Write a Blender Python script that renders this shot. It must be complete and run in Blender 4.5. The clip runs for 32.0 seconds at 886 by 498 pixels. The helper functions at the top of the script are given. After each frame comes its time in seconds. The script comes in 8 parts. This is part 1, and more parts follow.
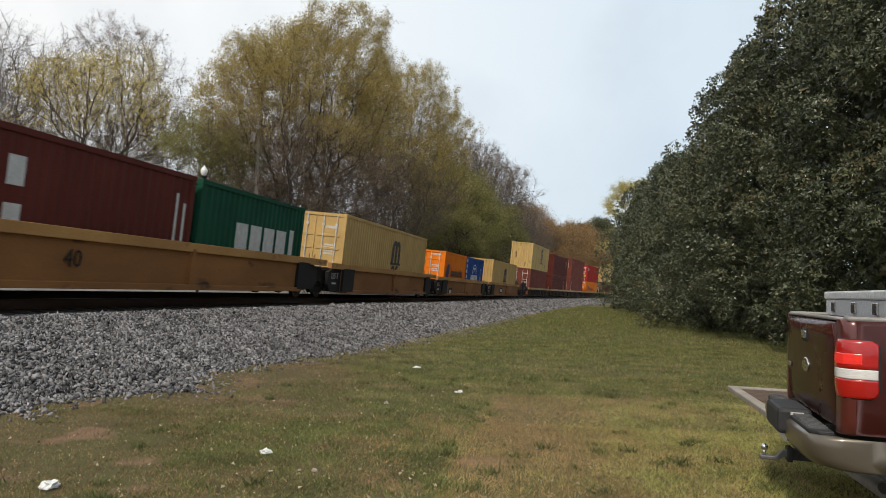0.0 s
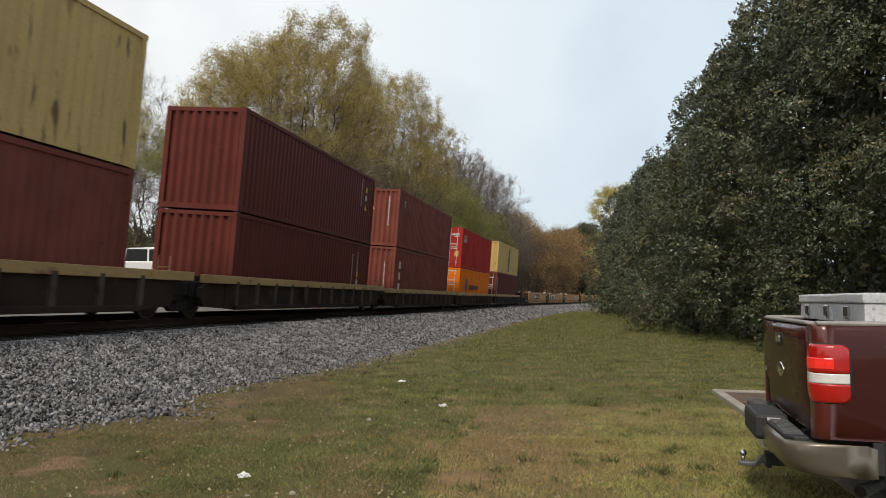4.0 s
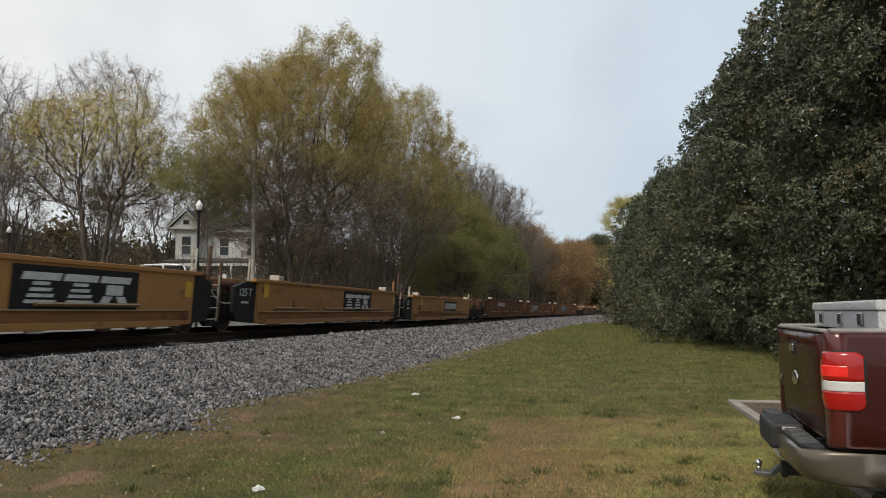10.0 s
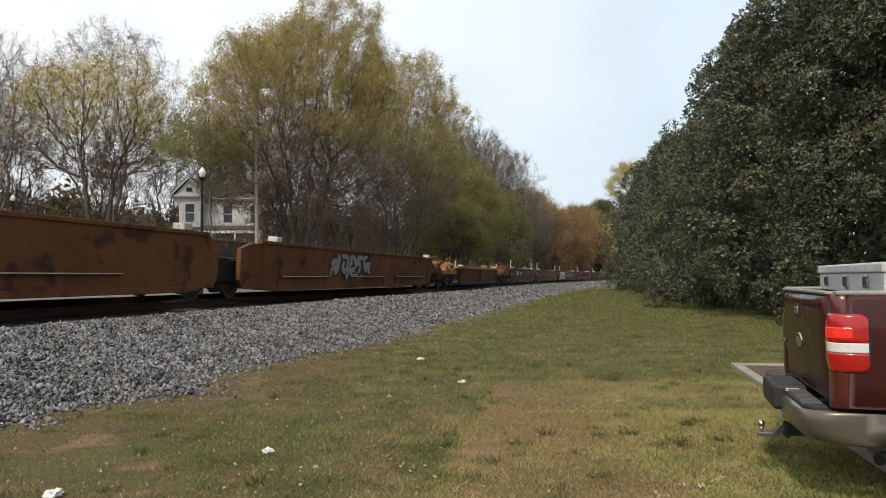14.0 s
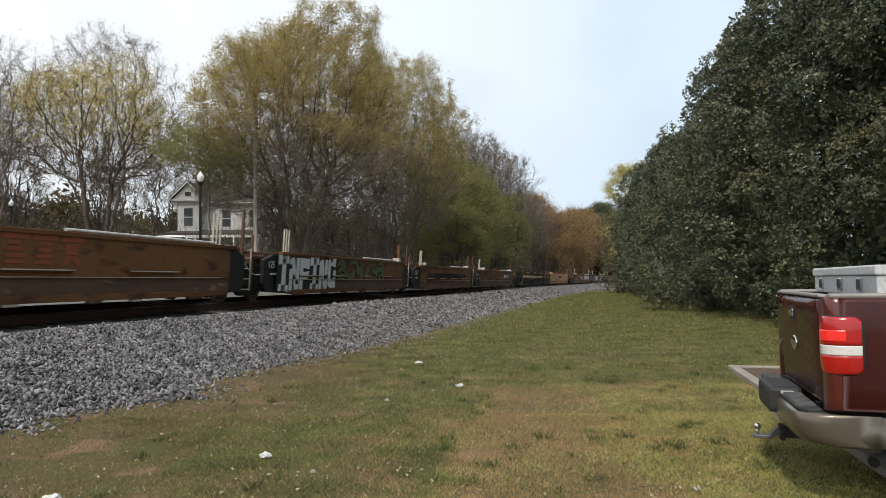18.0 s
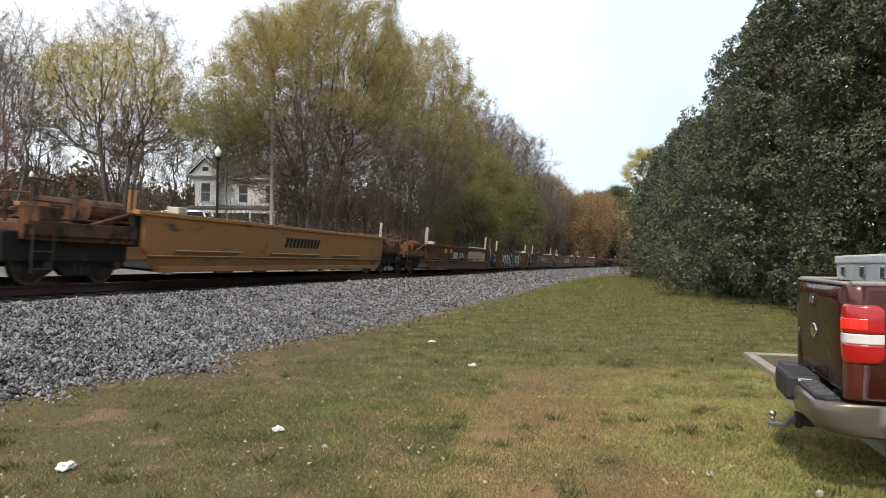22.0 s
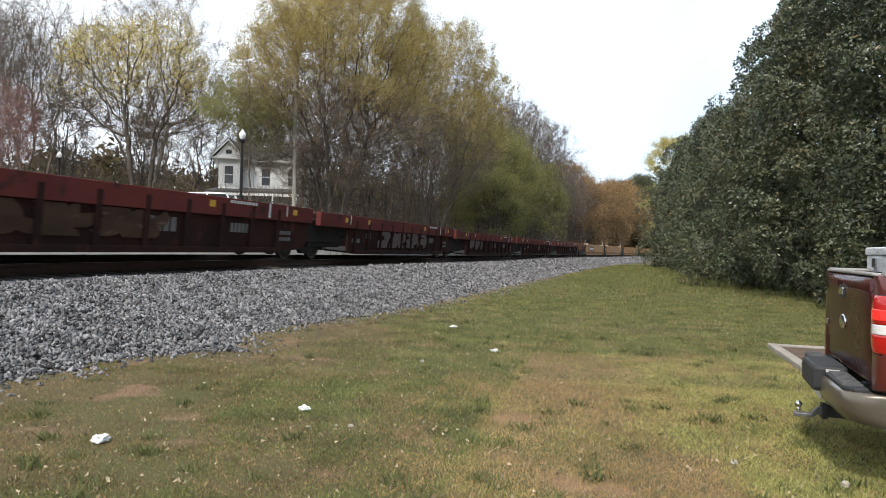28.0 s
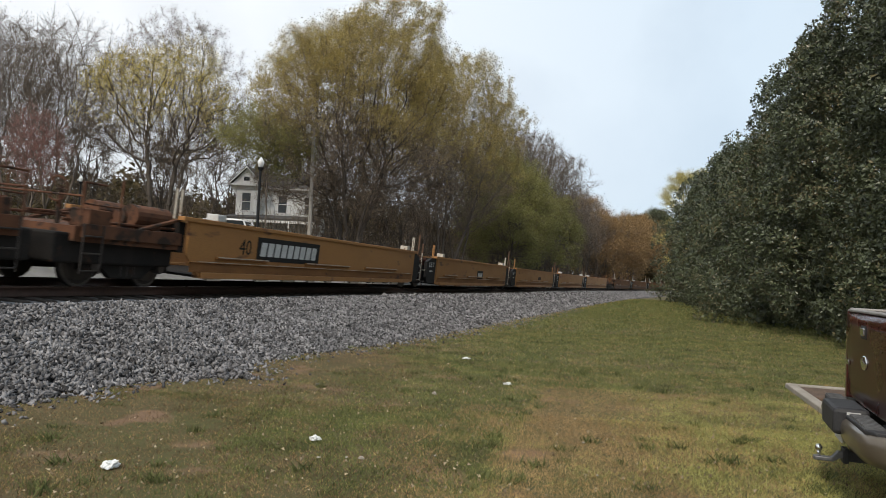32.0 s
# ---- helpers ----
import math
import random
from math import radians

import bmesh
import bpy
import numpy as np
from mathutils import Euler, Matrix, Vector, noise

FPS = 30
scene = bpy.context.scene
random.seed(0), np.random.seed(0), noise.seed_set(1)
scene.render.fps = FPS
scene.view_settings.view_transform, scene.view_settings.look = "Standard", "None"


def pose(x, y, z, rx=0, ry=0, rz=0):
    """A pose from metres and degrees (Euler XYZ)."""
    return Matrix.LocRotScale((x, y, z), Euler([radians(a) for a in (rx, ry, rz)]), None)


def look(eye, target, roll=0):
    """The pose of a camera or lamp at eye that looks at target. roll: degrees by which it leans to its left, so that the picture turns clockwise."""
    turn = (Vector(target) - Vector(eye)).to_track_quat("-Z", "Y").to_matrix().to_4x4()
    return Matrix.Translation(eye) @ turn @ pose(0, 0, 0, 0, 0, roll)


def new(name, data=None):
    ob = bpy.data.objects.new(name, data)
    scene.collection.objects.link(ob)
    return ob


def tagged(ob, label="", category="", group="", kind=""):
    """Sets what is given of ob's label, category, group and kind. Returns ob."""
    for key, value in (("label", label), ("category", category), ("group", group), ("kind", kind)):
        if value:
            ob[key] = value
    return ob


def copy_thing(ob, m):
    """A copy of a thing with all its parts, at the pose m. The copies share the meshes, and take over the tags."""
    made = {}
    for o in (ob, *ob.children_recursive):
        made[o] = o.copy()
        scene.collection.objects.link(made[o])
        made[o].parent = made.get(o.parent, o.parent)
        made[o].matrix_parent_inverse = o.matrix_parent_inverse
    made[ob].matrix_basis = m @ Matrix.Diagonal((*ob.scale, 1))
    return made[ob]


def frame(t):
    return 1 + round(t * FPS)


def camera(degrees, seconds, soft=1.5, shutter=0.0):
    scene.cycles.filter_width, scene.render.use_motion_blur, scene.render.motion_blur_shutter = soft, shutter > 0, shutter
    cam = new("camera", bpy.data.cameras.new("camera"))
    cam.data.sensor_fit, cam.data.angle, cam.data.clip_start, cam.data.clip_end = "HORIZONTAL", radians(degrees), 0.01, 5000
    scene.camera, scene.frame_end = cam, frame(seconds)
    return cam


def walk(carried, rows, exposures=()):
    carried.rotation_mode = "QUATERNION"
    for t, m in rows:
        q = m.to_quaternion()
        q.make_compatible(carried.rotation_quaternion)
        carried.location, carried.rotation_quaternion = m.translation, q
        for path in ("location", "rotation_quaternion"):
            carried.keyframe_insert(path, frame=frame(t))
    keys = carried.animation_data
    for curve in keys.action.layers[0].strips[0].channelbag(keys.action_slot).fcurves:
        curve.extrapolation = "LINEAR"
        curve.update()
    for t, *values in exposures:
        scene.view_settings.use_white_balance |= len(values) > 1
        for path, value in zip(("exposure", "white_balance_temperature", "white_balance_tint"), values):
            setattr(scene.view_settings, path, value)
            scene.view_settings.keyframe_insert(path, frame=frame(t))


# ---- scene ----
cam = camera(64, 32.0, soft=0.7, shutter=0.12)
PATH = [
    (0.0, pose(-0.112, -0.010, 1.469, 93.21, -2.22, -0.07)),
    (0.5, pose(-0.073, 0.001, 1.490, 93.33, -0.75, -0.38)),
    (1.0, pose(-0.013, 0.045, 1.510, 92.45, -1.10, -2.32)),
    (1.5, pose(-0.007, 0.024, 1.516, 93.14, -0.26, -1.21)),
    (2.0, pose(0.001, 0.007, 1.509, 93.38, -0.06, -0.69)),
    (2.5, pose(0.000, 0.005, 1.517, 93.54, -0.34, -0.78)),
    (4.5, pose(0.010, 0.013, 1.519, 94.06, -0.36, -0.95)),
    (5.0, pose(0.003, 0.008, 1.511, 93.95, -0.57, -0.32)),
    (5.5, pose(0.007, 0.042, 1.510, 92.94, -1.08, -0.15)),
    (6.0, pose(0.006, 0.013, 1.514, 93.43, -0.79, 0.08)),
    (6.5, pose(0.020, -0.001, 1.516, 94.16, -0.91, 0.41)),
    (7.0, pose(0.033, -0.004, 1.516, 94.11, -1.08, 0.70)),
    (7.5, pose(0.027, -0.014, 1.511, 94.62, -1.63, 0.76)),
    (8.0, pose(0.012, -0.033, 1.510, 94.77, -1.37, 0.51)),
    (8.5, pose(0.007, 0.001, 1.502, 94.36, -1.43, -0.79)),
    (9.0, pose(0.017, -0.020, 1.517, 95.10, -0.11, 0.47)),
    (9.5, pose(0.016, -0.034, 1.506, 95.21, 0.19, 0.70)),
    (10.0, pose(0.022, -0.019, 1.509, 95.06, 0.23, 0.13)),
    (10.5, pose(0.016, -0.018, 1.504, 94.85, 0.48, 0.11)),
    (11.0, pose(0.011, -0.003, 1.495, 93.53, 0.80, 0.39)),
    (11.5, pose(-0.006, 0.017, 1.490, 92.44, 0.07, -0.16)),
    (12.0, pose(-0.005, 0.035, 1.487, 91.10, 0.03, 0.18)),
    (12.5, pose(0.001, 0.030, 1.499, 91.70, 0.39, -0.63)),
    (13.0, pose(0.000, 0.000, 1.500, 92.75, 0.00, 0.40)),
    (13.5, pose(0.001, -0.025, 1.497, 92.25, 0.49, 0.30)),
    (15.5, pose(0.018, -0.018, 1.492, 92.98, 0.17, 0.78)),
    (16.0, pose(0.039, -0.015, 1.491, 93.01, 0.70, 0.10)),
    (16.5, pose(0.026, -0.046, 1.506, 92.81, 1.29, -0.85)),
    (17.0, pose(0.019, -0.036, 1.507, 92.63, 1.23, -0.98)),
    (17.5, pose(0.017, -0.050, 1.510, 92.85, 0.96, -0.07)),
    (18.0, pose(0.025, -0.047, 1.502, 92.61, 0.70, 0.34)),
    (18.5, pose(0.013, -0.047, 1.491, 91.89, 0.75, 0.34)),
    (19.0, pose(0.031, -0.028, 1.496, 91.19, 1.41, 0.38)),
    (19.5, pose(0.019, -0.009, 1.492, 90.74, 0.72, 0.37)),
    (20.0, pose(0.026, -0.006, 1.488, 91.01, -0.45, 0.69)),
    (20.5, pose(-0.006, -0.016, 1.505, 90.75, -0.19, 1.12)),
    (21.0, pose(-0.022, -0.037, 1.505, 91.33, -0.29, 1.78)),
    (21.5, pose(0.014, -0.010, 1.492, 90.81, 0.03, 3.14)),
    (22.0, pose(0.017, -0.004, 1.489, 91.02, -0.60, 1.51)),
    (22.5, pose(0.016, 0.003, 1.486, 89.69, -0.73, 0.11)),
    (23.0, pose(-0.000, 0.001, 1.481, 89.28, -0.44, 0.66)),
    (23.5, pose(0.002, 0.003, 1.475, 89.62, -0.98, 0.80)),
    (24.0, pose(-0.011, 0.021, 1.471, 88.26, -1.22, 0.80)),
    (24.5, pose(-0.018, 0.023, 1.472, 88.51, -1.15, 0.58)),
    (25.0, pose(-0.016, 0.011, 1.477, 88.83, -1.10, 1.34)),
    (25.5, pose(-0.012, -0.010, 1.473, 89.68, -1.17, 2.90)),
    (27.5, pose(-0.041, -0.038, 1.478, 90.00, -1.56, 3.10)),
    (28.0, pose(-0.043, -0.043, 1.473, 89.87, -1.60, 3.10)),
    (28.5, pose(-0.052, -0.045, 1.473, 90.13, -1.74, 3.13)),
    (29.0, pose(-0.051, -0.049, 1.481, 90.85, -2.23, 3.75)),
    (29.5, pose(-0.046, -0.083, 1.489, 91.94, -2.52, 3.44)),
    (30.0, pose(-0.050, -0.085, 1.485, 92.41, -3.15, 3.43)),
    (30.5, pose(-0.053, -0.076, 1.478, 92.37, -3.54, 3.62)),
    (31.0, pose(-0.046, -0.062, 1.483, 92.17, -3.07, 4.27)),
    (31.5, pose(-0.048, -0.043, 1.479, 92.54, -2.88, 4.30)),
    (32.0, pose(-0.055, -0.035, 1.485, 92.27, -2.79, 4.21)),
]
walk(cam, PATH, ((0.0, -0.12, 6680, 10), (3.0, -0.12, 6680, 10), (5.0, -0.1, 6850, 10), (6.4, -0.03, 6850, 10), (8.0, -0.24, 6850, 10), (10.0, -0.30, 6680, 10), (11.2, -0.22, 6680, 10), (13.0, 0.03, 6680, 10), (16.0, -0.02, 6680, 10), (18.0, 0.01, 6480, 10), (20.0, 0.29, 6480, 10), (22.5, 0.29, 6480, 10), (24.0, 0.59, 6220, 10), (26.5, 0.63, 6220, 10), (28.0, 0.48, 6220, 10), (29.0, 0.36, 6480, 10), (30.0, 0.11, 6480, 10), (32.0, -0.07, 6480, 10)))

# ---- sky, sun, exposure ----
world = bpy.data.worlds.new("world")
scene.world = world
world.use_nodes = True
_n, _l = world.node_tree.nodes, world.node_tree.links
_bg = _n["Background"]
_sky = _n.new("ShaderNodeTexSky")
_sky.sky_type, _sky.sun_disc = "NISHITA", False
_sky.sun_elevation, _sky.sun_rotation = radians(48), radians(201.8)
_co = _n.new("ShaderNodeTexCoord")
_no = _n.new("ShaderNodeTexNoise")
_no.inputs["Scale"].default_value, _no.inputs["Detail"].default_value = 1.6, 6
_ra = _n.new("ShaderNodeValToRGB")
_ra.color_ramp.elements[0].position, _ra.color_ramp.elements[1].position = 0.30, 0.62
_ra.color_ramp.elements[0].color = (0.5, 0.5, 0.5, 1)
_ra.color_ramp.elements[1].color = (1, 1, 1, 1)
_mx = _n.new("ShaderNodeMix")
_mx.data_type = "RGBA"
_sx = _n.new("ShaderNodeSeparateXYZ")
_mr = _n.new("ShaderNodeMapRange")
_mr.inputs["From Min"].default_value, _mr.inputs["From Max"].default_value = -0.5, 0.3
_cv = _n.new("ShaderNodeMix")      # the cloud veil, thicker and brighter to the west
_cv.data_type = "RGBA"
_cv.inputs["A"].default_value = (11.4, 11.7, 11.9, 1)
_cv.inputs["B"].default_value = (7.75, 9.15, 10.45, 1)
_l.new(_co.outputs["Generated"], _sx.inputs["Vector"])
_l.new(_sx.outputs["X"], _mr.inputs["Value"])
_l.new(_mr.outputs["Result"], _cv.inputs["Factor"])
_l.new(_cv.outputs["Result"], _mx.inputs["B"])
_l.new(_co.outputs["Generated"], _no.inputs["Vector"])
_l.new(_no.outputs["Fac"], _ra.inputs["Fac"])
_l.new(_ra.outputs["Color"], _mx.inputs["Factor"])
_l.new(_sky.outputs["Color"], _mx.inputs["A"])
_l.new(_mx.outputs["Result"], _bg.inputs["Color"])
_bg.inputs["Strength"].default_value = 0.097
sun = new("sun", bpy.data.lights.new("sun", "SUN"))
sun.data.energy, sun.data.angle, sun.data.color = 2.75, radians(7), (1.0, 0.92, 0.8)
sun.matrix_world = look((-15, -37.5, 64.9), (0, 0, 20))
scene.view_settings.exposure = 0.0

# ---- small builders ----
def link_mesh(name, me, mats, parent=None, label=""):
    ob = new(name, me)
    for m in mats if isinstance(mats, (list, tuple)) else [mats]:
        me.materials.append(m)
    if parent is not None:
        ob.parent = parent
    if label:
        ob["label"] = label
    return ob


def part(name, bm, mat, parent=None, label="", smooth=False):
    me = bpy.data.meshes.new(name)
    bm.normal_update()
    bm.to_mesh(me)
    bm.free()
    if smooth:
        me.polygons.foreach_set("use_smooth", [True] * len(me.polygons))
    return link_mesh(name, me, mat, parent, label)


def np_mesh(name, verts, faces, mat, parent=None, label="", smooth=False, mi=None):
    """faces: int array, n x 3 or n x 4."""
    verts, faces = np.asarray(verts, np.float32), np.asarray(faces, np.int32)
    me = bpy.data.meshes.new(name)
    n, k = faces.shape
    me.vertices.add(len(verts))
    me.vertices.foreach_set("co", verts.ravel())
    me.loops.add(n * k)
    me.loops.foreach_set("vertex_index", faces.ravel())
    me.polygons.add(n)
    me.polygons.foreach_set("loop_start", np.arange(n, dtype=np.int32) * k)
    me.polygons.foreach_set("loop_total", np.full(n, k, np.int32))
    if mi is not None:
        me.polygons.foreach_set("material_index", np.asarray(mi, np.int32))
    if smooth:
        me.polygons.foreach_set("use_smooth", np.ones(n, bool))
    me.update(calc_edges=True)
    return link_mesh(name, me, mat, parent, label)


def empty(name, m=None, label="", category="", group="", kind=""):
    ob = new(name)
    if m is not None:
        ob.matrix_basis = m
    return tagged(ob, label, category, group, kind)


def box(bm, x0, x1, y0, y1, z0, z1, bev=0.0, m=None):
    r = bmesh.ops.create_cube(bm, size=1.0)
    vs = r["verts"]
    for v in vs:
        v.co = Vector(((x0 + x1) / 2 + v.co.x * (x1 - x0), (y0 + y1) / 2 + v.co.y * (y1 - y0), (z0 + z1) / 2 + v.co.z * (z1 - z0)))
    if bev > 0:
        es = list({e for v in vs for e in v.link_edges})
        r = bmesh.ops.bevel(bm, geom=es, offset=bev, segments=2, affect="EDGES", profile=0.5)
        vs = list({v for f in r["faces"] for v in f.verts} | {v for v in vs if v.is_valid})
    if m is not None:
        bmesh.ops.transform(bm, matrix=m, verts=vs)
    return vs


def cyl(bm, a, b, r0, r1=None, n=10, caps=True):
    a, b = Vector(a), Vector(b)
    r1 = r0 if r1 is None else r1
    d = b - a
    q = d.to_track_quat("Z", "Y").to_matrix().to_4x4()
    r = bmesh.ops.create_cone(bm, cap_ends=caps, segments=n, radius1=r0, radius2=r1, depth=d.length)
    bmesh.ops.transform(bm, matrix=Matrix.Translation((a + b) / 2) @ q, verts=r["verts"])
    return r["verts"]


def prism(bm, outline, axis, a, b, bev=0.0):
    """An outline of 2D points drawn along an axis ('x', 'y' or 'z') from a to b."""
    def at(p, d):
        return {"x": (d, p[0], p[1]), "y": (p[0], d, p[1]), "z": (p[0], p[1], d)}[axis]
    va = [bm.verts.new(at(p, a)) for p in outline]
    vb = [bm.verts.new(at(p, b)) for p in outline]
    fs = [bm.faces.new(va), bm.faces.new(vb[::-1])]
    n = len(outline)
    for i in range(n):
        fs.append(bm.faces.new((va[i], vb[i], vb[(i + 1) % n], va[(i + 1) % n])))
    bmesh.ops.recalc_face_normals(bm, faces=fs)
    if bev > 0:
        es = list({e for f in fs for e in f.edges})
        bmesh.ops.bevel(bm, geom=es, offset=bev, segments=2, affect="EDGES", profile=0.5)


def one(fn, *a, **k):
    bm = bmesh.new()
    fn(bm, *a, **k)
    return bm


# ---- materials ----
def surf(name, c1, c2, scale=4.0, rough=0.7, bump=0.15, metal=0.0, fine=40.0, rust=None, rust_at=0.62, spec=0.5, coat=0.0, stretch=(1, 1, 1), rand=0.0, island=0.0):
    """A surface of two mixed tones at two scales, with fine relief, and rust or dirt where a third noise is high."""
    m = bpy.data.materials.new(name)
    m.use_nodes = True
    n, l = m.node_tree.nodes, m.node_tree.links
    b = n["Principled BSDF"]
    co = n.new("ShaderNodeTexCoord")
    mp = n.new("ShaderNodeMapping")
    mp.inputs["Scale"].default_value = stretch
    l.new(co.outputs["Object"], mp.inputs["Vector"])

    def tex(s, d=5.0):
        t = n.new("ShaderNodeTexNoise")
        t.inputs["Scale"].default_value, t.inputs["Detail"].default_value = s, d
        l.new(mp.outputs["Vector"], t.inputs["Vector"])
        return t.outputs["Fac"]

    def mix(f, a, c):
        x = n.new("ShaderNodeMix")
        x.data_type = "RGBA"
        for key, v in (("Factor", f), ("A", a), ("B", c)):
            if isinstance(v, tuple):
                x.inputs[key].default_value = (*v, 1)
            elif isinstance(v, float):
                x.inputs[key].default_value = v
            else:
                l.new(v, x.inputs[key])
        return x.outputs["Result"]

    def ramp(f, a, c):
        r = n.new("ShaderNodeMapRange")
        r.inputs["From Min"].default_value, r.inputs["From Max"].default_value = a, c
        l.new(f, r.inputs["Value"])
        return r.outputs["Result"]

    big, small = tex(scale), tex(fine)
    col = mix(ramp(big, 0.35, 0.65), c1, c2)
    dark = mix(0.45, c1, (0.0, 0.0, 0.0))
    f2 = n.new("ShaderNodeMath")
    f2.operation = "MULTIPLY"
    l.new(ramp(small, 0.45, 0.75), f2.inputs[0])
    f2.inputs[1].default_value = 0.6
    col = mix(f2.outputs[0], col, dark)
    if rust is not None:
        col = mix(ramp(tex(scale * 2.3, 9.0), rust_at, rust_at + 0.09), col, rust)
    if rand or island:
        if island:
            src = n.new("ShaderNodeNewGeometry").outputs["Random Per Island"]
        else:
            src = n.new("ShaderNodeObjectInfo").outputs["Random"]
        h = n.new("ShaderNodeHueSaturation")
        r = n.new("ShaderNodeMapRange")
        k = rand or island
        r.inputs["To Min"].default_value, r.inputs["To Max"].default_value = 1 - k, 1 + k
        l.new(src, r.inputs["Value"])
        l.new(r.outputs["Result"], h.inputs["Value"])
        l.new(col, h.inputs["Color"])
        col = h.outputs["Color"]
    l.new(col, b.inputs["Base Color"])
    rr = n.new("ShaderNodeMapRange")
    rr.inputs["To Min"].default_value, rr.inputs["To Max"].default_value = max(0.02, rough - 0.12), min(1.0, rough + 0.12)
    l.new(big, rr.inputs["Value"])
    l.new(rr.outputs["Result"], b.inputs["Roughness"])
    b.inputs["Metallic"].default_value = metal
    b.inputs["Specular IOR Level"].default_value = spec
    b.inputs["Coat Weight"].default_value = coat
    if bump:
        bp = n.new("ShaderNodeBump")
        bp.inputs["Strength"].default_value, bp.inputs["Distance"].default_value = bump, 0.01
        l.new(small, bp.inputs["Height"])
        l.new(bp.outputs["Normal"], b.inputs["Normal"])
    return m


def leaf_mat(name, c1, c2, rough=0.5, trans=0.3, spec=0.4, scale=0.25, c3=None, isl=0.5):
    """Leaves: two hues in drifts through the crown, and every leaf a little different."""
    m = bpy.data.materials.new(name)
    m.use_nodes = True
    n, l = m.node_tree.nodes, m.node_tree.links
    b = n["Principled BSDF"]
    co = n.new("ShaderNodeTexCoord")
    t = n.new("ShaderNodeTexNoise")
    t.inputs["Scale"].default_value, t.inputs["Detail"].default_value = scale, 4
    l.new(co.outputs["Object"], t.inputs["Vector"])
    g = n.new("ShaderNodeNewGeometry")
    a = n.new("ShaderNodeMath")
    a.operation = "MULTIPLY_ADD"
    l.new(g.outputs["Random Per Island"], a.inputs[0])
    a.inputs[1].default_value = isl
    l.new(t.outputs["Fac"], a.inputs[2])
    r = n.new("ShaderNodeValToRGB")
    r.color_ramp.elements[0].position, r.color_ramp.elements[1].position = 0.2 + 0.5 * isl, 0.55 + isl
    r.color_ramp.elements[0].color, r.color_ramp.elements[1].color = (*c1, 1), (*c2, 1)
    if c3:
        e = r.color_ramp.elements.new(0.97)
        e.color = (*c2, 1)
        r.color_ramp.elements[2].color = (*c3, 1)
    l.new(a.outputs[0], r.inputs["Fac"])
    l.new(r.outputs["Color"], b.inputs["Base Color"])
    b.inputs["Roughness"].default_value = rough
    b.inputs["Specular IOR Level"].default_value = spec
    if trans:
        tr = n.new("ShaderNodeBsdfTranslucent")
        l.new(r.outputs["Color"], tr.inputs["Color"])
        mx = n.new("ShaderNodeMixShader")
        mx.inputs[0].default_value = trans
        l.new(b.outputs[0], mx.inputs[1])
        l.new(tr.outputs[0], mx.inputs[2])
        l.new(mx.outputs[0], n["Material Output"].inputs["Surface"])
    return m


# ---- the railway's line ----
LAT, HEAD, BEND_AT, BEND = 11.0, 13.5, 20.0, 1 / 600.0
RAIL_Z, CANT = 1.05, 4.0


def swell(s, a, b, k):
    """A smooth step of height k between a and b metres along the line."""
    t = min(1.0, max(0.0, (s - a) / (b - a)))
    return k * t * t * (3 - 2 * t)


def dip(s):
    """How far the rails lie below their height at the camera."""
    return swell(s, 12, 50, 0.14)


def _line():
    ds, h = 0.5, radians(HEAD)
    p = Vector((-LAT * math.cos(h), LAT * math.sin(h)))
    u = Vector((math.sin(h), math.cos(h)))
    pts = [(p + u * (i * ds), h) for i in range(-400, 0)]
    for i in range(0, 900):
        pts.append((p.copy(), h))
        s = i * ds
        h += BEND * min(1.0, max(0.0, (s - BEND_AT) / 60)) * ds * (1.0 if s < 260 else 0.0)
        p = p + ds * Vector((math.sin(h), math.cos(h)))
    return [(q - swell(i * ds - 200, 8, 34, 0.42) * Vector((math.cos(g), -math.sin(g))), g) for i, (q, g) in enumerate(pts)]


LINE = _line()


def line_at(s):
    """The line's point and heading at s metres past the spot nearest to the camera."""
    f = (s + 200) / 0.5
    i = min(max(int(f), 0), len(LINE) - 2)
    (p, h), (q, g) = LINE[i], LINE[i + 1]
    k = f - i
    return p.lerp(q, k), h + (g - h) * k


def line_pose(s, half=0.0, cant=CANT, z=RAIL_Z):
    """A pose on the rails: x to the camera's side, y along the line, z up; half: half the distance of the bogies."""
    p, h = line_at(s)
    if half:
        a, b = line_at(s - half)[0], line_at(s + half)[0]
        p, d = (a + b) / 2, b - a
        h = math.atan2(d.x, d.y)
    return Matrix.Translation((p.x, p.y, z - dip(s))) @ Matrix.Rotation(-h, 4, "Z") @ Matrix.Rotation(radians(cant), 4, "Y")


def off_line(s, d, z=0.0):
    """A point d metres to the camera's side of the line at s."""
    p, h = line_at(s)
    return Vector((p.x + d * math.cos(h), p.y - d * math.sin(h), z))


PALE = surf("worn white paint", (0.62, 0.61, 0.58), (0.5, 0.49, 0.46), 6.0, 0.6, 0.05)


def text_bm(words, size):
    cu = bpy.data.curves.new("lettering", "FONT")
    cu.body, cu.size, cu.extrude, cu.align_x, cu.align_y = words, size, 0.003, "CENTER", "CENTER"
    cu.resolution_u = 2
    ob = bpy.data.objects.new("lettering", cu)
    me = bpy.data.meshes.new_from_object(ob)
    bm = bmesh.new()
    bm.from_mesh(me)
    bpy.data.objects.remove(ob)
    bpy.data.curves.remove(cu)
    bpy.data.meshes.remove(me)
    return bm


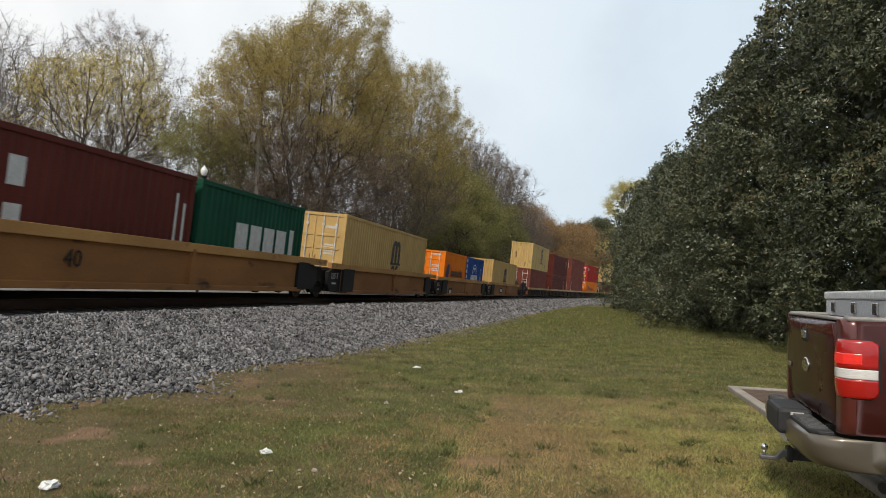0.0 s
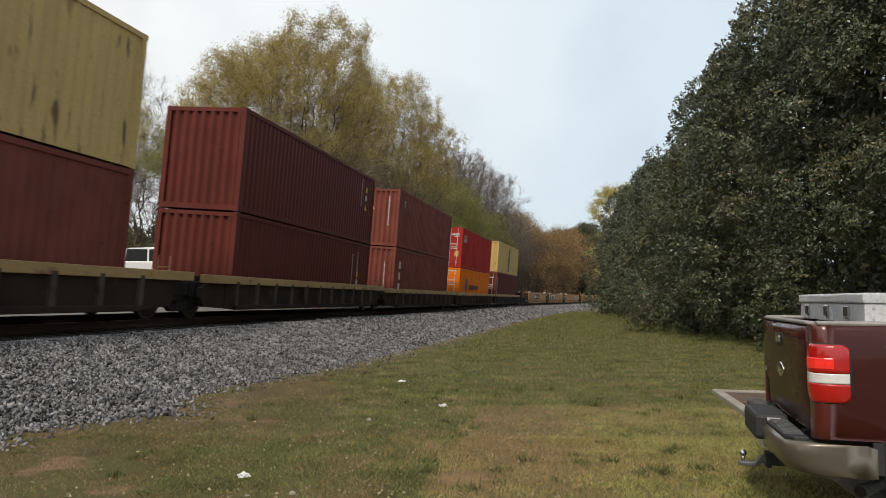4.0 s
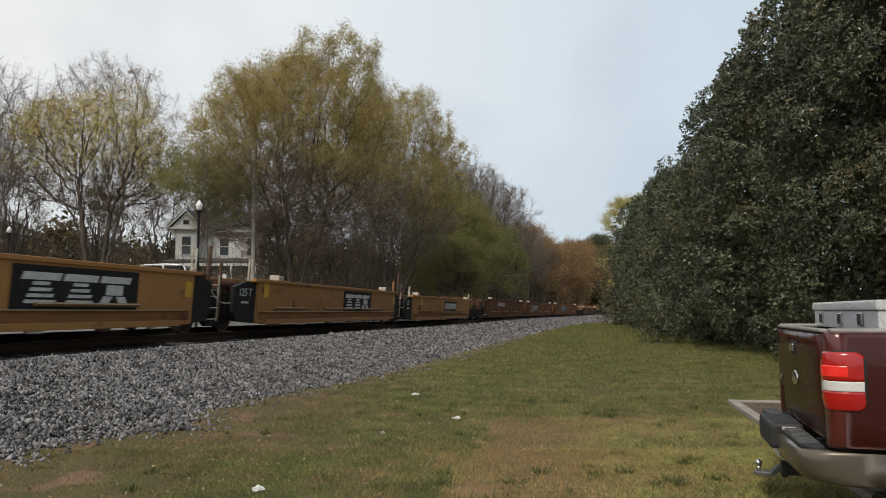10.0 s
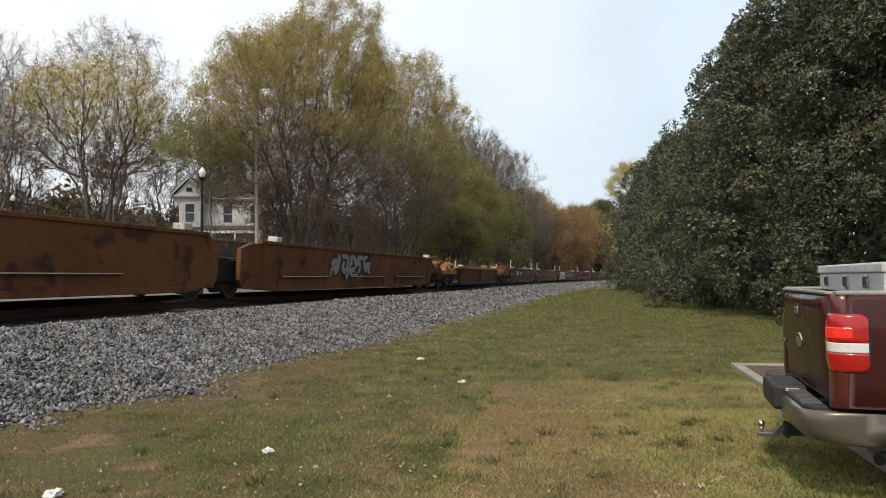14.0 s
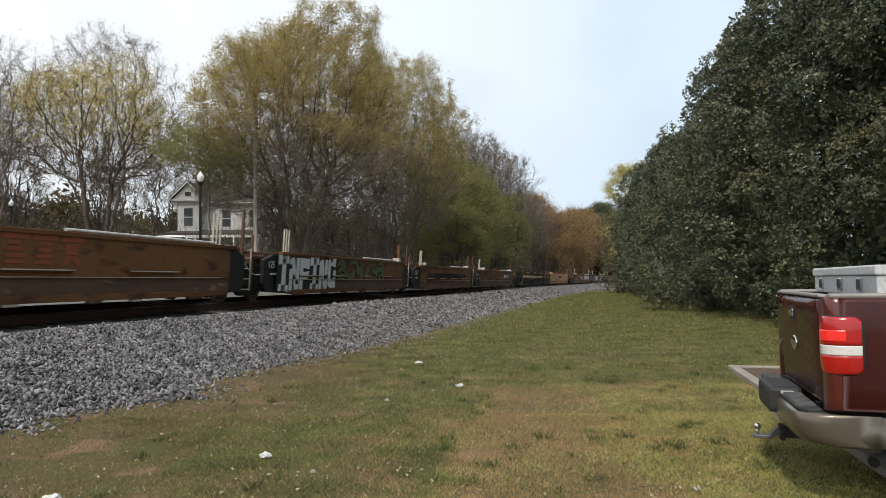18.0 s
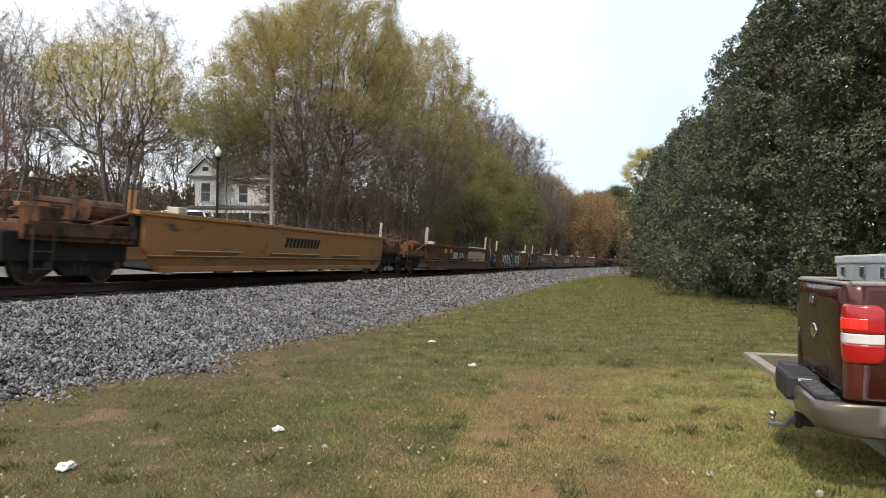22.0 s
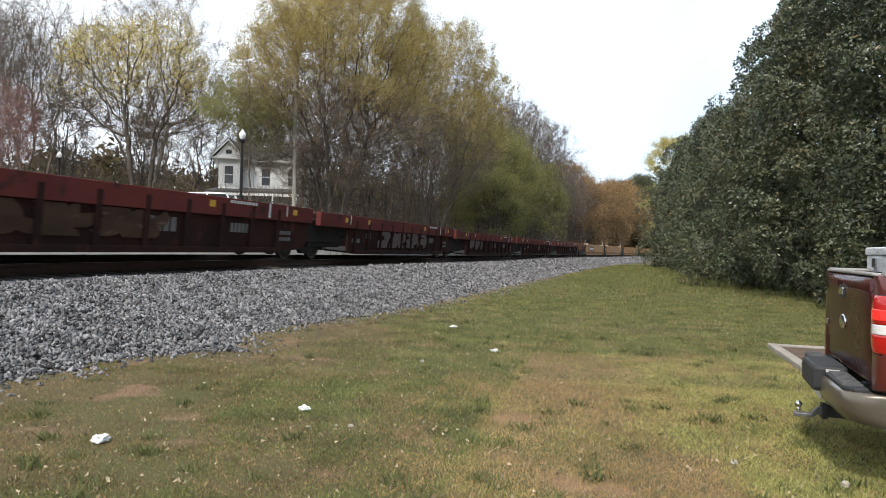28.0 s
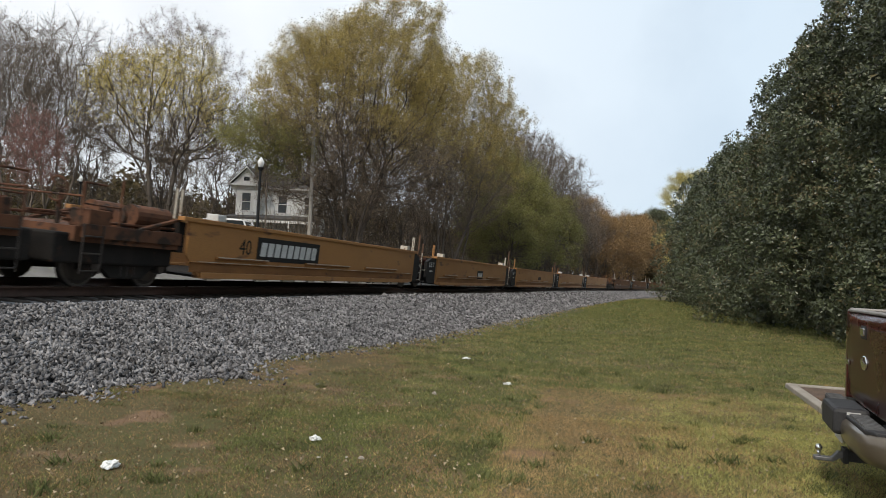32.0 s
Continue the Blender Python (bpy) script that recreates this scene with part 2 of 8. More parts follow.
# lettering and shapes are drawn in a plane (u to the right as the camera sees it, v up) and laid on a car's near side
def side_m(x, y, z):
    """u runs along the line (+y), v up, out of the face to +x."""
    return Matrix(((0, 0, 1, x), (1, 0, 0, y), (0, 1, 0, z), (0, 0, 0, 1)))


def end_m(x, y, z):
    """The near end of a container: u to +x, v up, out of the face to -y."""
    return Matrix(((1, 0, 0, x), (0, 0, -1, y), (0, 1, 0, z), (0, 0, 0, 1)))


def lay(name, bm, mat, parent, m, label=""):
    bmesh.ops.transform(bm, matrix=m, verts=bm.verts)
    ob = part(name, bm, mat, parent, label)
    if name in MARKINGS:
        ob["kind"] = "stuff"
    return ob


MARKINGS = ("stencil", "painted_marking", "number_column", "markings", "wordmark", "logo", "graffiti", "small_mark", "end_mark", "side_mark", "sticker_mark")


def plate(bm, u0, u1, v0, v1, d=0.004, lean=0.0):
    pts = [(u0, v0), (u1, v0), (u1 + lean, v1), (u0 + lean, v1)]
    prism(bm, pts, "z", 0, d)


def bars(bm, u0, u1, v0, v1, n, gap=0.25, lean=0.0, d=0.004):
    """A row of n plain bars, as unreadable writing."""
    w = (u1 - u0) / n
    for i in range(n):
        plate(bm, u0 + i * w, u0 + (i + 1 - gap) * w, v0, v1, d, lean)
    return bm


# ---- ground ----
def smooth(a, b, x):
    t = np.clip((x - a) / (b - a), 0, 1)
    return t * t * (3 - 2 * t)


_LP = np.array([(p.x, p.y, math.cos(h), math.sin(h)) for p, h in LINE])


def side_of_line(x, y):
    """Distance to the camera's side of the railway line, for arrays."""
    x, y = np.asarray(x, float), np.asarray(y, float)
    out = np.empty(x.shape)
    for i in range(0, x.size, 4000):
        a, b = x.ravel()[i:i + 4000], y.ravel()[i:i + 4000]
        d = (a[:, None] - _LP[None, ::4, 0]) ** 2 + (b[:, None] - _LP[None, ::4, 1]) ** 2
        k = d.argmin(1) * 4
        out.ravel()[i:i + 4000] = (a - _LP[k, 0]) * _LP[k, 2] - (b - _LP[k, 1]) * _LP[k, 3]
    return out


def ground_z(x, y):
    """The lie of the land: a flat lawn, the railway's bank, and a slope that climbs beyond it."""
    d = side_of_line(x, y)
    z = np.zeros_like(d)
    z = z + 0.55 * (1 - smooth(2.2, 4.5, np.abs(d)))
    z = np.where(d < 0, z + 0.45 * smooth(4, 9, -d) + 2.1 * smooth(8, 13, -d) + 1.2 * smooth(22, 60, -d) + 1.6 * smooth(55, 110, -d), z)
    return z


def grid_mesh(name, xs, ys, mat, dz=0.0):
    X, Y = np.meshgrid(xs, ys)
    Z = ground_z(X, Y) + dz
    n, m = len(xs), len(ys)
    i = np.arange(n * m).reshape(m, n)
    f = np.stack([i[:-1, :-1], i[:-1, 1:], i[1:, 1:], i[1:, :-1]], -1).reshape(-1, 4)
    return np_mesh(name, np.stack([X, Y, Z], -1).reshape(-1, 3), f, mat, smooth=True)


SOIL = surf("lawn soil and thatch", (0.12, 0.092, 0.052), (0.085, 0.09, 0.036), 0.55, 0.95, 0.6, fine=25, spec=0.1, rust=(0.20, 0.13, 0.085), rust_at=0.57)
_xs = np.concatenate([[-3000, -900, -400, -200], np.arange(-120, -30, 4.0), np.arange(-30, 25, 0.8), np.arange(25, 90, 4.0), [140, 300, 900, 3000]])
_ys = np.concatenate([[-3000, -600, -150, -50], np.arange(-30, 0, 3.0), np.arange(0, 70, 0.8), np.arange(70, 240, 4.0), [300, 500, 1200, 3000]])
tagged(grid_mesh("ground", _xs, _ys, SOIL), "mown autumn lawn with bare brown patches", "ground", kind="structure")


# ---- trees ----
BARK = surf("grey-brown bark", (0.16, 0.13, 0.105), (0.105, 0.085, 0.068), 1.5, 0.9, 0.5, fine=18, stretch=(3, 3, 0.6))
BARK_D = surf("dark bark", (0.10, 0.08, 0.063), (0.065, 0.052, 0.042), 1.5, 0.9, 0.5, fine=18, stretch=(3, 3, 0.6))
LF_OLIVE = leaf_mat("olive spring leaves", (0.29, 0.215, 0.083), (0.5, 0.40, 0.14), 0.7, 0.5, 0.15, isl=0.22)
LF_YELLOW = leaf_mat("yellow-green leaves", (0.44, 0.34, 0.085), (0.66, 0.53, 0.15), 0.7, 0.5, 0.15, isl=0.22)
LF_PALE = leaf_mat("pale yellow-green leaves", (0.42, 0.36, 0.13), (0.60, 0.53, 0.21), 0.7, 0.45, 0.15, isl=0.22)
LF_BROWN = leaf_mat("brown buds", (0.17, 0.132, 0.095), (0.27, 0.21, 0.155), 0.8, 0.4, 0.1, isl=0.22)
LF_GREEN = leaf_mat("young green leaves", (0.168, 0.164, 0.061), (0.30, 0.285, 0.107), 0.7, 0.45, 0.15, isl=0.22)
LF_RUST = leaf_mat("rust autumn leaves", (0.21, 0.132, 0.068), (0.36, 0.235, 0.11), 0.7, 0.4, 0.15, isl=0.22)
LF_PINK = leaf_mat("dull red buds", (0.22, 0.11, 0.095), (0.32, 0.17, 0.145), 0.7, 0.3)
LF_DARK = leaf_mat("glossy dark evergreen leaves", (0.03, 0.039, 0.021), (0.112, 0.131, 0.066), 0.41, 0.05, 0.48, 0.5, (0.175, 0.147, 0.075))


def tubes(segs, n=5):
    """Tapered tubes from an array of rows (ax, ay, az, bx, by, bz, r0, r1)."""
    S = np.asarray(segs, float)
    a, b, r0, r1 = S[:, :3], S[:, 3:6], S[:, 6], S[:, 7]
    d = b - a
    d /= np.linalg.norm(d, axis=1, keepdims=True) + 1e-9
    ref = np.where(np.abs(d[:, 2:3]) > 0.9, [[1.0, 0, 0]], [[0, 0, 1.0]])
    u = np.cross(d, ref)
    u /= np.linalg.norm(u, axis=1, keepdims=True)
    w = np.cross(d, u)
    ang = np.arange(n) * 2 * np.pi / n
    ring = u[:, None, :] * np.cos(ang)[None, :, None] + w[:, None, :] * np.sin(ang)[None, :, None]
    V = np.concatenate([a[:, None] + ring * r0[:, None, None], b[:, None] + ring * r1[:, None, None]], 1).reshape(-1, 3)
    k = np.arange(len(S))[:, None] * 2 * n
    i = np.arange(n)
    j = (i + 1) % n
    F = np.stack([k + i, k + j, k + n + j, k + n + i], -1).reshape(-1, 4)
    return V, F


def ribbons(segs):
    """Thin twigs as narrow flat strips."""
    S = np.asarray(segs, float)
    a, b = S[:, :3], S[:, 3:6]
    d = b - a
    d /= np.linalg.norm(d, axis=1, keepdims=True) + 1e-9
    u = np.cross(d, np.random.RandomState(len(S)).normal(0, 1, a.shape))
    u /= np.linalg.norm(u, axis=1, keepdims=True) + 1e-9
    r0, r1 = S[:, 6:7] * 1.5, S[:, 7:8] * 1.5
    V = np.stack([a - u * r0, a + u * r0, b + u * r1, b - u * r1], 1).reshape(-1, 3)
    return V, np.arange(len(S) * 4).reshape(-1, 4)


def unitv(v):
    return v / (np.linalg.norm(v, axis=-1, keepdims=True) + 1e-9)


def bows(rs, A, B, lift, n, r0, r1, wob):
    """Curved branches from the points A to B: rows for tubes(), and the points along them, as (branch, step, 3)."""
    A, B = np.asarray(A, float), np.asarray(B, float)
    m = len(A)
    C = (A + B) / 2
    C[:, 2] += lift * np.linalg.norm(B - A, axis=1)
    C += rs.normal(0, wob, C.shape) * np.linalg.norm(B - A, axis=1, keepdims=True)
    t = np.linspace(0, 1, n + 1)[None, :, None]
    P = A[:, None] * (1 - t) ** 2 + 2 * C[:, None] * t * (1 - t) + B[:, None] * t ** 2
    P[:, 1:-1] += rs.normal(0, wob * 0.25, P[:, 1:-1].shape) * np.linalg.norm(B - A, axis=1)[:, None, None]
    R = np.linspace(1, 0, n + 1)[None, :] * (np.broadcast_to(r0, (m,)) - np.broadcast_to(r1, (m,)))[:, None] + np.broadcast_to(r1, (m,))[:, None]
    S = np.concatenate([P[:, :-1], P[:, 1:], R[:, :-1, None], R[:, 1:, None]], -1).reshape(-1, 8)
    return S, P


def leaf_cloud(rs, pts, per, spread, size, slim=0.45):
    """Small leaves strewn round the points: verts and quads."""
    P = np.repeat(np.asarray(pts, float), per, 0)
    P = P + rs.normal(0, spread, P.shape)
    n = len(P)
    u = unitv(rs.normal(0, 1, (n, 3)))
    w = unitv(np.cross(u, rs.normal(0, 1, (n, 3))))
    s = size * rs.uniform(0.6, 1.3, (n, 1))
    V = np.stack([P - u * s * 1.1, P + u * s * 0.9 - w * s * slim * 0.8, P + u * s * 0.5 + w * s * slim * 1.4], 1).reshape(-1, 3)
    F = np.arange(n * 3).reshape(-1, 3)
    return V, F


def dome_tree(name, seed, H, R, low, leaf, per, size, clumps=200, stems=1, limbs=24, twigs=12, bark=None, r=0.28, label="", fork=0.15, inner=0.35, puff=0.55, buds=2, slant=0.25, leafy=1.0, top_leaf=-1.0, haze=0.19, m=None):
    """A tree whose limbs fan out from its stems to foliage clumps on a lumpy dome (height H, radius R, skirt at low)."""
    rs = np.random.RandomState(seed)
    t = empty(name, m, label, "tree")
    bark = bark or BARK
    cz = low + (H - low) * 0.38
    # stems
    ang = rs.uniform(0, 2 * np.pi) + np.arange(stems) * 2 * np.pi / stems + rs.normal(0, 0.3, stems)
    multi = 1.0 if stems > 1 else 0.0
    A = np.stack([0.3 * multi * np.cos(ang), 0.3 * multi * np.sin(ang), np.full(stems, -0.2)], -1)
    B = np.stack([R * slant * np.cos(ang) * multi, R * slant * np.sin(ang) * multi, H * rs.uniform(0.6, 0.78, stems)], -1)
    S0, P0 = bows(rs, A, B, 0.0, 12, r, 0.05, 0.04)
    # limbs
    k = rs.randint(0, stems, limbs)
    f = rs.uniform(fork, 0.95, limbs)
    a = P0[k, np.minimum((f * 12).astype(int), 11)]
    th = rs.uniform(0, 2 * np.pi, limbs)
    up = np.clip(f * 1.25 - 0.25 + rs.normal(0, 0.12, limbs), -0.1, 0.95)
    rad = R * 0.62 * np.sqrt(1 - np.clip(up, 0, 1) ** 2) * rs.uniform(0.8, 1.15, limbs)
    b = np.stack([rad * np.cos(th), rad * np.sin(th), cz + np.where(up > 0, (H - cz) * 0.72, (cz - low) * 0.8) * up], -1)
    b[:, 2] = np.maximum(b[:, 2], a[:, 2] + 0.3)
    S1, P1 = bows(rs, a, b, 0.1, 7, r * 0.36 * (1 - 0.6 * f), 0.03, 0.05)
    nodes = np.concatenate([P1[:, 2:].reshape(-1, 3), P0[:, 7:].reshape(-1, 3)])
    # foliage clumps on the dome, some further in
    n = clumps
    d = unitv(rs.normal(0, 1, (n, 3)))
    d[:, 2] = np.abs(d[:, 2]) * np.where(rs.uniform(size=n) < 0.22, -0.7, 1)
    q = rs.uniform(0.84, 1.0, n) + 0.07 * np.sin(3 * np.arctan2(d[:, 1], d[:, 0]) + seed) * (1 - np.abs(d[:, 2]))
    deep = rs.uniform(size=n) < inner
    q = np.where(deep, rs.uniform(0.35, 0.8, n), q)
    hh = np.hypot(d[:, 0], d[:, 1])
    q = q / (hh ** 2.8 + np.abs(d[:, 2]) ** 2.8) ** (1 / 2.8)      # fuller shoulders than a ball
    C = np.stack([d[:, 0] * R * q, d[:, 1] * R * q, cz + np.where(d[:, 2] > 0, H - cz, cz - low) * d[:, 2] * q], -1)
    C[:, 2] = np.maximum(C[:, 2], 0.7)
    near = np.argmin(((C[:, None] - nodes[None]) ** 2).sum(-1) + 6.0 * np.maximum(0, nodes[None, :, 2] - C[:, None, 2]), 1)
    S2, P2 = bows(rs, nodes[near], C, 0.06, 5, 0.035, 0.012, 0.07)
    # twigs of the clumps
    k = np.repeat(np.arange(n), twigs)
    a = P2[k, rs.randint(4, 6, n * twigs)]
    out = unitv(C - [0, 0, cz * 0.7])[k]
    dd = unitv(unitv(rs.normal(0, 1, (n * twigs, 3))) + out * 0.7 + [0, 0, 0.25])
    b = a + dd * (R * 0.05 + puff * rs.uniform(0.6, 1.7, n * twigs))[:, None]
    S3, P3 = bows(rs, a, b, 0.04, 3, 0.010, 0.004, 0.1)
    for i in range(stems):
        V, F = tubes(S0[i * 12:i * 12 + 12], 9)
        np_mesh("trunk" if stems == 1 else "stem", V, F, bark, t, smooth=True)
    V, F = tubes(S1, 6)
    np_mesh("limb_work", V, F, bark, t, smooth=True)["kind"] = "stuff"
    V, F = tubes(S2, 3)
    np_mesh("branch_work", V, F, bark, t, smooth=True)["kind"] = "stuff"
    V, F = ribbons(S3)
    np_mesh("twig_work", V, F, bark, t)["kind"] = "stuff"
    E = P3[:, 1:].reshape(-1, 3)
    green = (~deep & (C[:, 2] > top_leaf * H) & (rs.uniform(size=n) < leafy))[np.repeat(k, 3)]
    if per:
        V, F = leaf_cloud(rs, E[green], per, haze, size)
        np_mesh("crown", V, F, leaf, t)["kind"] = "stuff"
    if buds:
        V, F = leaf_cloud(rs, E[~green], buds, 0.2, 0.045)
        np_mesh("bud_haze", V, F, LF_BROWN, t)["kind"] = "stuff"
    return t


def colonise(rs, P, parent, A, step, reach, kill, rounds, lift):
    """Grow a skeleton of nodes towards the attraction points A until they are reached."""
    P, parent = list(P), list(parent)
    near, who = np.full(len(A), 1e9), np.zeros(len(A), int)
    alive = np.ones(len(A), bool)
    fresh = list(range(len(P)))
    kids = {}
    for _ in range(rounds):
        if not fresh or not alive.any():
            break
        Q = np.array([P[k] for k in fresh])
        idx = np.where(alive)[0]
        d = np.sqrt(((A[idx][:, None] - Q[None]) ** 2).sum(-1))
        j = d.argmin(1)
        dm = d[np.arange(len(idx)), j]
        better = dm < near[idx]
        near[idx[better]], who[idx[better]] = dm[better], np.array(fresh)[j[better]]
        alive &= near > kill
        idx = np.where(alive & (near < reach))[0]
        pull = {}
        for k in idx:
            v = A[k] - P[who[k]]
            v = v / (np.linalg.norm(v) + 1e-9)
            pull[who[k]] = pull.get(who[k], 0) + v
        fresh = []
        for k, v in pull.items():
            v = v / (np.linalg.norm(v) + 1e-9) + rs.normal(0, 0.26, 3) + [0, 0, lift]
            v = v / np.linalg.norm(v)
            q = P[k] + v * step
            if kids.get(k, 0) > 3:
                continue
            kids[k] = kids.get(k, 0) + 1
            P.append(q)
            parent.append(k)
            fresh.append(len(P) - 1)
    return np.array(P), np.array(parent)


def grown_tree(name, seed, lobes, stems, leaf, n=1100, step=0.55, per=5, size=0.06, tip=0.007, outer=0.0, twig=0.55, twigs=3, bare=0.0, bud=LF_BROWN, buds=1, bark=None, spread=0.16, fork=0.3, lean=0.3, lift=0.12, label="", shell=0.4, puff=0.62, m=None):
    """A tree grown into its crown's lobes (x, y, z, rx, ry, rz): stems, forking limbs, twigs and small leaves. Below the share bare of its height, and deep inside (outer), the twigs carry buds only."""
    rs = np.random.RandomState(seed)
    t = empty(name, m, label, "tree")
    bark = bark or BARK
    lob = np.array(lobes, float)
    vol = lob[:, 3] * lob[:, 4] * lob[:, 5]
    k = rs.choice(len(lob), n, p=vol / vol.sum())
    A = lob[k, :3] + unitv(rs.normal(0, 1, (n, 3))) * (rs.uniform(0, 1, (n, 1)) ** shell) * lob[k, 3:]
    # about half of the points gather in puffs
    q = rs.choice(n, max(8, n // 22), replace=False)
    puffed = rs.uniform(size=n) < 0.55
    A[puffed] = A[rs.choice(q, int(puffed.sum()))] + rs.normal(0, puff, (int(puffed.sum()), 3)) * [1.15, 1.15, 0.8]
    A = A[A[:, 2] > 0.6]
    top = float(A[:, 2].max())
    mid = (lob[:, :3] * vol[:, None]).sum(0) / vol.sum()
    P, par = [], []
    ang = rs.uniform(0, 6.28) + np.arange(stems) * 2 * np.pi / stems
    for i in range(stems):
        h = top * fork * rs.uniform(0.85, 1.25)
        a = np.array([0.35 * np.cos(ang[i]), 0.35 * np.sin(ang[i]), -0.3]) * (1 if stems > 1 else 0.2)
        b = np.array([mid[0] * 0.5 + h * lean * np.cos(ang[i]) * (stems > 1), mid[1] * 0.5 + h * lean * np.sin(ang[i]) * (stems > 1), h])
        c = max(3, int(h / step))
        for q in range(c + 1):
            f = q / c
            P.append(a + (b - a) * np.array([f ** 1.4, f ** 1.4, f]) + rs.normal(0, 0.05, 3) * (q > 0))
            par.append(len(P) - 2 if q else -1)
    P, par = colonise(rs, P, par, A, step, 60.0, step * 1.15, 90, lift)
    N = len(P)
    w = np.zeros(N)
    kid = np.zeros(N, int)
    np.add.at(kid, par[par >= 0], 1)
    for i in range(N - 1, -1, -1):
        if kid[i] == 0:
            w[i] += tip ** 2.12
        if par[i] >= 0:
            w[par[i]] += w[i]
    r = w ** (1 / 2.12)
    e = np.where(par >= 0)[0]
    S = np.concatenate([P[par[e]], P[e], np.maximum(r[par[e]], r[e])[:, None], r[e][:, None]], 1)
    # a limb leaves its stem no thicker than it goes on
    jump = r[par[e]] > 1.6 * r[e]
    S[jump, 6] = r[e][jump] * 1.25
    thick = r[e] > 0.085
    root = np.zeros(N, int)
    for i in range(N):
        root[i] = i if par[i] < 0 else root[par[i]]
    for q in np.unique(root[e][thick]):
        V, F = tubes(S[thick & (root[e] == q)], 8)
        np_mesh("trunk" if stems == 1 else "stem", V, F, bark, t, smooth=True)
    V, F = tubes(S[~thick & (r[e] > 0.024)], 5)
    np_mesh("limb_work", V, F, bark, t, smooth=True)["kind"] = "stuff"
    V, F = tubes(S[r[e] <= 0.024], 3)
    np_mesh("branch_work", V, F, bark, t, smooth=True)["kind"] = "stuff"
    # twigs in sprays along the last branches
    fine = np.where((r < tip * 2.6) & (par >= 0))[0]
    k = np.repeat(fine, twigs)
    along = unitv(P[k] - P[par[k]])
    d = unitv(along * 0.7 + unitv(rs.normal(0, 1, (len(k), 3))) * 0.75 + [0, 0, 0.18])
    a = P[k] - along * rs.uniform(0, step, (len(k), 1))
    b = a + d * (twig * rs.uniform(0.5, 1.5, (len(k), 1)))
    S3, P3 = bows(rs, a, b, 0.05, 2, tip * 0.8, tip * 0.4, 0.1)
    V, F = ribbons(S3)
    np_mesh("twig_work", V, F, bark, t)["kind"] = "stuff"
    E = P3[:, 1:].reshape(-1, 3)
    ids = np.repeat(k, 2)
    tone = np.sin(P[ids, 0] * 0.9 + seed) * np.sin(P[ids, 1] * 1.1 + seed * 2) * 0.08
    green = E[:, 2] > top * (bare + tone + rs.normal(0, 0.05, len(E)))
    depth = np.min([np.linalg.norm((E - q[:3]) / q[3:], axis=1) for q in lob], 0)
    green &= (depth > outer + rs.normal(0, 0.06, len(E))) | (rs.uniform(size=len(E)) < 0.12)
    if per:
        V, F = leaf_cloud(rs, E[green], per, spread, size, 0.5)
        np_mesh("crown", V, F, leaf, t)["kind"] = "stuff"
    if buds and (~green).any():
        V, F = leaf_cloud(rs, E[~green], buds, 0.15, 0.045)
        np_mesh("bud_haze", V, F, bud, t)["kind"] = "stuff"
    return t


def plant(proto, x, y, s=1.0, turn=0.0, z=None, sz=None, label=""):
    if z is None:
        z = float(ground_z(np.array([x]), np.array([y]))[0]) - 0.1
    c = copy_thing(proto, Matrix.Translation((x, y, z)) @ Matrix.Rotation(radians(turn), 4, "Z"))
    c.scale = (s, s, sz or s)
    if label:
        c["label"] = label
    return c


def gz(x, y):
    return float(ground_z(np.array([x]), np.array([y]))[0])


def rosettes(rs, P, N, per, length, width):
    """Leaf rosettes at P that face along N: folded leaves of two quads' triangles."""
    n = len(P)
    p = np.repeat(P, per, 0)
    nn = np.repeat(N, per, 0)
    d = unitv(nn * rs.uniform(0.15, 1.0, (n * per, 1)) + unitv(rs.normal(0, 1, (n * per, 3))) * 0.95)
    w = unitv(np.cross(d, nn + rs.normal(0, 0.25, nn.shape)))
    up = np.cross(w, d)
    L = length * rs.uniform(0.7, 1.25, (n * per, 1))
    W = width * rs.uniform(0.8, 1.2, (n * per, 1))
    base = p + d * 0.02
    mid = base + d * L * 0.5 - up * L * 0.03
    tip = base + d * L - up * L * 0.14
    V = np.stack([base, mid + w * W, tip, mid - w * W], 1).reshape(-1, 3)
    F = np.arange(n * per * 4).reshape(-1, 4)
    return V, F


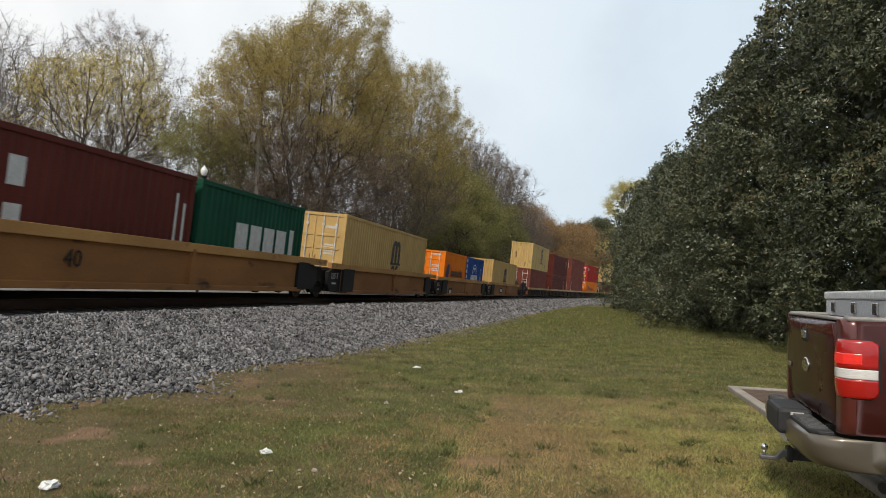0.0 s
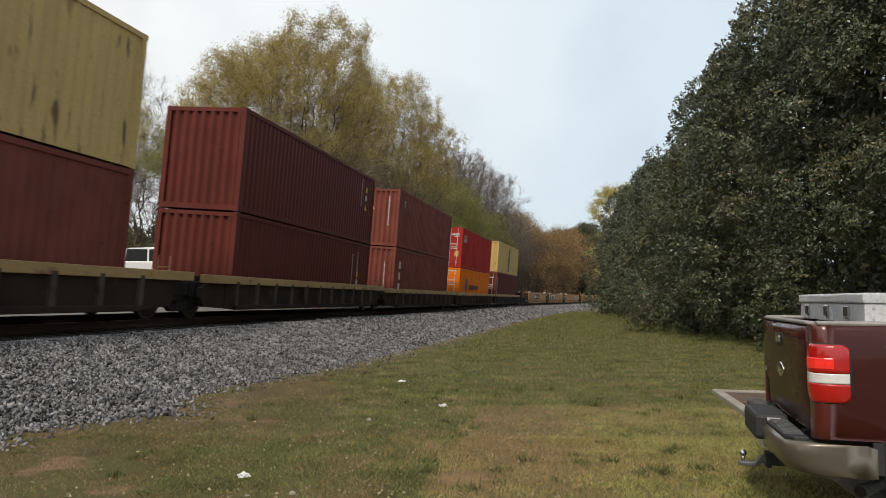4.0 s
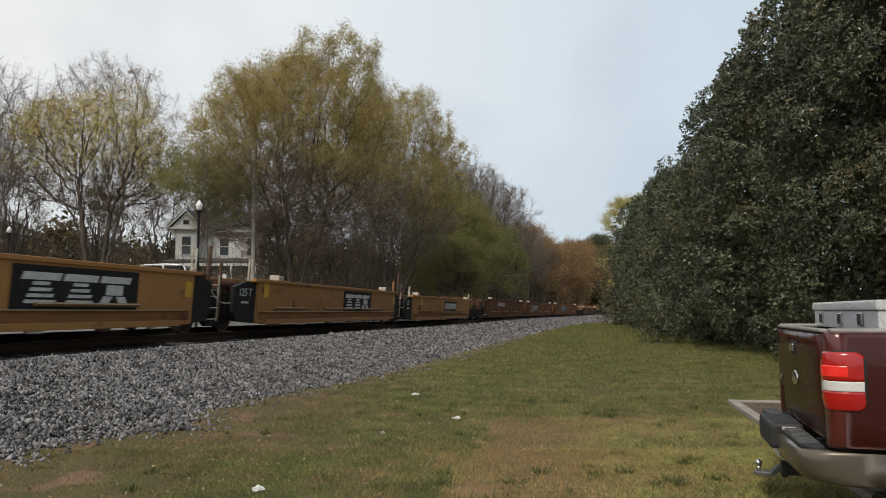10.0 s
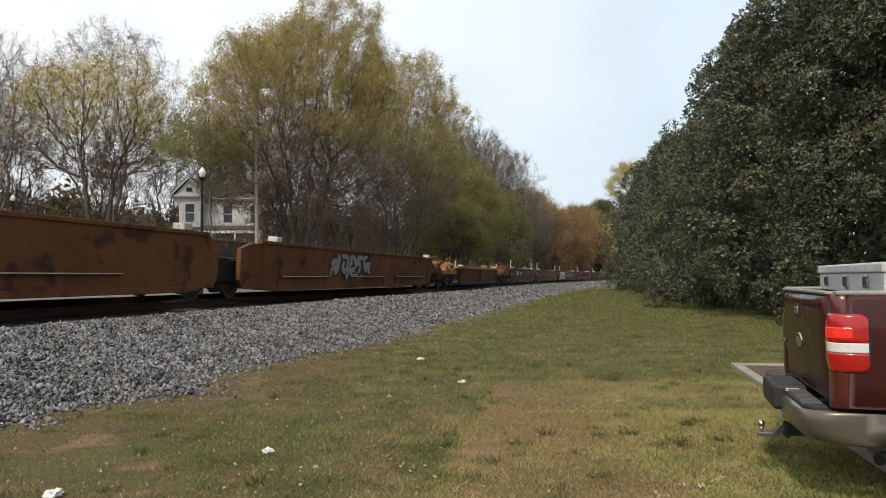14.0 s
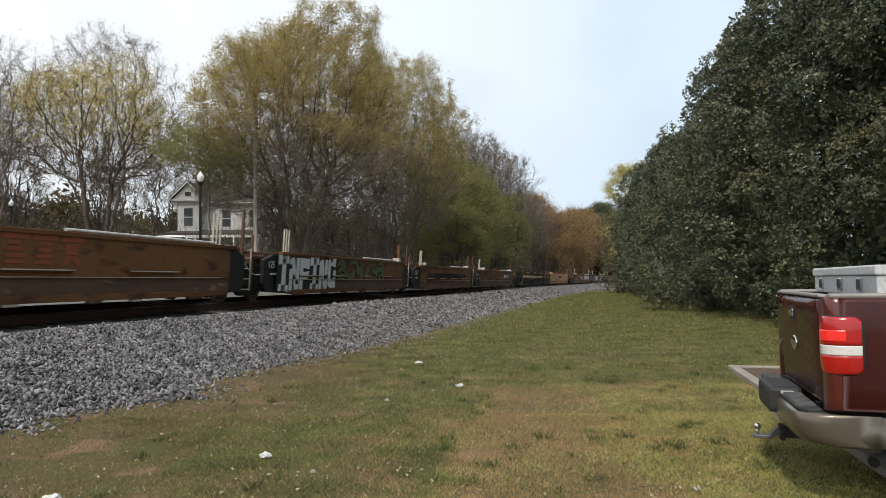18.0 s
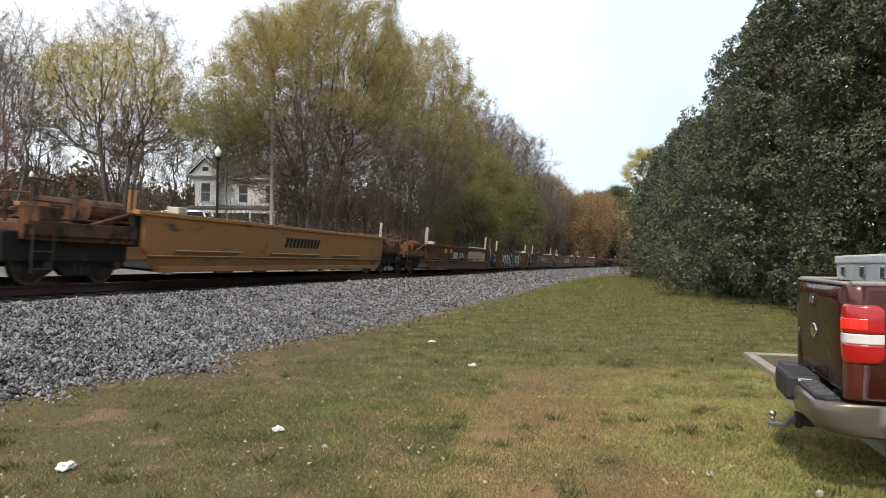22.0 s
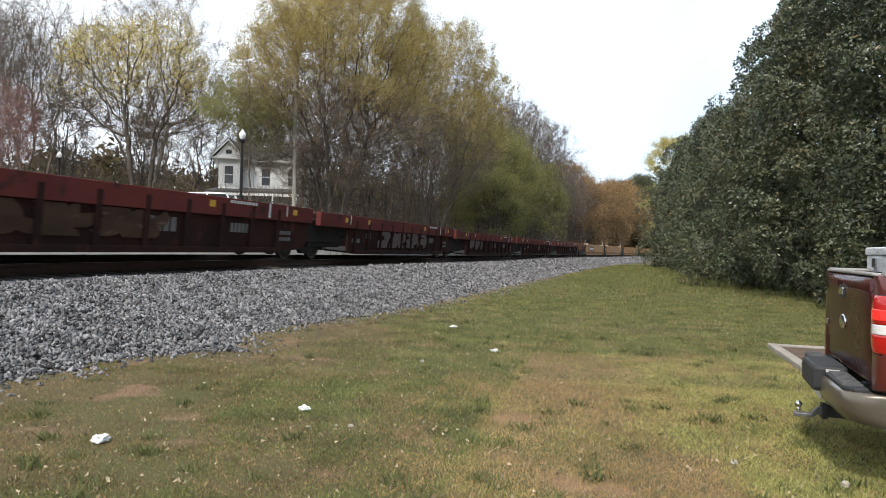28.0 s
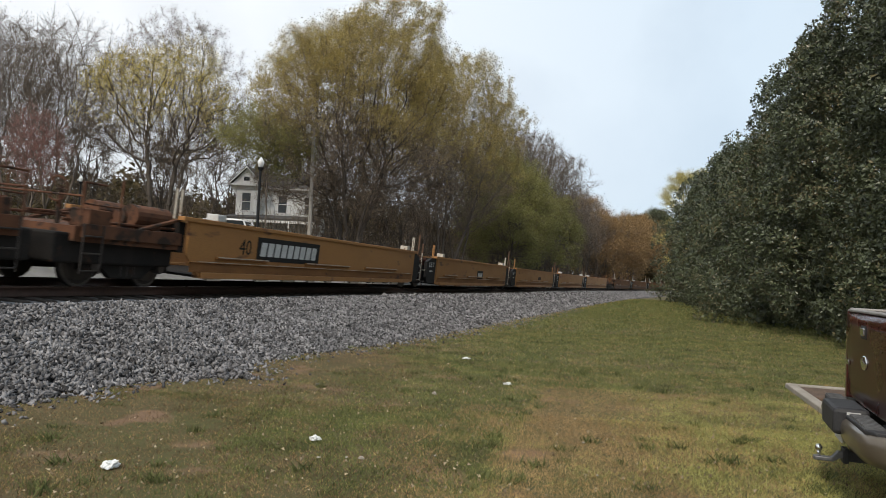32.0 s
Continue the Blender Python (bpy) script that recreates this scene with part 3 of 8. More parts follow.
def evergreen(x, y, h, rad, seed, per=9, dens=1.0, size=0.15):
    """A dense evergreen with big glossy leaves in rosettes on bulging clumps, down to the grass."""
    rs = np.random.RandomState(seed)
    t = empty("evergreen_tree", Matrix.Translation((x, y, 0)), "dense dark glossy evergreen tree reaching to the grass", "tree", "row of evergreens")
    n = int(38 * rad * h / 8)
    z = rs.uniform(0, 1, n)
    a = rs.uniform(0, 2 * np.pi, n)
    prof = np.where(z < 0.12, 0.9 + 0.1 * z / 0.12, np.clip(1 - (np.clip(z - 0.12, 0, 1) / 0.88) ** 2.6, 0.0, 1) * 0.97 + 0.03)
    rr = rad * prof * rs.uniform(0.64, 1.07, n)
    C = np.stack([rr * np.cos(a), rr * np.sin(a), 0.35 + z * (h - 0.7)], -1)
    cr = rs.uniform(0.45, 1.0, n) * (0.75 + 0.35 * (1 - z))
    back = np.cos(a - math.atan2(y, x)) > 0.15
    k = np.where(back, int(9 * dens), int(64 * dens))
    idx = np.repeat(np.arange(n), k)
    k = len(idx)
    out = unitv(np.stack([np.cos(a), np.sin(a), 0.1 + 0.9 * z], -1))
    d = unitv(unitv(rs.normal(0, 1, (k, 3))) + out[idx] * 0.75)
    P = C[idx] + d * cr[idx][:, None] * rs.uniform(0.75, 1.05, (k, 1))
    keep = P[:, 2] > 0.08
    V, F = rosettes(rs, P[keep], d[keep], per, size, size * 0.21)
    np_mesh("crown", V, F, LF_DARK, t)["kind"] = "stuff"
    # the inner mass of old leaves and limbs
    m2 = n * 64
    z = rs.uniform(0, 0.97, m2)
    a = rs.uniform(0, 2 * np.pi, m2)
    prof = np.clip(1 - z ** 2.4, 0.02, 1)
    rr = rad * prof * rs.uniform(0.4, 0.66, m2)
    V, F = leaf_cloud(rs, np.stack([rr * np.cos(a), rr * np.sin(a), 0.1 + z * (h - 0.4)], -1), 1, 0.05, 0.13, 0.55)
    np_mesh("inner_foliage", V, F, LF_DARK, t)["kind"] = "stuff"
    m = 70
    zz = rs.uniform(0.05, 0.85, m) * h
    b = rs.uniform(0, 2 * np.pi, m)
    l = rad * 0.85 * np.clip(1 - (zz / h) ** 2.2, 0.1, 1)
    A = np.stack([0 * zz, 0 * zz, zz * 0.9], -1)
    B = np.stack([l * np.cos(b), l * np.sin(b), zz + 0.25], -1)
    S, _ = bows(rs, A, B, -0.05, 4, 0.05, 0.015, 0.05)
    S0, _ = bows(rs, [(0, 0, -0.1)], [(0.1, 0, h * 0.93)], 0, 6, 0.24, 0.03, 0.01)
    V, F = tubes(np.concatenate([S0, S]), 6)
    np_mesh("trunk", V, F, BARK_D, t, smooth=True)
    return t


# ---- the wood beyond the line ----
def clear(p):
    for o in (*p.children_recursive, p):
        bpy.data.objects.remove(o)


def at(x, y, turn=0.0):
    return Matrix.Translation((x, y, gz(x, y) - 0.1)) @ Matrix.Rotation(radians(turn), 4, "Z")


OLIVE = "tall broad many-stemmed tree with olive spring leaves"
grown_tree("deciduous_tree", 11, [(-0.6, 0, 10.0, 7.2, 6.5, 6.4), (0.9, 0, 12.8, 6.8, 6, 6.4), (2.6, 0, 14.8, 4.6, 4.5, 5.2), (-3.6, 0, 12.6, 4.0, 4.5, 5.0), (3.4, 1, 7.5, 5, 5, 4), (-3.6, -1, 6.5, 3.6, 4, 2.8)], 6, LF_OLIVE, 7600, 0.45, 11, 0.055, tip=0.009, twigs=4, bare=0.5, buds=6, spread=0.2, fork=0.26, lean=0.36, lift=0.04, outer=0.52, shell=0.36, bark=BARK_D, label=OLIVE, m=at(-10.9, 51))
grown_tree("deciduous_tree", 21, [(0.7, 0, 12.8, 6.0, 5.2, 7.4), (1.8, 0, 17.1, 3.6, 3.8, 4.6), (-1.0, 0, 17.3, 3.8, 3.6, 4.7), (2.3, 0, 10.6, 4.1, 4, 5.0)], 3, LF_OLIVE, 3700, 0.53, 11, 0.062, tip=0.009, twigs=4, bare=0.5, buds=6, spread=0.2, fork=0.28, lift=0.04, outer=0.5, shell=0.36, label=OLIVE, m=at(-4.8, 64.2))
grown_tree("deciduous_tree", 31, [(0.7, 0, 8.3, 6.5, 5.4, 5.5), (-0.6, 0, 12.3, 5.2, 4.6, 5.2), (3.0, 0, 6.6, 3.6, 3.4, 3.6)], 3, LF_GREEN, 1500, 0.6, 8, 0.08, bare=0.25, spread=0.26, fork=0.2, twigs=4, label="tree with green leaves at the wood's edge", m=at(0.3, 82.6))
grown_tree("deciduous_tree", 41, [(-0.6, 0, 8.2, 2.3, 2, 1.7), (0.8, 0, 7.0, 1.8, 1.8, 1.4)], 1, LF_GREEN, 420, 0.4, 9, 0.062, bare=0.3, spread=0.3, fork=0.6, twigs=4, label="slender tree with high yellow-green leaves", m=at(-16.0, 47.5))
grown_tree("yellow_tree", 112, [(-3.0, 0, 12.0, 3.0, 3.4, 3.0), (1.4, 0, 12.4, 3.4, 3.4, 3.0), (4.2, 0, 9.8, 2.4, 3, 2.4), (-4.6, 0, 8.8, 2.2, 3, 2.2), (0, 0, 8.8, 4.6, 4, 2.4)], 2, LF_YELLOW, 1500, 0.5, 10, 0.056, bare=0.66, outer=0.5, bark=BARK_D, tip=0.016, spread=0.3, fork=0.36, lean=0.16, label="twin-stemmed tree with yellow-green young leaves", m=at(-25.7, 52))
grown_tree("grey_tree", 13, [(0, 0, 14.5, 6.6, 6, 7.4), (-4.5, 0, 13.4, 3.8, 4, 6.0), (4.6, 0, 12.4, 3.8, 4, 5.4), (0.4, 0, 18.8, 4.0, 3.6, 3.7)], 3, LF_BROWN, 2700, 0.55, 3, 0.06, bare=0.3, tip=0.010, twigs=4, spread=0.25, fork=0.34, label="tall tree with grey-brown buds", m=at(-30.8, 63))
grown_tree("pink_tree", 14, [(0, 0, 6.6, 2.0, 2, 3.4)], 1, LF_PINK, 420, 0.4, 8, 0.05, bare=0.2, fork=0.3, label="slim tree with dull red buds", m=at(-34.6, 50))


def wood(proto, s, d, k, turn):
    q = off_line(s, -d)
    plant(proto, q.x, q.y, k, turn)


_bare = grown_tree("bare_tree", 15, [(0, 0, 9.6, 4.6, 4.6, 5.0), (1.2, 0.5, 12.2, 3.2, 3.2, 3.4), (-2, -0.5, 11, 2.8, 2.8, 3.4)], 2, LF_BROWN, 1300, 0.5, 0, bare=2.0, tip=0.009, twigs=5, twig=0.75, lift=0.2, fork=0.25, label="bare grey-brown tree with fine twigs")
for x, y, s, a in ((-36, 55, 1.22, 40), (-41, 60, 1.2, 140), (-21, 76, 1.05, 80), (-47, 66, 1.3, 200), (-33, 76, 1.2, 10), (-26, 84, 1.25, 120), (-13, 66, 1.05, 250), (-44, 56, 1.25, 20),
                   (-10.5, 72, 1.1, 15), (-4, 72, 1.0, 20)):
    plant(_bare, x, y, s, a)
for s, d, k, a in ((79, 14, 1.2, 300), (86, 11, 1.3, 30), (92, 9.5, 1.40, 100), (98, 9.5, 1.46, 60), (104, 10, 1.4, 190), (110, 9, 1.28, 250), (116, 9, 1.12, 10), (121, 11, 1.0, 130), (126, 9, 1.0, 40), (131, 10, 0.95, 280), (99, 16, 1.4, 210), (112, 16, 1.25, 330)):
    wood(_bare, s, d, k, a)
clear(_bare)
_thin = dome_tree("woodland_tree", 16, 11.5, 3.0, 1.6, LF_BROWN, 2, 0.075, 64, 2, 14, 9, bark=BARK_D, r=0.12, label="slim woodland tree of the dark thicket", puff=0.5, fork=0.1)
_rw = random.Random(4)
for i in range(50):
    wood(_thin, 52 + 98 * (i / 49) ** 1.1 + _rw.gauss(0, 1.0), _rw.uniform(9, 24), _rw.uniform(0.6, 0.95), _rw.uniform(0, 360))
for x, y in ((-49, 58), (-43, 70), (-53, 74), (-38, 82), (-30, 90), (-22, 92), (-55, 90), (-46, 96), (-15, 84), (-29, 74), (-34, 70), (-37, 75), (-40, 66), (-33, 66), (-27.5, 80), (-45, 78), (-49, 70), (-52, 82), (-41, 88), (-35, 86), (-30, 82), (-24, 82), (-56, 66), (-19.5, 78)):
    plant(_thin, x, y, _rw.uniform(0.8, 1.1), _rw.uniform(0, 360))
clear(_thin)
_green = dome_tree("green_tree", 17, 8.8, 3.2, 1.2, LF_GREEN, 7, 0.075, 120, 2, 16, 9, bark=BARK_D, r=0.14, label="young green tree at the wood's edge", puff=0.45, fork=0.1)
for x, y, s, a in ((1.0, 86, 1.7, 0), (3.75, 93, 1.7, 70), (7.3, 106.6, 1.57, 150), (1.17, 78, 1.06, 220)):
    plant(_green, x, y, s, a)
clear(_green)
_rust = dome_tree("autumn_tree", 18, 11.5, 4.6, 1.2, LF_RUST, 6, 0.13, 130, 2, 16, 8, r=0.18, label="rust and yellow coloured woodland tree", puff=0.8, fork=0.1, haze=0.4)
for s, d, k, a in ((138, 9, 1.25, 200), (144, 8, 1.3, 300), (139, 15, 1.4, 45), (151, 8, 1.35, 120), (159, 9, 1.4, 10), (167, 9, 1.4, 70), (176, 10, 1.4, 200), (147, 15, 1.45, 260)):
    wood(_rust, s, d, k, a)
clear(_rust)
dome_tree("yellow_tree", 19, 16.5, 3.8, 4.0, LF_PALE, 14, 0.07, 110, 1, 16, 10, r=0.2, label="yellow-leaved tree behind the evergreens", m=at(24.0, 90))
_pine = dome_tree("pine_tree", 20, 19, 3.8, 6.0, LF_DARK, 12, 0.2, 120, 1, 14, 9, bark=BARK_D, r=0.22, label="dark pine on the far ridge", fork=0.4, inner=0.2, haze=0.5, puff=0.9)
for x, y, s, a in ((37.5, 196, 0.90, 0), (42, 192, 0.98, 60), (34, 202, 0.84, 120), (46, 198, 0.9, 200)):
    plant(_pine, x, y, s, a, z=3.0)
clear(_pine)


def thicket():
    """Brush and dead growth under the trees, and low shrubs on the rising ground."""
    rs = np.random.RandomState(8)
    n = 2600
    s = 42 + 112 * rs.uniform(0, 1, n) ** 1.1
    d = rs.uniform(7.5, 24, n)
    i = ((s + 200) / 0.5).astype(int)
    x, y = _LP[i, 0] - d * _LP[i, 2], _LP[i, 1] + d * _LP[i, 3]
    z = ground_z(x, y)
    A = np.stack([x, y, z - 0.1], -1)
    B = A + np.stack([rs.normal(0, 0.6, n), rs.normal(0, 0.6, n), rs.uniform(0.8, 4.0, n)], -1)
    S, P = bows(rs, A, B, 0.0, 3, 0.022, 0.008, 0.1)
    V, F = tubes(S, 3)
    tagged(np_mesh("brushwood", V, F, BARK_D), "bare brown brushwood under the trees", "brush", kind="stuff")
    V, F = leaf_cloud(rs, P[:, 1:].reshape(-1, 3), 4, 0.35, 0.07)
    tagged(np_mesh("undergrowth", V, F, LF_BROWN), "brown and olive undergrowth leaves", "undergrowth", kind="stuff")
    n = 1300
    x, y = rs.uniform(-62, -25, n), rs.uniform(60, 100, n)
    x, y = np.concatenate([x, rs.normal(-30.5, 1.6, 160)]), np.concatenate([y, rs.normal(67, 1.0, 160)])
    n = len(x)
    z = ground_z(x, y)
    A = np.stack([x, y, z - 0.1], -1)
    B = A + np.stack([rs.normal(0, 0.5, n), rs.normal(0, 0.5, n), rs.uniform(0.5, 3.2, n)], -1)
    S, P = bows(rs, A, B, 0.0, 3, 0.025, 0.01, 0.1)
    V, F = leaf_cloud(rs, P.reshape(-1, 3), 8, 0.4, 0.1)
    tagged(np_mesh("shrub_bank", V, F, LF_SHRUB), "low dark shrubs on the rising ground", "shrubs", kind="stuff")


LF_SHRUB = leaf_mat("dull shrub leaves", (0.035, 0.04, 0.016), (0.09, 0.075, 0.03), 0.6, 0.2)
thicket()

# far woods that close the view
def far_woods():
    rs = np.random.RandomState(9)
    n = 22000
    a = rs.uniform(radians(-52), radians(24), n)
    d = rs.uniform(125, 165, n) + 60 * (a > radians(4))
    x, y = d * np.sin(a), d * np.cos(a)
    hmax = np.interp(np.degrees(a), [-52, -28, -16, -8, 2, 8, 10, 12, 24], [14, 12, 12, 13, 12, 12, 16, 18, 18])
    z = ground_z(x, y) + hmax * rs.uniform(0, 1, n) ** 0.8 * (0.8 + 0.25 * np.sin(a * 60) * np.sin(a * 23))
    # the gap at the end of the cutting
    m = 9000
    b = rs.uniform(radians(8), radians(17), m)
    e = rs.uniform(185, 230, m)
    x, y = np.concatenate([x, e * np.sin(b)]), np.concatenate([y, e * np.cos(b)])
    z = np.concatenate([z, rs.uniform(-0.5, 14, m)])
    V, F = leaf_cloud(rs, np.stack([x, y, z], -1), 3, 0.8, 0.5, 0.6)
    tagged(np_mesh("far_woods", V, F, LF_FAR), "brown and olive woods in the distance", "woods", kind="stuff")


LF_FAR = leaf_mat("far woods leaves", (0.06, 0.05, 0.028), (0.12, 0.09, 0.04), 0.8, 0.1, 0.1, 0.05)
far_woods()

# ---- the row of evergreens by the lawn ----
for _a in ((14.8, 12.0, 15.5, 4.8, 1, 9, 1.0), (14.1, 19.0, 18.0, 4.4, 2, 9, 1.1, 0.13), (14.3, 26.3, 15.6, 4.3, 3, 9, 1.0, 0.135), (14.5, 33.5, 13.6, 4.3, 4, 8, 0.75, 0.145),
           (15.7, 41, 12.2, 4.3, 5, 6, 0.55, 0.165), (17.2, 49, 11.8, 4.3, 6, 5, 0.42, 0.19), (18.6, 57, 13.0, 4.3, 7, 5, 0.34, 0.2), (20.0, 66, 14.0, 4.2, 8, 4, 0.3, 0.22), (21.0, 77, 14.0, 4.2, 9, 4, 0.26, 0.24)):
    evergreen(*_a)


# ---- grass, litter ----
def dryness(x, y):
    """Where the lawn is worn and dry: a long strip and some patches."""
    xl = np.interp(y, [3, 5, 7, 10.2], [-0.45, -0.1, 0.2, 0.75])       # the left edge of the worn part
    worn = smooth(-0.12, 0.12, x - xl) * (1 - smooth(9.9, 10.4, y))
    strip = worn * np.exp(-((x - xl - 0.55) / np.interp(y, [4, 10], [0.7, 0.95])) ** 2) * (0.75 + 0.25 * smooth(4, 6, y))
    p2 = np.exp(-((x - 1.15) / 0.5) ** 2 - ((y - 4.75) / 0.55) ** 2)
    p3 = 0.9 * np.exp(-((x + 3.4) / 0.9) ** 2 - ((y - 6.7) / 0.7) ** 2) + 0.7 * np.exp(-((x + 2.4) / 1.0) ** 2 - ((y - 11.2) / 1.6) ** 2) + 1.0 * np.exp(-((x + 2.3) / 1.0) ** 2 - ((y - 4.5) / 0.6) ** 2) + 0.6 * np.exp(-((x + 2.9) / 0.7) ** 2 - ((y - 5.6) / 0.35) ** 2) + 0.6 * np.exp(-((x + 0.7) / 0.5) ** 2 - ((y - 6.5) / 0.4) ** 2)
    edge = 0.6 * np.exp(-((side_of_line(x, y) - 5.4) / 0.85) ** 2)
    w = 0.3 * np.sin(1.7 * x + 0.6 * y) * np.sin(1.3 * y - 0.8 * x + 1) + 0.3 * np.sin(4.1 * x - 2.0 * y) * np.sin(3.3 * y + 2.7 * x) + 0.2 * np.sin(9.1 * x + 3 * y) * np.sin(7.3 * y - 4 * x)
    return np.clip(0.03 + 0.06 * (1 - smooth(9, 13, y)) + 0.19 * (1 - smooth(-2.5, 0.3, x)) * (1 - smooth(8, 14, y)) + 1.0 * strip + 1.05 * p2 + 0.85 * p3 + 0.95 * edge + 0.9 * w * np.clip(1.4 - y / 14, 0.2, 1), 0.02, 1)


def grass_mat(name, c1, c2):
    m = leaf_mat(name, c1, c2, 0.7, 0.25, 0.2, 1.4)
    return m


GRASS = grass_mat("green grass", (0.068, 0.083, 0.03), (0.228, 0.244, 0.083))
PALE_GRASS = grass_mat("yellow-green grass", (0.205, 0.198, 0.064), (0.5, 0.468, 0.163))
STRAW = grass_mat("dry grass", (0.30, 0.185, 0.082), (0.585, 0.395, 0.18))
PAD_O, PAD_A = Vector((3.26, 5.30)), radians(-12.0)     # the parking pad's kerb corner line
TRUCK_O, TRUCK_A = Vector((2.75, 5.46)), radians(-16.3)


def on_pad(x, y, grow=0.0):
    dx, dy = x - PAD_O.x, y - PAD_O.y
    u = dx * math.cos(PAD_A) + dy * math.sin(PAD_A)
    v = -dx * math.sin(PAD_A) + dy * math.cos(PAD_A)
    return (u > 0.0 - grow) & (v < 6.55 + grow)


def lawn():
    rs = np.random.RandomState(3)
    xs, ys, hs = [], [], []
    for y0, y1, dens, h in ((3.0, 5.0, 14000, 0.018), (5.0, 8.0, 8500, 0.02), (8.0, 13, 3600, 0.022), (13, 22, 1100, 0.03), (22, 45, 300, 0.042), (45, 85, 80, 0.06)):
        w0, w1 = (-0.75 * y1 - 1.5, 0.72 * y1 + 1.0)
        n = int((y1 - y0) * (w1 - w0) * dens)
        x, y = rs.uniform(w0, w1, n), rs.uniform(y0, y1, n)
        xs.append(x), ys.append(y), hs.append(np.full(n, h))
    x, y, h = np.concatenate(xs), np.concatenate(ys), np.concatenate(hs)
    d = side_of_line(x, y)
    edge = np.interp(y, [5, 12, 25, 40], [4.75, 4.85, 5.6, 5.92]) + 0.2 * np.sin(x * 1.9 + y) + 0.15 * np.sin(0.7 * y - x) + rs.normal(0, 0.18, len(x))
    dry = dryness(x, y)
    bare = rs.uniform(0, 1, len(x)) < np.clip((dry - 0.55) * (0.2 + 1.2 * (1 - smooth(-1.6, -0.6, x))), 0, 0.55)
    ok = (d > edge) & ~on_pad(x, y, 0.02) & ~bare & (y < 85)
    x, y, h, dry = x[ok], y[ok], h[ok], dry[ok]
    n = len(x)
    h = h * rs.uniform(0.5, 1.5, n) * (1 - 0.35 * dry)
    a = rs.uniform(0, 2 * np.pi, n)
    lean = rs.normal(0, 0.8, (n, 2)) * h[:, None]
    w = h * rs.uniform(0.08, 0.19, n) * np.interp(y, [10, 30, 60], [1.0, 1.9, 3.0])
    z = ground_z(x, y)
    p = np.stack([x, y, z], -1)
    side = np.stack([np.cos(a) * w, np.sin(a) * w, 0 * a], -1)
    tip = p + np.stack([lean[:, 0], lean[:, 1], h], -1)
    # ragged darker tufts
    m = 240
    ty = 3.2 + 13 * rs.uniform(0, 1, m) ** 1.2
    tx = rs.uniform(-0.75, 0.6, m) * ty
    good = (side_of_line(tx, ty) > 5.0) & ~on_pad(tx, ty, 0.1)
    tx, ty = tx[good], ty[good]
    q = 46
    bx = np.repeat(tx, q) + rs.normal(0, 0.05, len(tx) * q)
    by = np.repeat(ty, q) + rs.normal(0, 0.05, len(tx) * q)
    bh = np.repeat(rs.uniform(0.03, 0.075, len(tx)), q) * rs.uniform(0.5, 1.3, len(bx))
    ba = rs.uniform(0, 2 * np.pi, len(bx))
    bp = np.stack([bx, by, 0 * bx], -1)
    bs = np.stack([np.cos(ba), np.sin(ba), 0 * ba], -1) * (bh * 0.1)[:, None]
    bt = bp + np.stack([rs.normal(0, 0.7, len(bx)) * bh, rs.normal(0, 0.7, len(bx)) * bh, bh], -1)
    tv = np.stack([bp - bs, bp + bs, bt], 1).reshape(-1, 3)
    tagged(np_mesh("weed_tufts", tv, np.arange(len(tv)).reshape(-1, 3), WEED), "ragged dark green weed tufts in the lawn", "weeds", kind="stuff")
    V = np.stack([p - side, p + side, tip], 1)
    is_dry = rs.uniform(0, 1, n) < dry
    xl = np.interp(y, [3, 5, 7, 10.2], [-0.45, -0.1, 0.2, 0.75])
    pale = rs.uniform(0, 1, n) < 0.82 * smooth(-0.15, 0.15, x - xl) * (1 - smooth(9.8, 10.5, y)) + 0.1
    brown = is_dry & (rs.uniform(0, 1, n) < 0.75 * (1 - smooth(-1.2, 0.0, x)))
    is_tan = is_dry & ~brown
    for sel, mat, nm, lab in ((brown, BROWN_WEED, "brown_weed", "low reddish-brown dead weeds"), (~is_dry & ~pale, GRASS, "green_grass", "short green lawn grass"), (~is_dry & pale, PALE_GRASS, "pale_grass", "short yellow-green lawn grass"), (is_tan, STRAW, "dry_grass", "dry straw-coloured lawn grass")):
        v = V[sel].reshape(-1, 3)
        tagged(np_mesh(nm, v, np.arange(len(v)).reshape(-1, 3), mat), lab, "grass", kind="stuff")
    # fallen leaves
    n = 2600
    y = 3.5 + 13 * rs.uniform(0, 1, n) ** 1.3
    x = rs.uniform(-0.72, 0.62, n) * y
    ok = (side_of_line(x, y) > 5.0) & ~on_pad(x, y, 0.05)
    x, y = x[ok], y[ok]
    V, F = leaf_cloud(rs, np.stack([x, y, 0.03 + 0 * x], -1), 1, 0.004, 0.015, 0.6)
    V[:, 2] = np.clip(V[:, 2], 0.012, 0.05)
    tagged(np_mesh("fallen_leaves", V, F, LITTER), "small pale fallen leaves on the lawn", "leaves", kind="stuff")


BROWN_WEED = grass_mat("reddish-brown dead weed", (0.08, 0.05, 0.03), (0.29, 0.185, 0.11))
WEED = grass_mat("dark weed leaves", (0.055, 0.07, 0.025), (0.18, 0.19, 0.07))
LITTER = leaf_mat("pale fallen leaf", (0.10, 0.065, 0.035), (0.55, 0.44, 0.29), 0.7, 0.15, 0.3, 3.0)
lawn()
SCRAP = surf("dull pale scrap", (0.45, 0.41, 0.35), (0.34, 0.30, 0.25), 8.0, 0.9, 0.3, fine=60)
PAPER = surf("crumpled white paper", (0.78, 0.78, 0.76), (0.7, 0.7, 0.69), 8.0, 0.8, 0.2, fine=60)


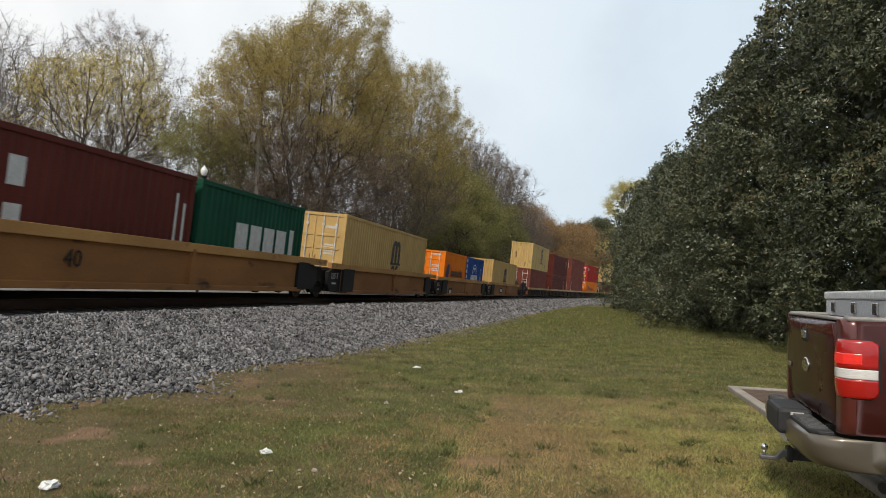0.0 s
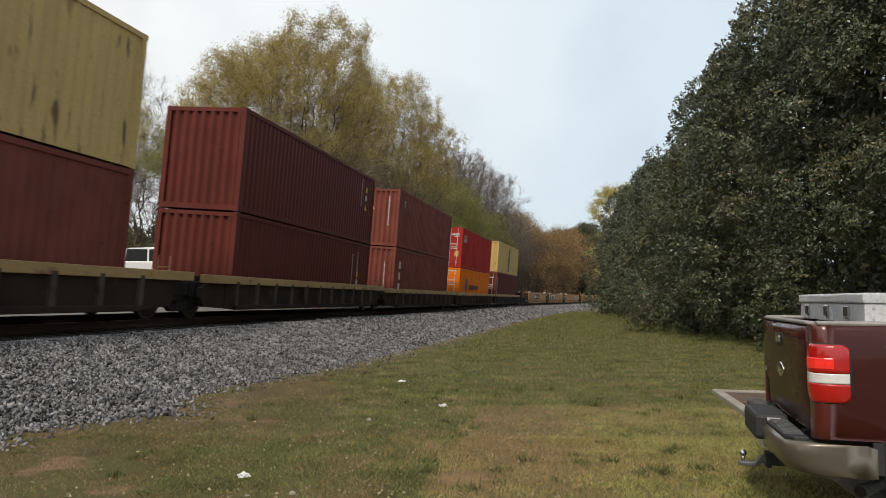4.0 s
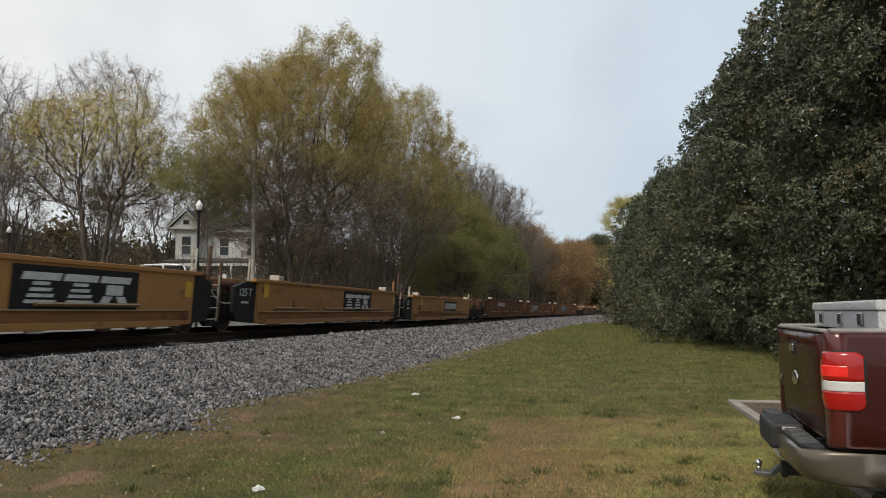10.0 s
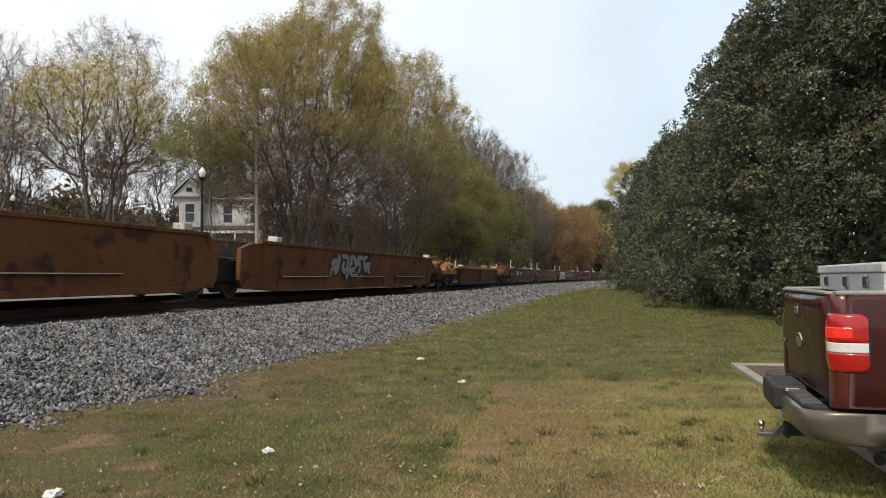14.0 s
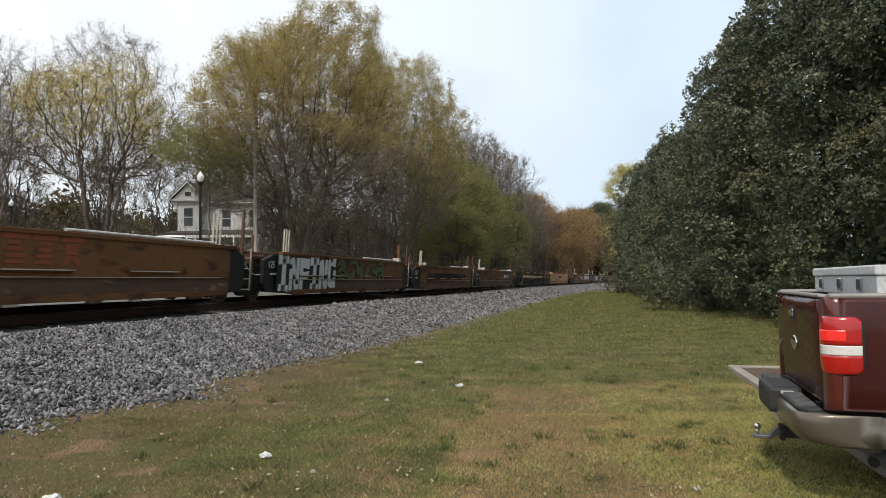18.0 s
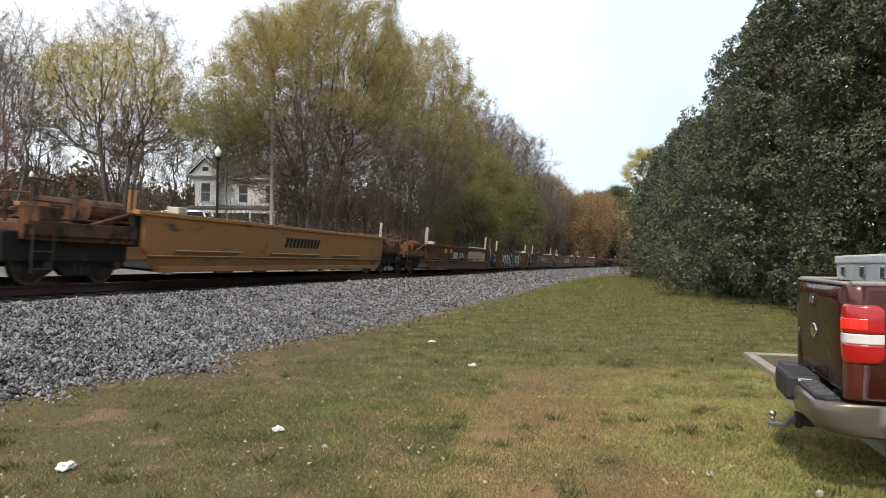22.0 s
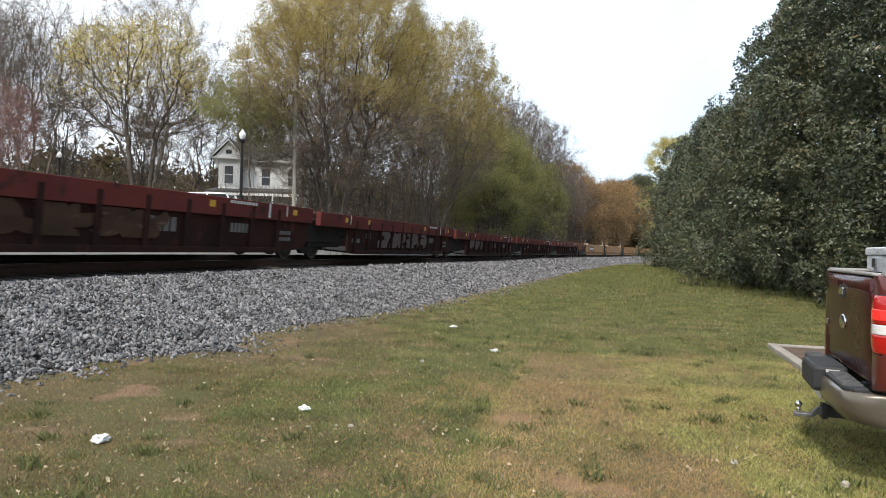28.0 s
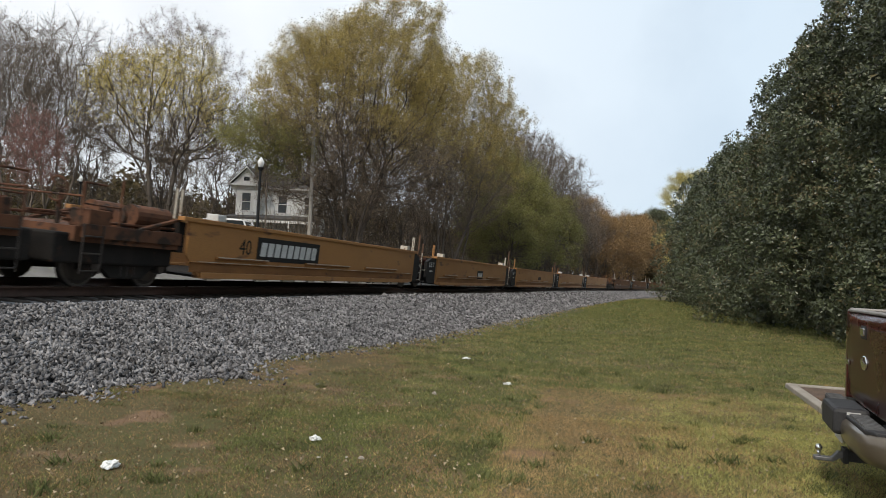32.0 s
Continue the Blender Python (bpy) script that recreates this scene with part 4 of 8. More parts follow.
def crumple(x, y, w, l, h, seed, turn, name="paper_litter", label="crumpled white paper lying on the grass"):
    mat = PAPER if name == "paper_litter" else SCRAP
    rs = random.Random(seed)
    bm = bmesh.new()
    bmesh.ops.create_icosphere(bm, subdivisions=3, radius=1.0)
    for v in bm.verts:
        k = 0.75 + 0.5 * noise.noise(v.co * 1.7 + Vector((seed, 0, 0))) + 0.22 * noise.noise(v.co * 4.5 + Vector((0, seed, 0)))
        v.co = Vector((v.co.x * w * k, v.co.y * l * k, max(-0.3, v.co.z * k) * h))
    ob = part(name, bm, mat)
    ob.matrix_basis = Matrix.Translation((x, y, h * 0.3 + 0.012)) @ Matrix.Rotation(radians(turn), 4, "Z")
    return tagged(ob, label, "litter", "litter on the lawn")


crumple(-1.56, 6.12, 0.065, 0.045, 0.035, 1, 20)
crumple(-2.73, 4.91, 0.075, 0.06, 0.05, 2, 70)
crumple(0.18, 10.1, 0.085, 0.04, 0.03, 3, 10, label="flat torn white paper on the grass")
crumple(-0.52, 13.0, 0.085, 0.04, 0.03, 4, 0, label="flat torn white paper on the grass")
crumple(1.77, 5.04, 0.035, 0.025, 0.025, 5, 40, "pale_stone", "small pale stone in the grass")
crumple(2.33, 4.64, 0.03, 0.04, 0.03, 6, 0, "pale_stone", "small pale stone in the grass")
crumple(-0.75, 8.9, 0.03, 0.03, 0.03, 7, 0, "pale_stone", "small pale stone in the grass")
for _i, (_x, _y) in enumerate(((-0.89, 10.75), (0.40, 10.1), (0.35, 8.54), (-0.48, 5.84), (-1.17, 5.61), (-1.38, 5.55), (2.0, 10.79), (2.65, 7.87), (0.83, 6.7), (0.8, 5.58), (-0.53, 7.05))):
    crumple(_x, _y, 0.012 + 0.005 * (_i % 3), 0.012, 0.01, 20 + _i, 37 * _i, "paper_scrap", "small pale scrap of paper in the grass")
crumple(-1.05, 5.6, 0.03, 0.02, 0.02, 8, 0, "pale_stone", "small pale stone in the grass")

# ---- track and ballast ----
STONE = surf("grey ballast stone", (0.13, 0.125, 0.126), (0.24, 0.231, 0.23), 3.0, 0.9, 0.3, fine=60, island=0.8, spec=0.12)
RAIL = surf("rusty rail steel", (0.06, 0.035, 0.025), (0.09, 0.05, 0.035), 3.0, 0.6, 0.1, metal=0.3)
SHINE = surf("polished rail head", (0.45, 0.43, 0.41), (0.35, 0.33, 0.31), 5.0, 0.3, 0.02, metal=0.9)
TIE = surf("old creosoted tie", (0.07, 0.055, 0.042), (0.045, 0.036, 0.03), 3.0, 0.9, 0.4, stretch=(0.5, 3, 3))
PROFILE = [(5.9, -0.16), (5.35, -0.03), (4.9, 0.08), (4.1, 0.31), (2.6, 0.70), (2.2, 0.77), (0, 0.82), (-2.2, 0.98), (-3.0, 0.8), (-5.5, 0.3), (-6.5, 0.2)]


def bed_z(d):
    xs = [p[0] for p in PROFILE][::-1]
    return np.interp(d, xs, [p[1] for p in PROFILE][::-1])


def toe(s):
    """How far the stones reach from the line: a ragged foot with one tongue of spilt stone."""
    s = np.asarray(s, float)
    return np.interp(s, [0, 7.0, 7.8, 8.3, 8.8, 9.6, 11, 14, 24, 40], [4.75, 4.75, 5.0, 5.75, 5.2, 4.85, 4.8, 5.25, 5.7, 6.02]) + 0.07 * np.sin(s * 4.3) + 0.06 * np.sin(s * 9.1 + 1)


def build_bed():
    ss = np.concatenate([np.arange(-60, 60, 0.5), np.arange(60, 220, 2.0)])
    ds = np.arange(-6.5, 6.0, 0.3)
    rs = np.random.RandomState(5)
    V = []
    for s in ss:
        for d in ds:
            e = 0.25 * math.sin(s * 0.9) * (1 if d > 5 else 0) + rs.normal(0, 0.04)
            q = off_line(s, (3 + (d - 3) * (toe(s) - 3) / 2.2 if d > 3 else d) + e * 0.5)
            V.append((q.x, q.y, bed_z(d) - 0.035 - dip(s) + rs.normal(0, 0.012)))
    n, m = len(ds), len(ss)
    i = np.arange(n * m).reshape(m, n)
    F = np.stack([i[:-1, :-1], i[1:, :-1], i[1:, 1:], i[:-1, 1:]], -1).reshape(-1, 4)
    bed = tagged(np_mesh("ballast_bed", V, F, STONE), "grey crushed-stone railway ballast bank", "ballast", kind="structure")


build_bed()


def service_road():
    """A strip of pale gravel beyond the line."""
    ss = np.concatenate([np.arange(-60, 60, 1.0), np.arange(60, 200, 4.0)])
    V = []
    for s in ss:
        for d in np.linspace(-5.6, -10.2, 8):
            q = off_line(s, d + 0.15 * math.sin(s * 0.8) * (d in (-5.6, -10.2)))
            V.append((q.x, q.y, gz(q.x, q.y) + 0.05 + 0.02 * noise.noise(Vector((q.x, q.y, 0)))))
    i = np.arange(len(V)).reshape(len(ss), 8)
    F = np.stack([i[:-1, :-1], i[1:, :-1], i[1:, 1:], i[:-1, 1:]], -1).reshape(-1, 4)
    tagged(np_mesh("service_road", V, F, GRAVEL, smooth=True), "pale gravel strip beyond the railway", "road", kind="structure")


GRAVEL = surf("pale grey gravel", (0.20, 0.19, 0.175), (0.14, 0.134, 0.12), 1.2, 0.95, 0.6, fine=30, rust=(0.16, 0.17, 0.08), rust_at=0.62)
service_road()


def build_rails():
    for x in (-0.7525, 0.7525):
        prof = [(-0.07, -0.17), (0.07, -0.17), (0.07, -0.155), (0.012, -0.14), (0.012, -0.045), (0.036, -0.035), (0.036, 0.0), (-0.036, 0.0), (-0.036, -0.035), (-0.012, -0.045), (-0.012, -0.14), (-0.07, -0.155)]
        ss = np.arange(-80, 240, 2.0)
        V, k = [], len(prof)
        for s in ss:
            m = line_pose(float(s))
            for a, b in prof:
                V.append(tuple(m @ Vector((x + a, 0, b))))
        i = np.arange(len(ss) * k).reshape(len(ss), k)
        j = np.roll(i, -1, 1)
        F = np.stack([i[:-1], j[:-1], j[1:], i[1:]], -1).reshape(-1, 4)
        mi = np.tile(np.array([1 if q == 6 else 0 for q in range(k)]), len(ss) - 1)
        tagged(np_mesh("rail", V, F, [RAIL, SHINE], mi=mi), "rusty steel rail with polished head", "rail", "rails", "structure")


build_rails()


def ballast_stones():
    rs = np.random.RandomState(6)
    cube = np.array([(1, 0, 0), (-1, 0, 0), (0, 1, 0), (0, -1, 0), (0, 0, 1), (0, 0, -1)], float)
    faces = np.array([(0, 2, 4), (2, 1, 4), (1, 3, 4), (3, 0, 4), (2, 0, 5), (1, 2, 5), (3, 1, 5), (0, 3, 5)])
    lots = ((-3.0, 22.0, 74000, 0.0255), (22, 45, 18000, 0.045), (45, 110, 11000, 0.075), (110, 175, 5000, 0.11))
    S, D, R = [], [], []
    for s0, s1, n, r in lots:
        S.append(rs.uniform(s0, s1, n))
        D.append(2.0 + 3.25 * rs.uniform(0, 1, n) ** 0.9)
        R.append(r * rs.uniform(0.6, 1.5, n))
    S, D, R = np.concatenate(S), np.concatenate(D), np.concatenate(R)
    # stones thin out past the toe of the bank
    n = int(2600)
    S = np.concatenate([S, rs.uniform(-3, 40, n)])
    D = np.concatenate([D, 5.15 + np.abs(rs.normal(0, 0.4, n))])
    R = np.concatenate([R, 0.026 * rs.uniform(0.6, 1.4, n)])
    E = np.where(D > 3, 3 + (D - 3) * (toe(S) - 3) / 2.2, D)
    f = (S + 200) / 0.5
    i = f.astype(int)
    x, y = _LP[i, 0] + E * _LP[i, 2], _LP[i, 1] - E * _LP[i, 3]
    x = x + (f - i) * 0.5 * _LP[i, 3]
    y = y + (f - i) * 0.5 * _LP[i, 2]
    z = np.maximum(bed_z(D) - np.array([dip(q) for q in S]), ground_z(x, y)) + R * rs.uniform(-0.2, 0.7, len(R))
    n = len(R)
    q = unitv(rs.normal(0, 1, (n, 3)))
    w = unitv(np.cross(q, rs.normal(0, 1, (n, 3))))
    u = np.cross(q, w)
    c = cube[None] * rs.uniform(0.75, 1.3, (n, 6, 1)) + rs.normal(0, 0.3, (n, 6, 3))
    c = c * R[:, None, None] * np.array([1.25, 0.95, 0.6]) * rs.uniform(0.7, 1.3, (n, 1, 3))
    V = c[..., :1] * q[:, None] + c[..., 1:2] * w[:, None] + c[..., 2:] * u[:, None] + np.stack([x, y, z], -1)[:, None]
    F = (np.arange(n)[:, None, None] * 6 + faces[None]).reshape(-1, 3)
    tagged(np_mesh("ballast_stones", V.reshape(-1, 3), F, STONE), "loose grey crushed ballast stones", "ballast", kind="stuff")


ballast_stones()




LONG_TIE = bpy.data.meshes.new("tie")
_b = one(box, -1.3, 1.3, -0.115, 0.115, -0.36, -0.18, 0.012)
_b.to_mesh(LONG_TIE)
_b.free()
LONG_TIE.materials.append(TIE)
track = tagged(empty("track_ties"), "dark creosoted wooden track ties", "tie", kind="structure")
for _i in range(130):
    _o = new("tie", LONG_TIE)
    _o.parent = track
    _o.matrix_basis = line_pose(-8 + 0.52 * _i)


# ---- the parked truck on its pad ----
CONCRETE = surf("weathered kerb concrete", (0.34, 0.305, 0.26), (0.26, 0.23, 0.19), 2.5, 0.9, 0.3, fine=35, rust=(0.22, 0.19, 0.15), rust_at=0.6)
ASPHALT = surf("old parking asphalt", (0.13, 0.12, 0.11), (0.10, 0.09, 0.085), 1.5, 0.95, 0.5, fine=60, rust=(0.16, 0.12, 0.08), rust_at=0.55)
MULCH = surf("brown leaf mulch", (0.12, 0.075, 0.048), (0.075, 0.05, 0.034), 6.0, 0.95, 0.8, fine=40)
MAROON_P = surf("dark red metallic car paint", (0.11, 0.019, 0.014), (0.10, 0.017, 0.012), 1.0, 0.3, 0.0, metal=0.1, coat=0.8, fine=300)
PEWTER = surf("pewter metallic lower paint", (0.15, 0.125, 0.095), (0.135, 0.115, 0.088), 1.0, 0.36, 0.0, metal=0.5, coat=0.4, fine=300)
LIP = surf("pale grey lip plastic", (0.30, 0.28, 0.26), (0.24, 0.225, 0.21), 4.0, 0.5, 0.05)
BLACKP = surf("black ribbed plastic", (0.02, 0.02, 0.022), (0.03, 0.03, 0.032), 6.0, 0.65, 0.15)
CHROME = surf("chrome", (0.75, 0.75, 0.75), (0.65, 0.65, 0.65), 5.0, 0.12, 0.0, metal=1.0)
TYRE = surf("tyre rubber", (0.018, 0.018, 0.018), (0.028, 0.027, 0.026), 6.0, 0.85, 0.3)
DARKGLASS = surf("dark tinted glass", (0.01, 0.012, 0.012), (0.012, 0.014, 0.014), 2.0, 0.12, 0.0, spec=0.25)
ALU = surf("bright diamond-plate aluminium", (0.62, 0.63, 0.64), (0.52, 0.53, 0.54), 3.0, 0.34, 0.05, metal=0.85)


def lamp_plastic(name, c, glow, k):
    m = surf(name, c, tuple(v * 0.85 for v in c), 12.0, 0.18, 0.1, coat=0.8, fine=80, stretch=(0.3, 0.3, 4))
    b = m.node_tree.nodes["Principled BSDF"]
    b.inputs["Emission Color"].default_value = (*glow, 1)
    b.inputs["Emission Strength"].default_value = k
    return m


RED_LENS = lamp_plastic("red lamp lens", (0.36, 0.008, 0.006), (1.0, 0.02, 0.01), 0.1)
RED_LIT = lamp_plastic("lit red lamp lens", (0.62, 0.02, 0.015), (1.0, 0.03, 0.015), 0.38)
WHITE_LENS = lamp_plastic("clear lamp lens", (0.72, 0.69, 0.66), (1, 0.95, 0.9), 0.04)
PAD_M = Matrix.Translation((PAD_O.x, PAD_O.y, 0)) @ Matrix.Rotation(PAD_A, 4, "Z")
TRUCK_M = Matrix.Translation((TRUCK_O.x, TRUCK_O.y, 0)) @ Matrix.Rotation(TRUCK_A, 4, "Z")


def pad():
    bm = bmesh.new()
    box(bm, 0.13, 14.0, -14.0, 6.42, -0.2, 0.012)
    o = tagged(part("parking_pad", bm, ASPHALT), "old grey-brown parking asphalt behind a kerb", "pavement", kind="structure")
    o.matrix_basis = PAD_M
    bm = bmesh.new()
    box(bm, 0.14, 2.6, 5.2, 6.4, -0.1, 0.05, 0.02)
    for v in bm.verts:
        v.co.z += 0.02 * noise.noise(v.co * 3)
    o = tagged(part("mulch_bed", bm, MULCH), "brown leaf mulch in the pad's corner", "mulch", kind="structure")
    o.matrix_basis = PAD_M
    for x0, x1, y0, y1 in [(0.0, 0.15, -14 + 1.52 * i, -14 + 1.52 * (i + 1) - 0.008) for i in range(13)] + [(0.0, 0.15, 5.76, 6.41)] + [(1.5 * i, 1.5 * i + 1.492, 6.41, 6.56) for i in range(9)]:
        bm = bmesh.new()
        box(bm, x0, x1, y0, y1, -0.25, 0.07, 0.018)
        o = tagged(part("kerb_stone", bm, CONCRETE), "weathered pale concrete kerb at the pad's edge", "kerb", "kerb stones", "structure")
        o.matrix_basis = PAD_M


pad()


def truck():
    t = empty("pickup_truck", TRUCK_M, "dark red pickup truck parked with tail lamps lit", "pickup truck")
    W = 0.985

    def shell(name, rows, mat, parent=t, label="", smooth=True):
        """A loft through sections: rows of (x, [(y, z), ...])."""
        V, F, k = [], [], len(rows[0][1])
        for x, sec in rows:
            V += [(x, y, z) for y, z in sec]
        for i in range(len(rows) - 1):
            for j in range(k - 1):
                F.append((i * k + j, i * k + j + 1, (i + 1) * k + j + 1, (i + 1) * k + j))
        return np_mesh(name, V, F, mat, parent, label, smooth=smooth)

    # bed sides: an outer skin with a shoulder and a gentle bulge, cut over the wheel
    def bed_side(sg):
        bm = bmesh.new()
        prof = [(0.935, 1.375), (0.96, 1.365), (0.972, 1.33), (0.98, 1.2), (0.985, 1.0), (0.98, 0.80), (0.965, 0.67), (0.95, 0.645)]
        xs = [0.056, 0.1, 0.14, 0.5, 0.9, 1.0, 1.15, 1.35, 1.55, 1.7, 1.8, 2.05]
        grid = []
        for x in xs:
            round_ = 0.0
            arch = 0.0
            if 0.9 <= x <= 1.8:
                arch = 0.46 * math.sqrt(max(0.0, 1 - ((x - 1.35) / 0.47) ** 2))
            grid.append([bm.verts.new((x, sg * (y - round_), max(z, 0.52 + arch) if z < 1.0 else z)) for y, z in prof])
        for i in range(len(xs) - 1):
            for j in range(len(prof) - 1):
                bm.faces.new((grid[i][j], grid[i][j + 1], grid[i + 1][j + 1], grid[i + 1][j]))
        bmesh.ops.solidify(bm, geom=bm.faces[:], thickness=0.03)
        bmesh.ops.recalc_face_normals(bm, faces=bm.faces[:])
        return part("bed_side", bm, MAROON_P, t, smooth=True)

    near = bed_side(-1)
    bed_side(1)
    lay("decal", text_bm("4x4", 0.17), PEWTER, near, Matrix(((1, 0, 0.0, 0.5), (0, 0, -1, -0.983), (0, 1, 0, 1.245), (0, 0, 0, 1))), "outlined four by four decal")
    for sg in (-1, 1):
        part("bed_rail_cap", one(box, 0.0, 2.05, *sorted((sg * 0.86, sg * 0.962)), 1.362, 1.392, 0.012), LIP, t)
        # two-tone lower panel behind the rear wheel and further on
        part("lower_panel", one(box, 0.36, 0.9, *sorted((sg * 0.93, sg * 0.978)), 0.40, 0.66, 0.02), PEWTER, t, "pewter lower side panel")
        part("rocker_panel", one(box, 1.82, 4.6, *sorted((sg * 0.93, sg * 0.978)), 0.40, 0.66, 0.02), PEWTER, t, "pewter lower side panel")
    part("bed_floor", one(box, 0.05, 2.0, -0.9, 0.9, 0.66, 0.74), BLACKP, t)
    # tailgate, slightly crowned, with its lip, handle and badge
    bm = bmesh.new()
    ys = [-0.806, -0.8] + [-0.785 + 1.57 * i / 8 for i in range(9)] + [0.8, 0.806]
    zs = [0.66, 0.7, 0.8, 0.95, 1.1, 1.25, 1.34, 1.365]
    g = [[bm.verts.new((-0.03 - 0.018 * math.cos(y / 0.8 * 1.4) + (0.05 if z > 1.36 else 0.0) + (0.02 if z < 0.67 else 0) + 0.012 * math.cos((z - 0.66) * 4.4) + (0.045 if abs(y) > 0.803 else 0.006 if abs(y) > 0.79 else 0.0), y, z)) for z in zs] for y in ys]
    for i in range(12):
        for j in range(7):
            bm.faces.new((g[i][j], g[i + 1][j], g[i + 1][j + 1], g[i][j + 1]))
    bmesh.ops.solidify(bm, geom=bm.faces[:], thickness=-0.05)
    bmesh.ops.recalc_face_normals(bm, faces=bm.faces[:])
    gate = part("tailgate", bm, MAROON_P, t, smooth=True)
    part("tailgate_lip", one(box, -0.035, 0.05, -0.8, 0.8, 1.362, 1.384, 0.008), LIP, gate)
    part("latch_bezel", one(box, -0.062, -0.03, -0.11, 0.11, 1.17, 1.29, 0.02), BLACKP, gate, "black tailgate handle bezel")
    part("latch_handle", one(box, -0.075, -0.055, -0.07, 0.07, 1.2, 1.26, 0.012), CHROME, gate, "chrome tailgate handle")
    bm = bmesh.new()
    r = bmesh.ops.create_uvsphere(bm, u_segments=20, v_segments=10, radius=1.0)
    for v in bm.verts:
        v.co = Vector((-0.05 + v.co.x * 0.018, v.co.y * 0.11, 1.0 + v.co.z * 0.055))
    part("badge", bm, CHROME, gate, "oval chrome badge", smooth=True)
    part("gate_lettering", one(box, -0.058, -0.036, 0.6, 0.74, 0.93, 0.97, 0.004), CHROME, gate, "small chrome badge bar")
    # tail lamps that wrap the corners
    def lens_bm(sg, z0, z1, proud, grow=0.0):
        """A slice of the bulging corner lamp between two heights, with rounded corners."""
        bm = bmesh.new()
        zc, half = 1.0625, 0.1835 + grow
        rows = []
        for i in range(9):
            z = z0 + (z1 - z0) * i / 8
            e = min(1.0, abs(z - zc) / half)
            cut = 0.055 * (1 - math.sqrt(max(0.0, 1 - (max(0.0, e - 0.7) / 0.3) ** 2)))
            b = 0.014 * (1 - e ** 4) + proud
            xe = 0.185 + grow - cut
            o = [(-0.02 + cut * 0.3, 0.806), (-0.032 - b, 0.86), (-0.03 - b, 0.92), (-0.012 - b * 0.7, 0.96 + b * 0.4), (0.03, 0.984 + b * 0.8), (0.09, 0.99 + b), (xe - 0.025, 0.99 + b * 0.8), (xe, 0.984), (xe - 0.01, 0.95), (0.02, 0.81)]
            rows.append([bm.verts.new((x + (0.04 if sg > 0 else 0.0), sg * (y - (0.012 if sg > 0 else 0.0)), z)) for x, y in o])
        for a, c in zip(rows, rows[1:]):
            for j in range(10):
                bm.faces.new((a[j], a[(j + 1) % 10], c[(j + 1) % 10], c[j]))
        bm.faces.new(rows[0][::-1]), bm.faces.new(rows[-1])
        bmesh.ops.recalc_face_normals(bm, faces=bm.faces[:])
        return bm

    for sg in (-1, 1):
        for z0, z1, mat, nm, lab in ((0.88, 0.998, RED_LENS, "lower_lens", "red lower lens"), (1.0, 1.062, WHITE_LENS, "reversing_lens", "clear reversing lens"), (1.064, 1.245, RED_LENS, "upper_lens", "red upper lens")):
            lens = part(nm, lens_bm(sg, z0, z1, 0.0), mat, t, lab, smooth=True)
            if nm == "upper_lens" and sg < 0:
                bm = bmesh.new()
                o = [(-0.052, sg * 0.88), (-0.049, sg * 0.925), (-0.026, sg * 0.974), (0.03, sg * 1.0), (0.08, sg * 1.008), (0.08, sg * 0.97), (0.0, sg * 0.9)]
                prism(bm, o if sg > 0 else o[::-1], "z", 1.09, 1.16, 0.006)
                part("lit_lens", bm, RED_LIT, lens, "glowing red lamp lens")
        part("lamp_housing", lens_bm(sg, 0.872, 1.252, -0.006, 0.005), TYRE, t, "dark lamp housing rim", smooth=True)
        bm = bmesh.new()
        rows = []
        for z, dy in ((0.64, 0.035), (0.655, 0.022), (0.72, 0.012), (0.85, 0.004), (1.0, 0.0), (1.15, 0.003), (1.27, 0.009), (1.33, 0.013), (1.362, 0.024), (1.376, 0.045)):
            o = [(0.03, 0.808), (-0.018, 0.808), (-0.026, 0.815), (-0.028, 0.86), (-0.024, 0.905)]
            o += [(0.046 - 0.07 * math.cos(radians(a)), 0.9135 + 0.07 * math.sin(radians(a))) for a in (12, 26, 40, 54, 68, 80)]
            o += [(0.046, 0.984), (0.058, 0.9845), (0.06, 0.97), (0.06, 0.9)]
            rows.append([bm.verts.new((x, sg * (y - dy * max(0.0, min(1.0, (y - 0.85) / 0.1))), z)) for x, y in o])
        for a, c in zip(rows, rows[1:]):
            for k in range(len(a) - 1):
                bm.faces.new((a[k], a[k + 1], c[k + 1], c[k]))
        bm.faces.new(rows[-1]), bm.faces.new(rows[0][::-1])
        bmesh.ops.recalc_face_normals(bm, faces=bm.faces[:])
        part("corner_panel", bm, MAROON_P, t, "rounded dark red bed corner", smooth=True)
    # rear bumper with step pads
    sec = [(-0.02, 0.60), (-0.10, 0.622), (-0.20, 0.62), (-0.228, 0.60), (-0.238, 0.55), (-0.225, 0.48), (-0.19, 0.43), (-0.12, 0.415), (-0.02, 0.42)]
    for sg in (-1, 1):
        bm = bmesh.new()
        ys = [0.22, 0.24, 0.4, 0.6, 0.76, 0.84, 0.9, 0.945, 0.972, 0.985, 0.987]
        bend = [0.0, 0.0, 0.0, 0.005, 0.015, 0.03, 0.055, 0.095, 0.15, 0.22, 0.36]
        rows = [[bm.verts.new((min(x * (1 if x > -0.05 else 1) + b * (1.0 if x < -0.05 else 1.05), 0.32), sg * (y - 0.02 * (i in (0, 8))), z)) for i, (x, z) in enumerate(sec)] for y, b in zip(ys, bend)]
        for i in range(len(rows) - 1):
            for j in range(len(sec) - 1):
                bm.faces.new((rows[i][j], rows[i][j + 1], rows[i + 1][j + 1], rows[i + 1][j]))
        bm.faces.new(rows[0]), bm.faces.new(rows[-1])
        bmesh.ops.recalc_face_normals(bm, faces=bm.faces[:])
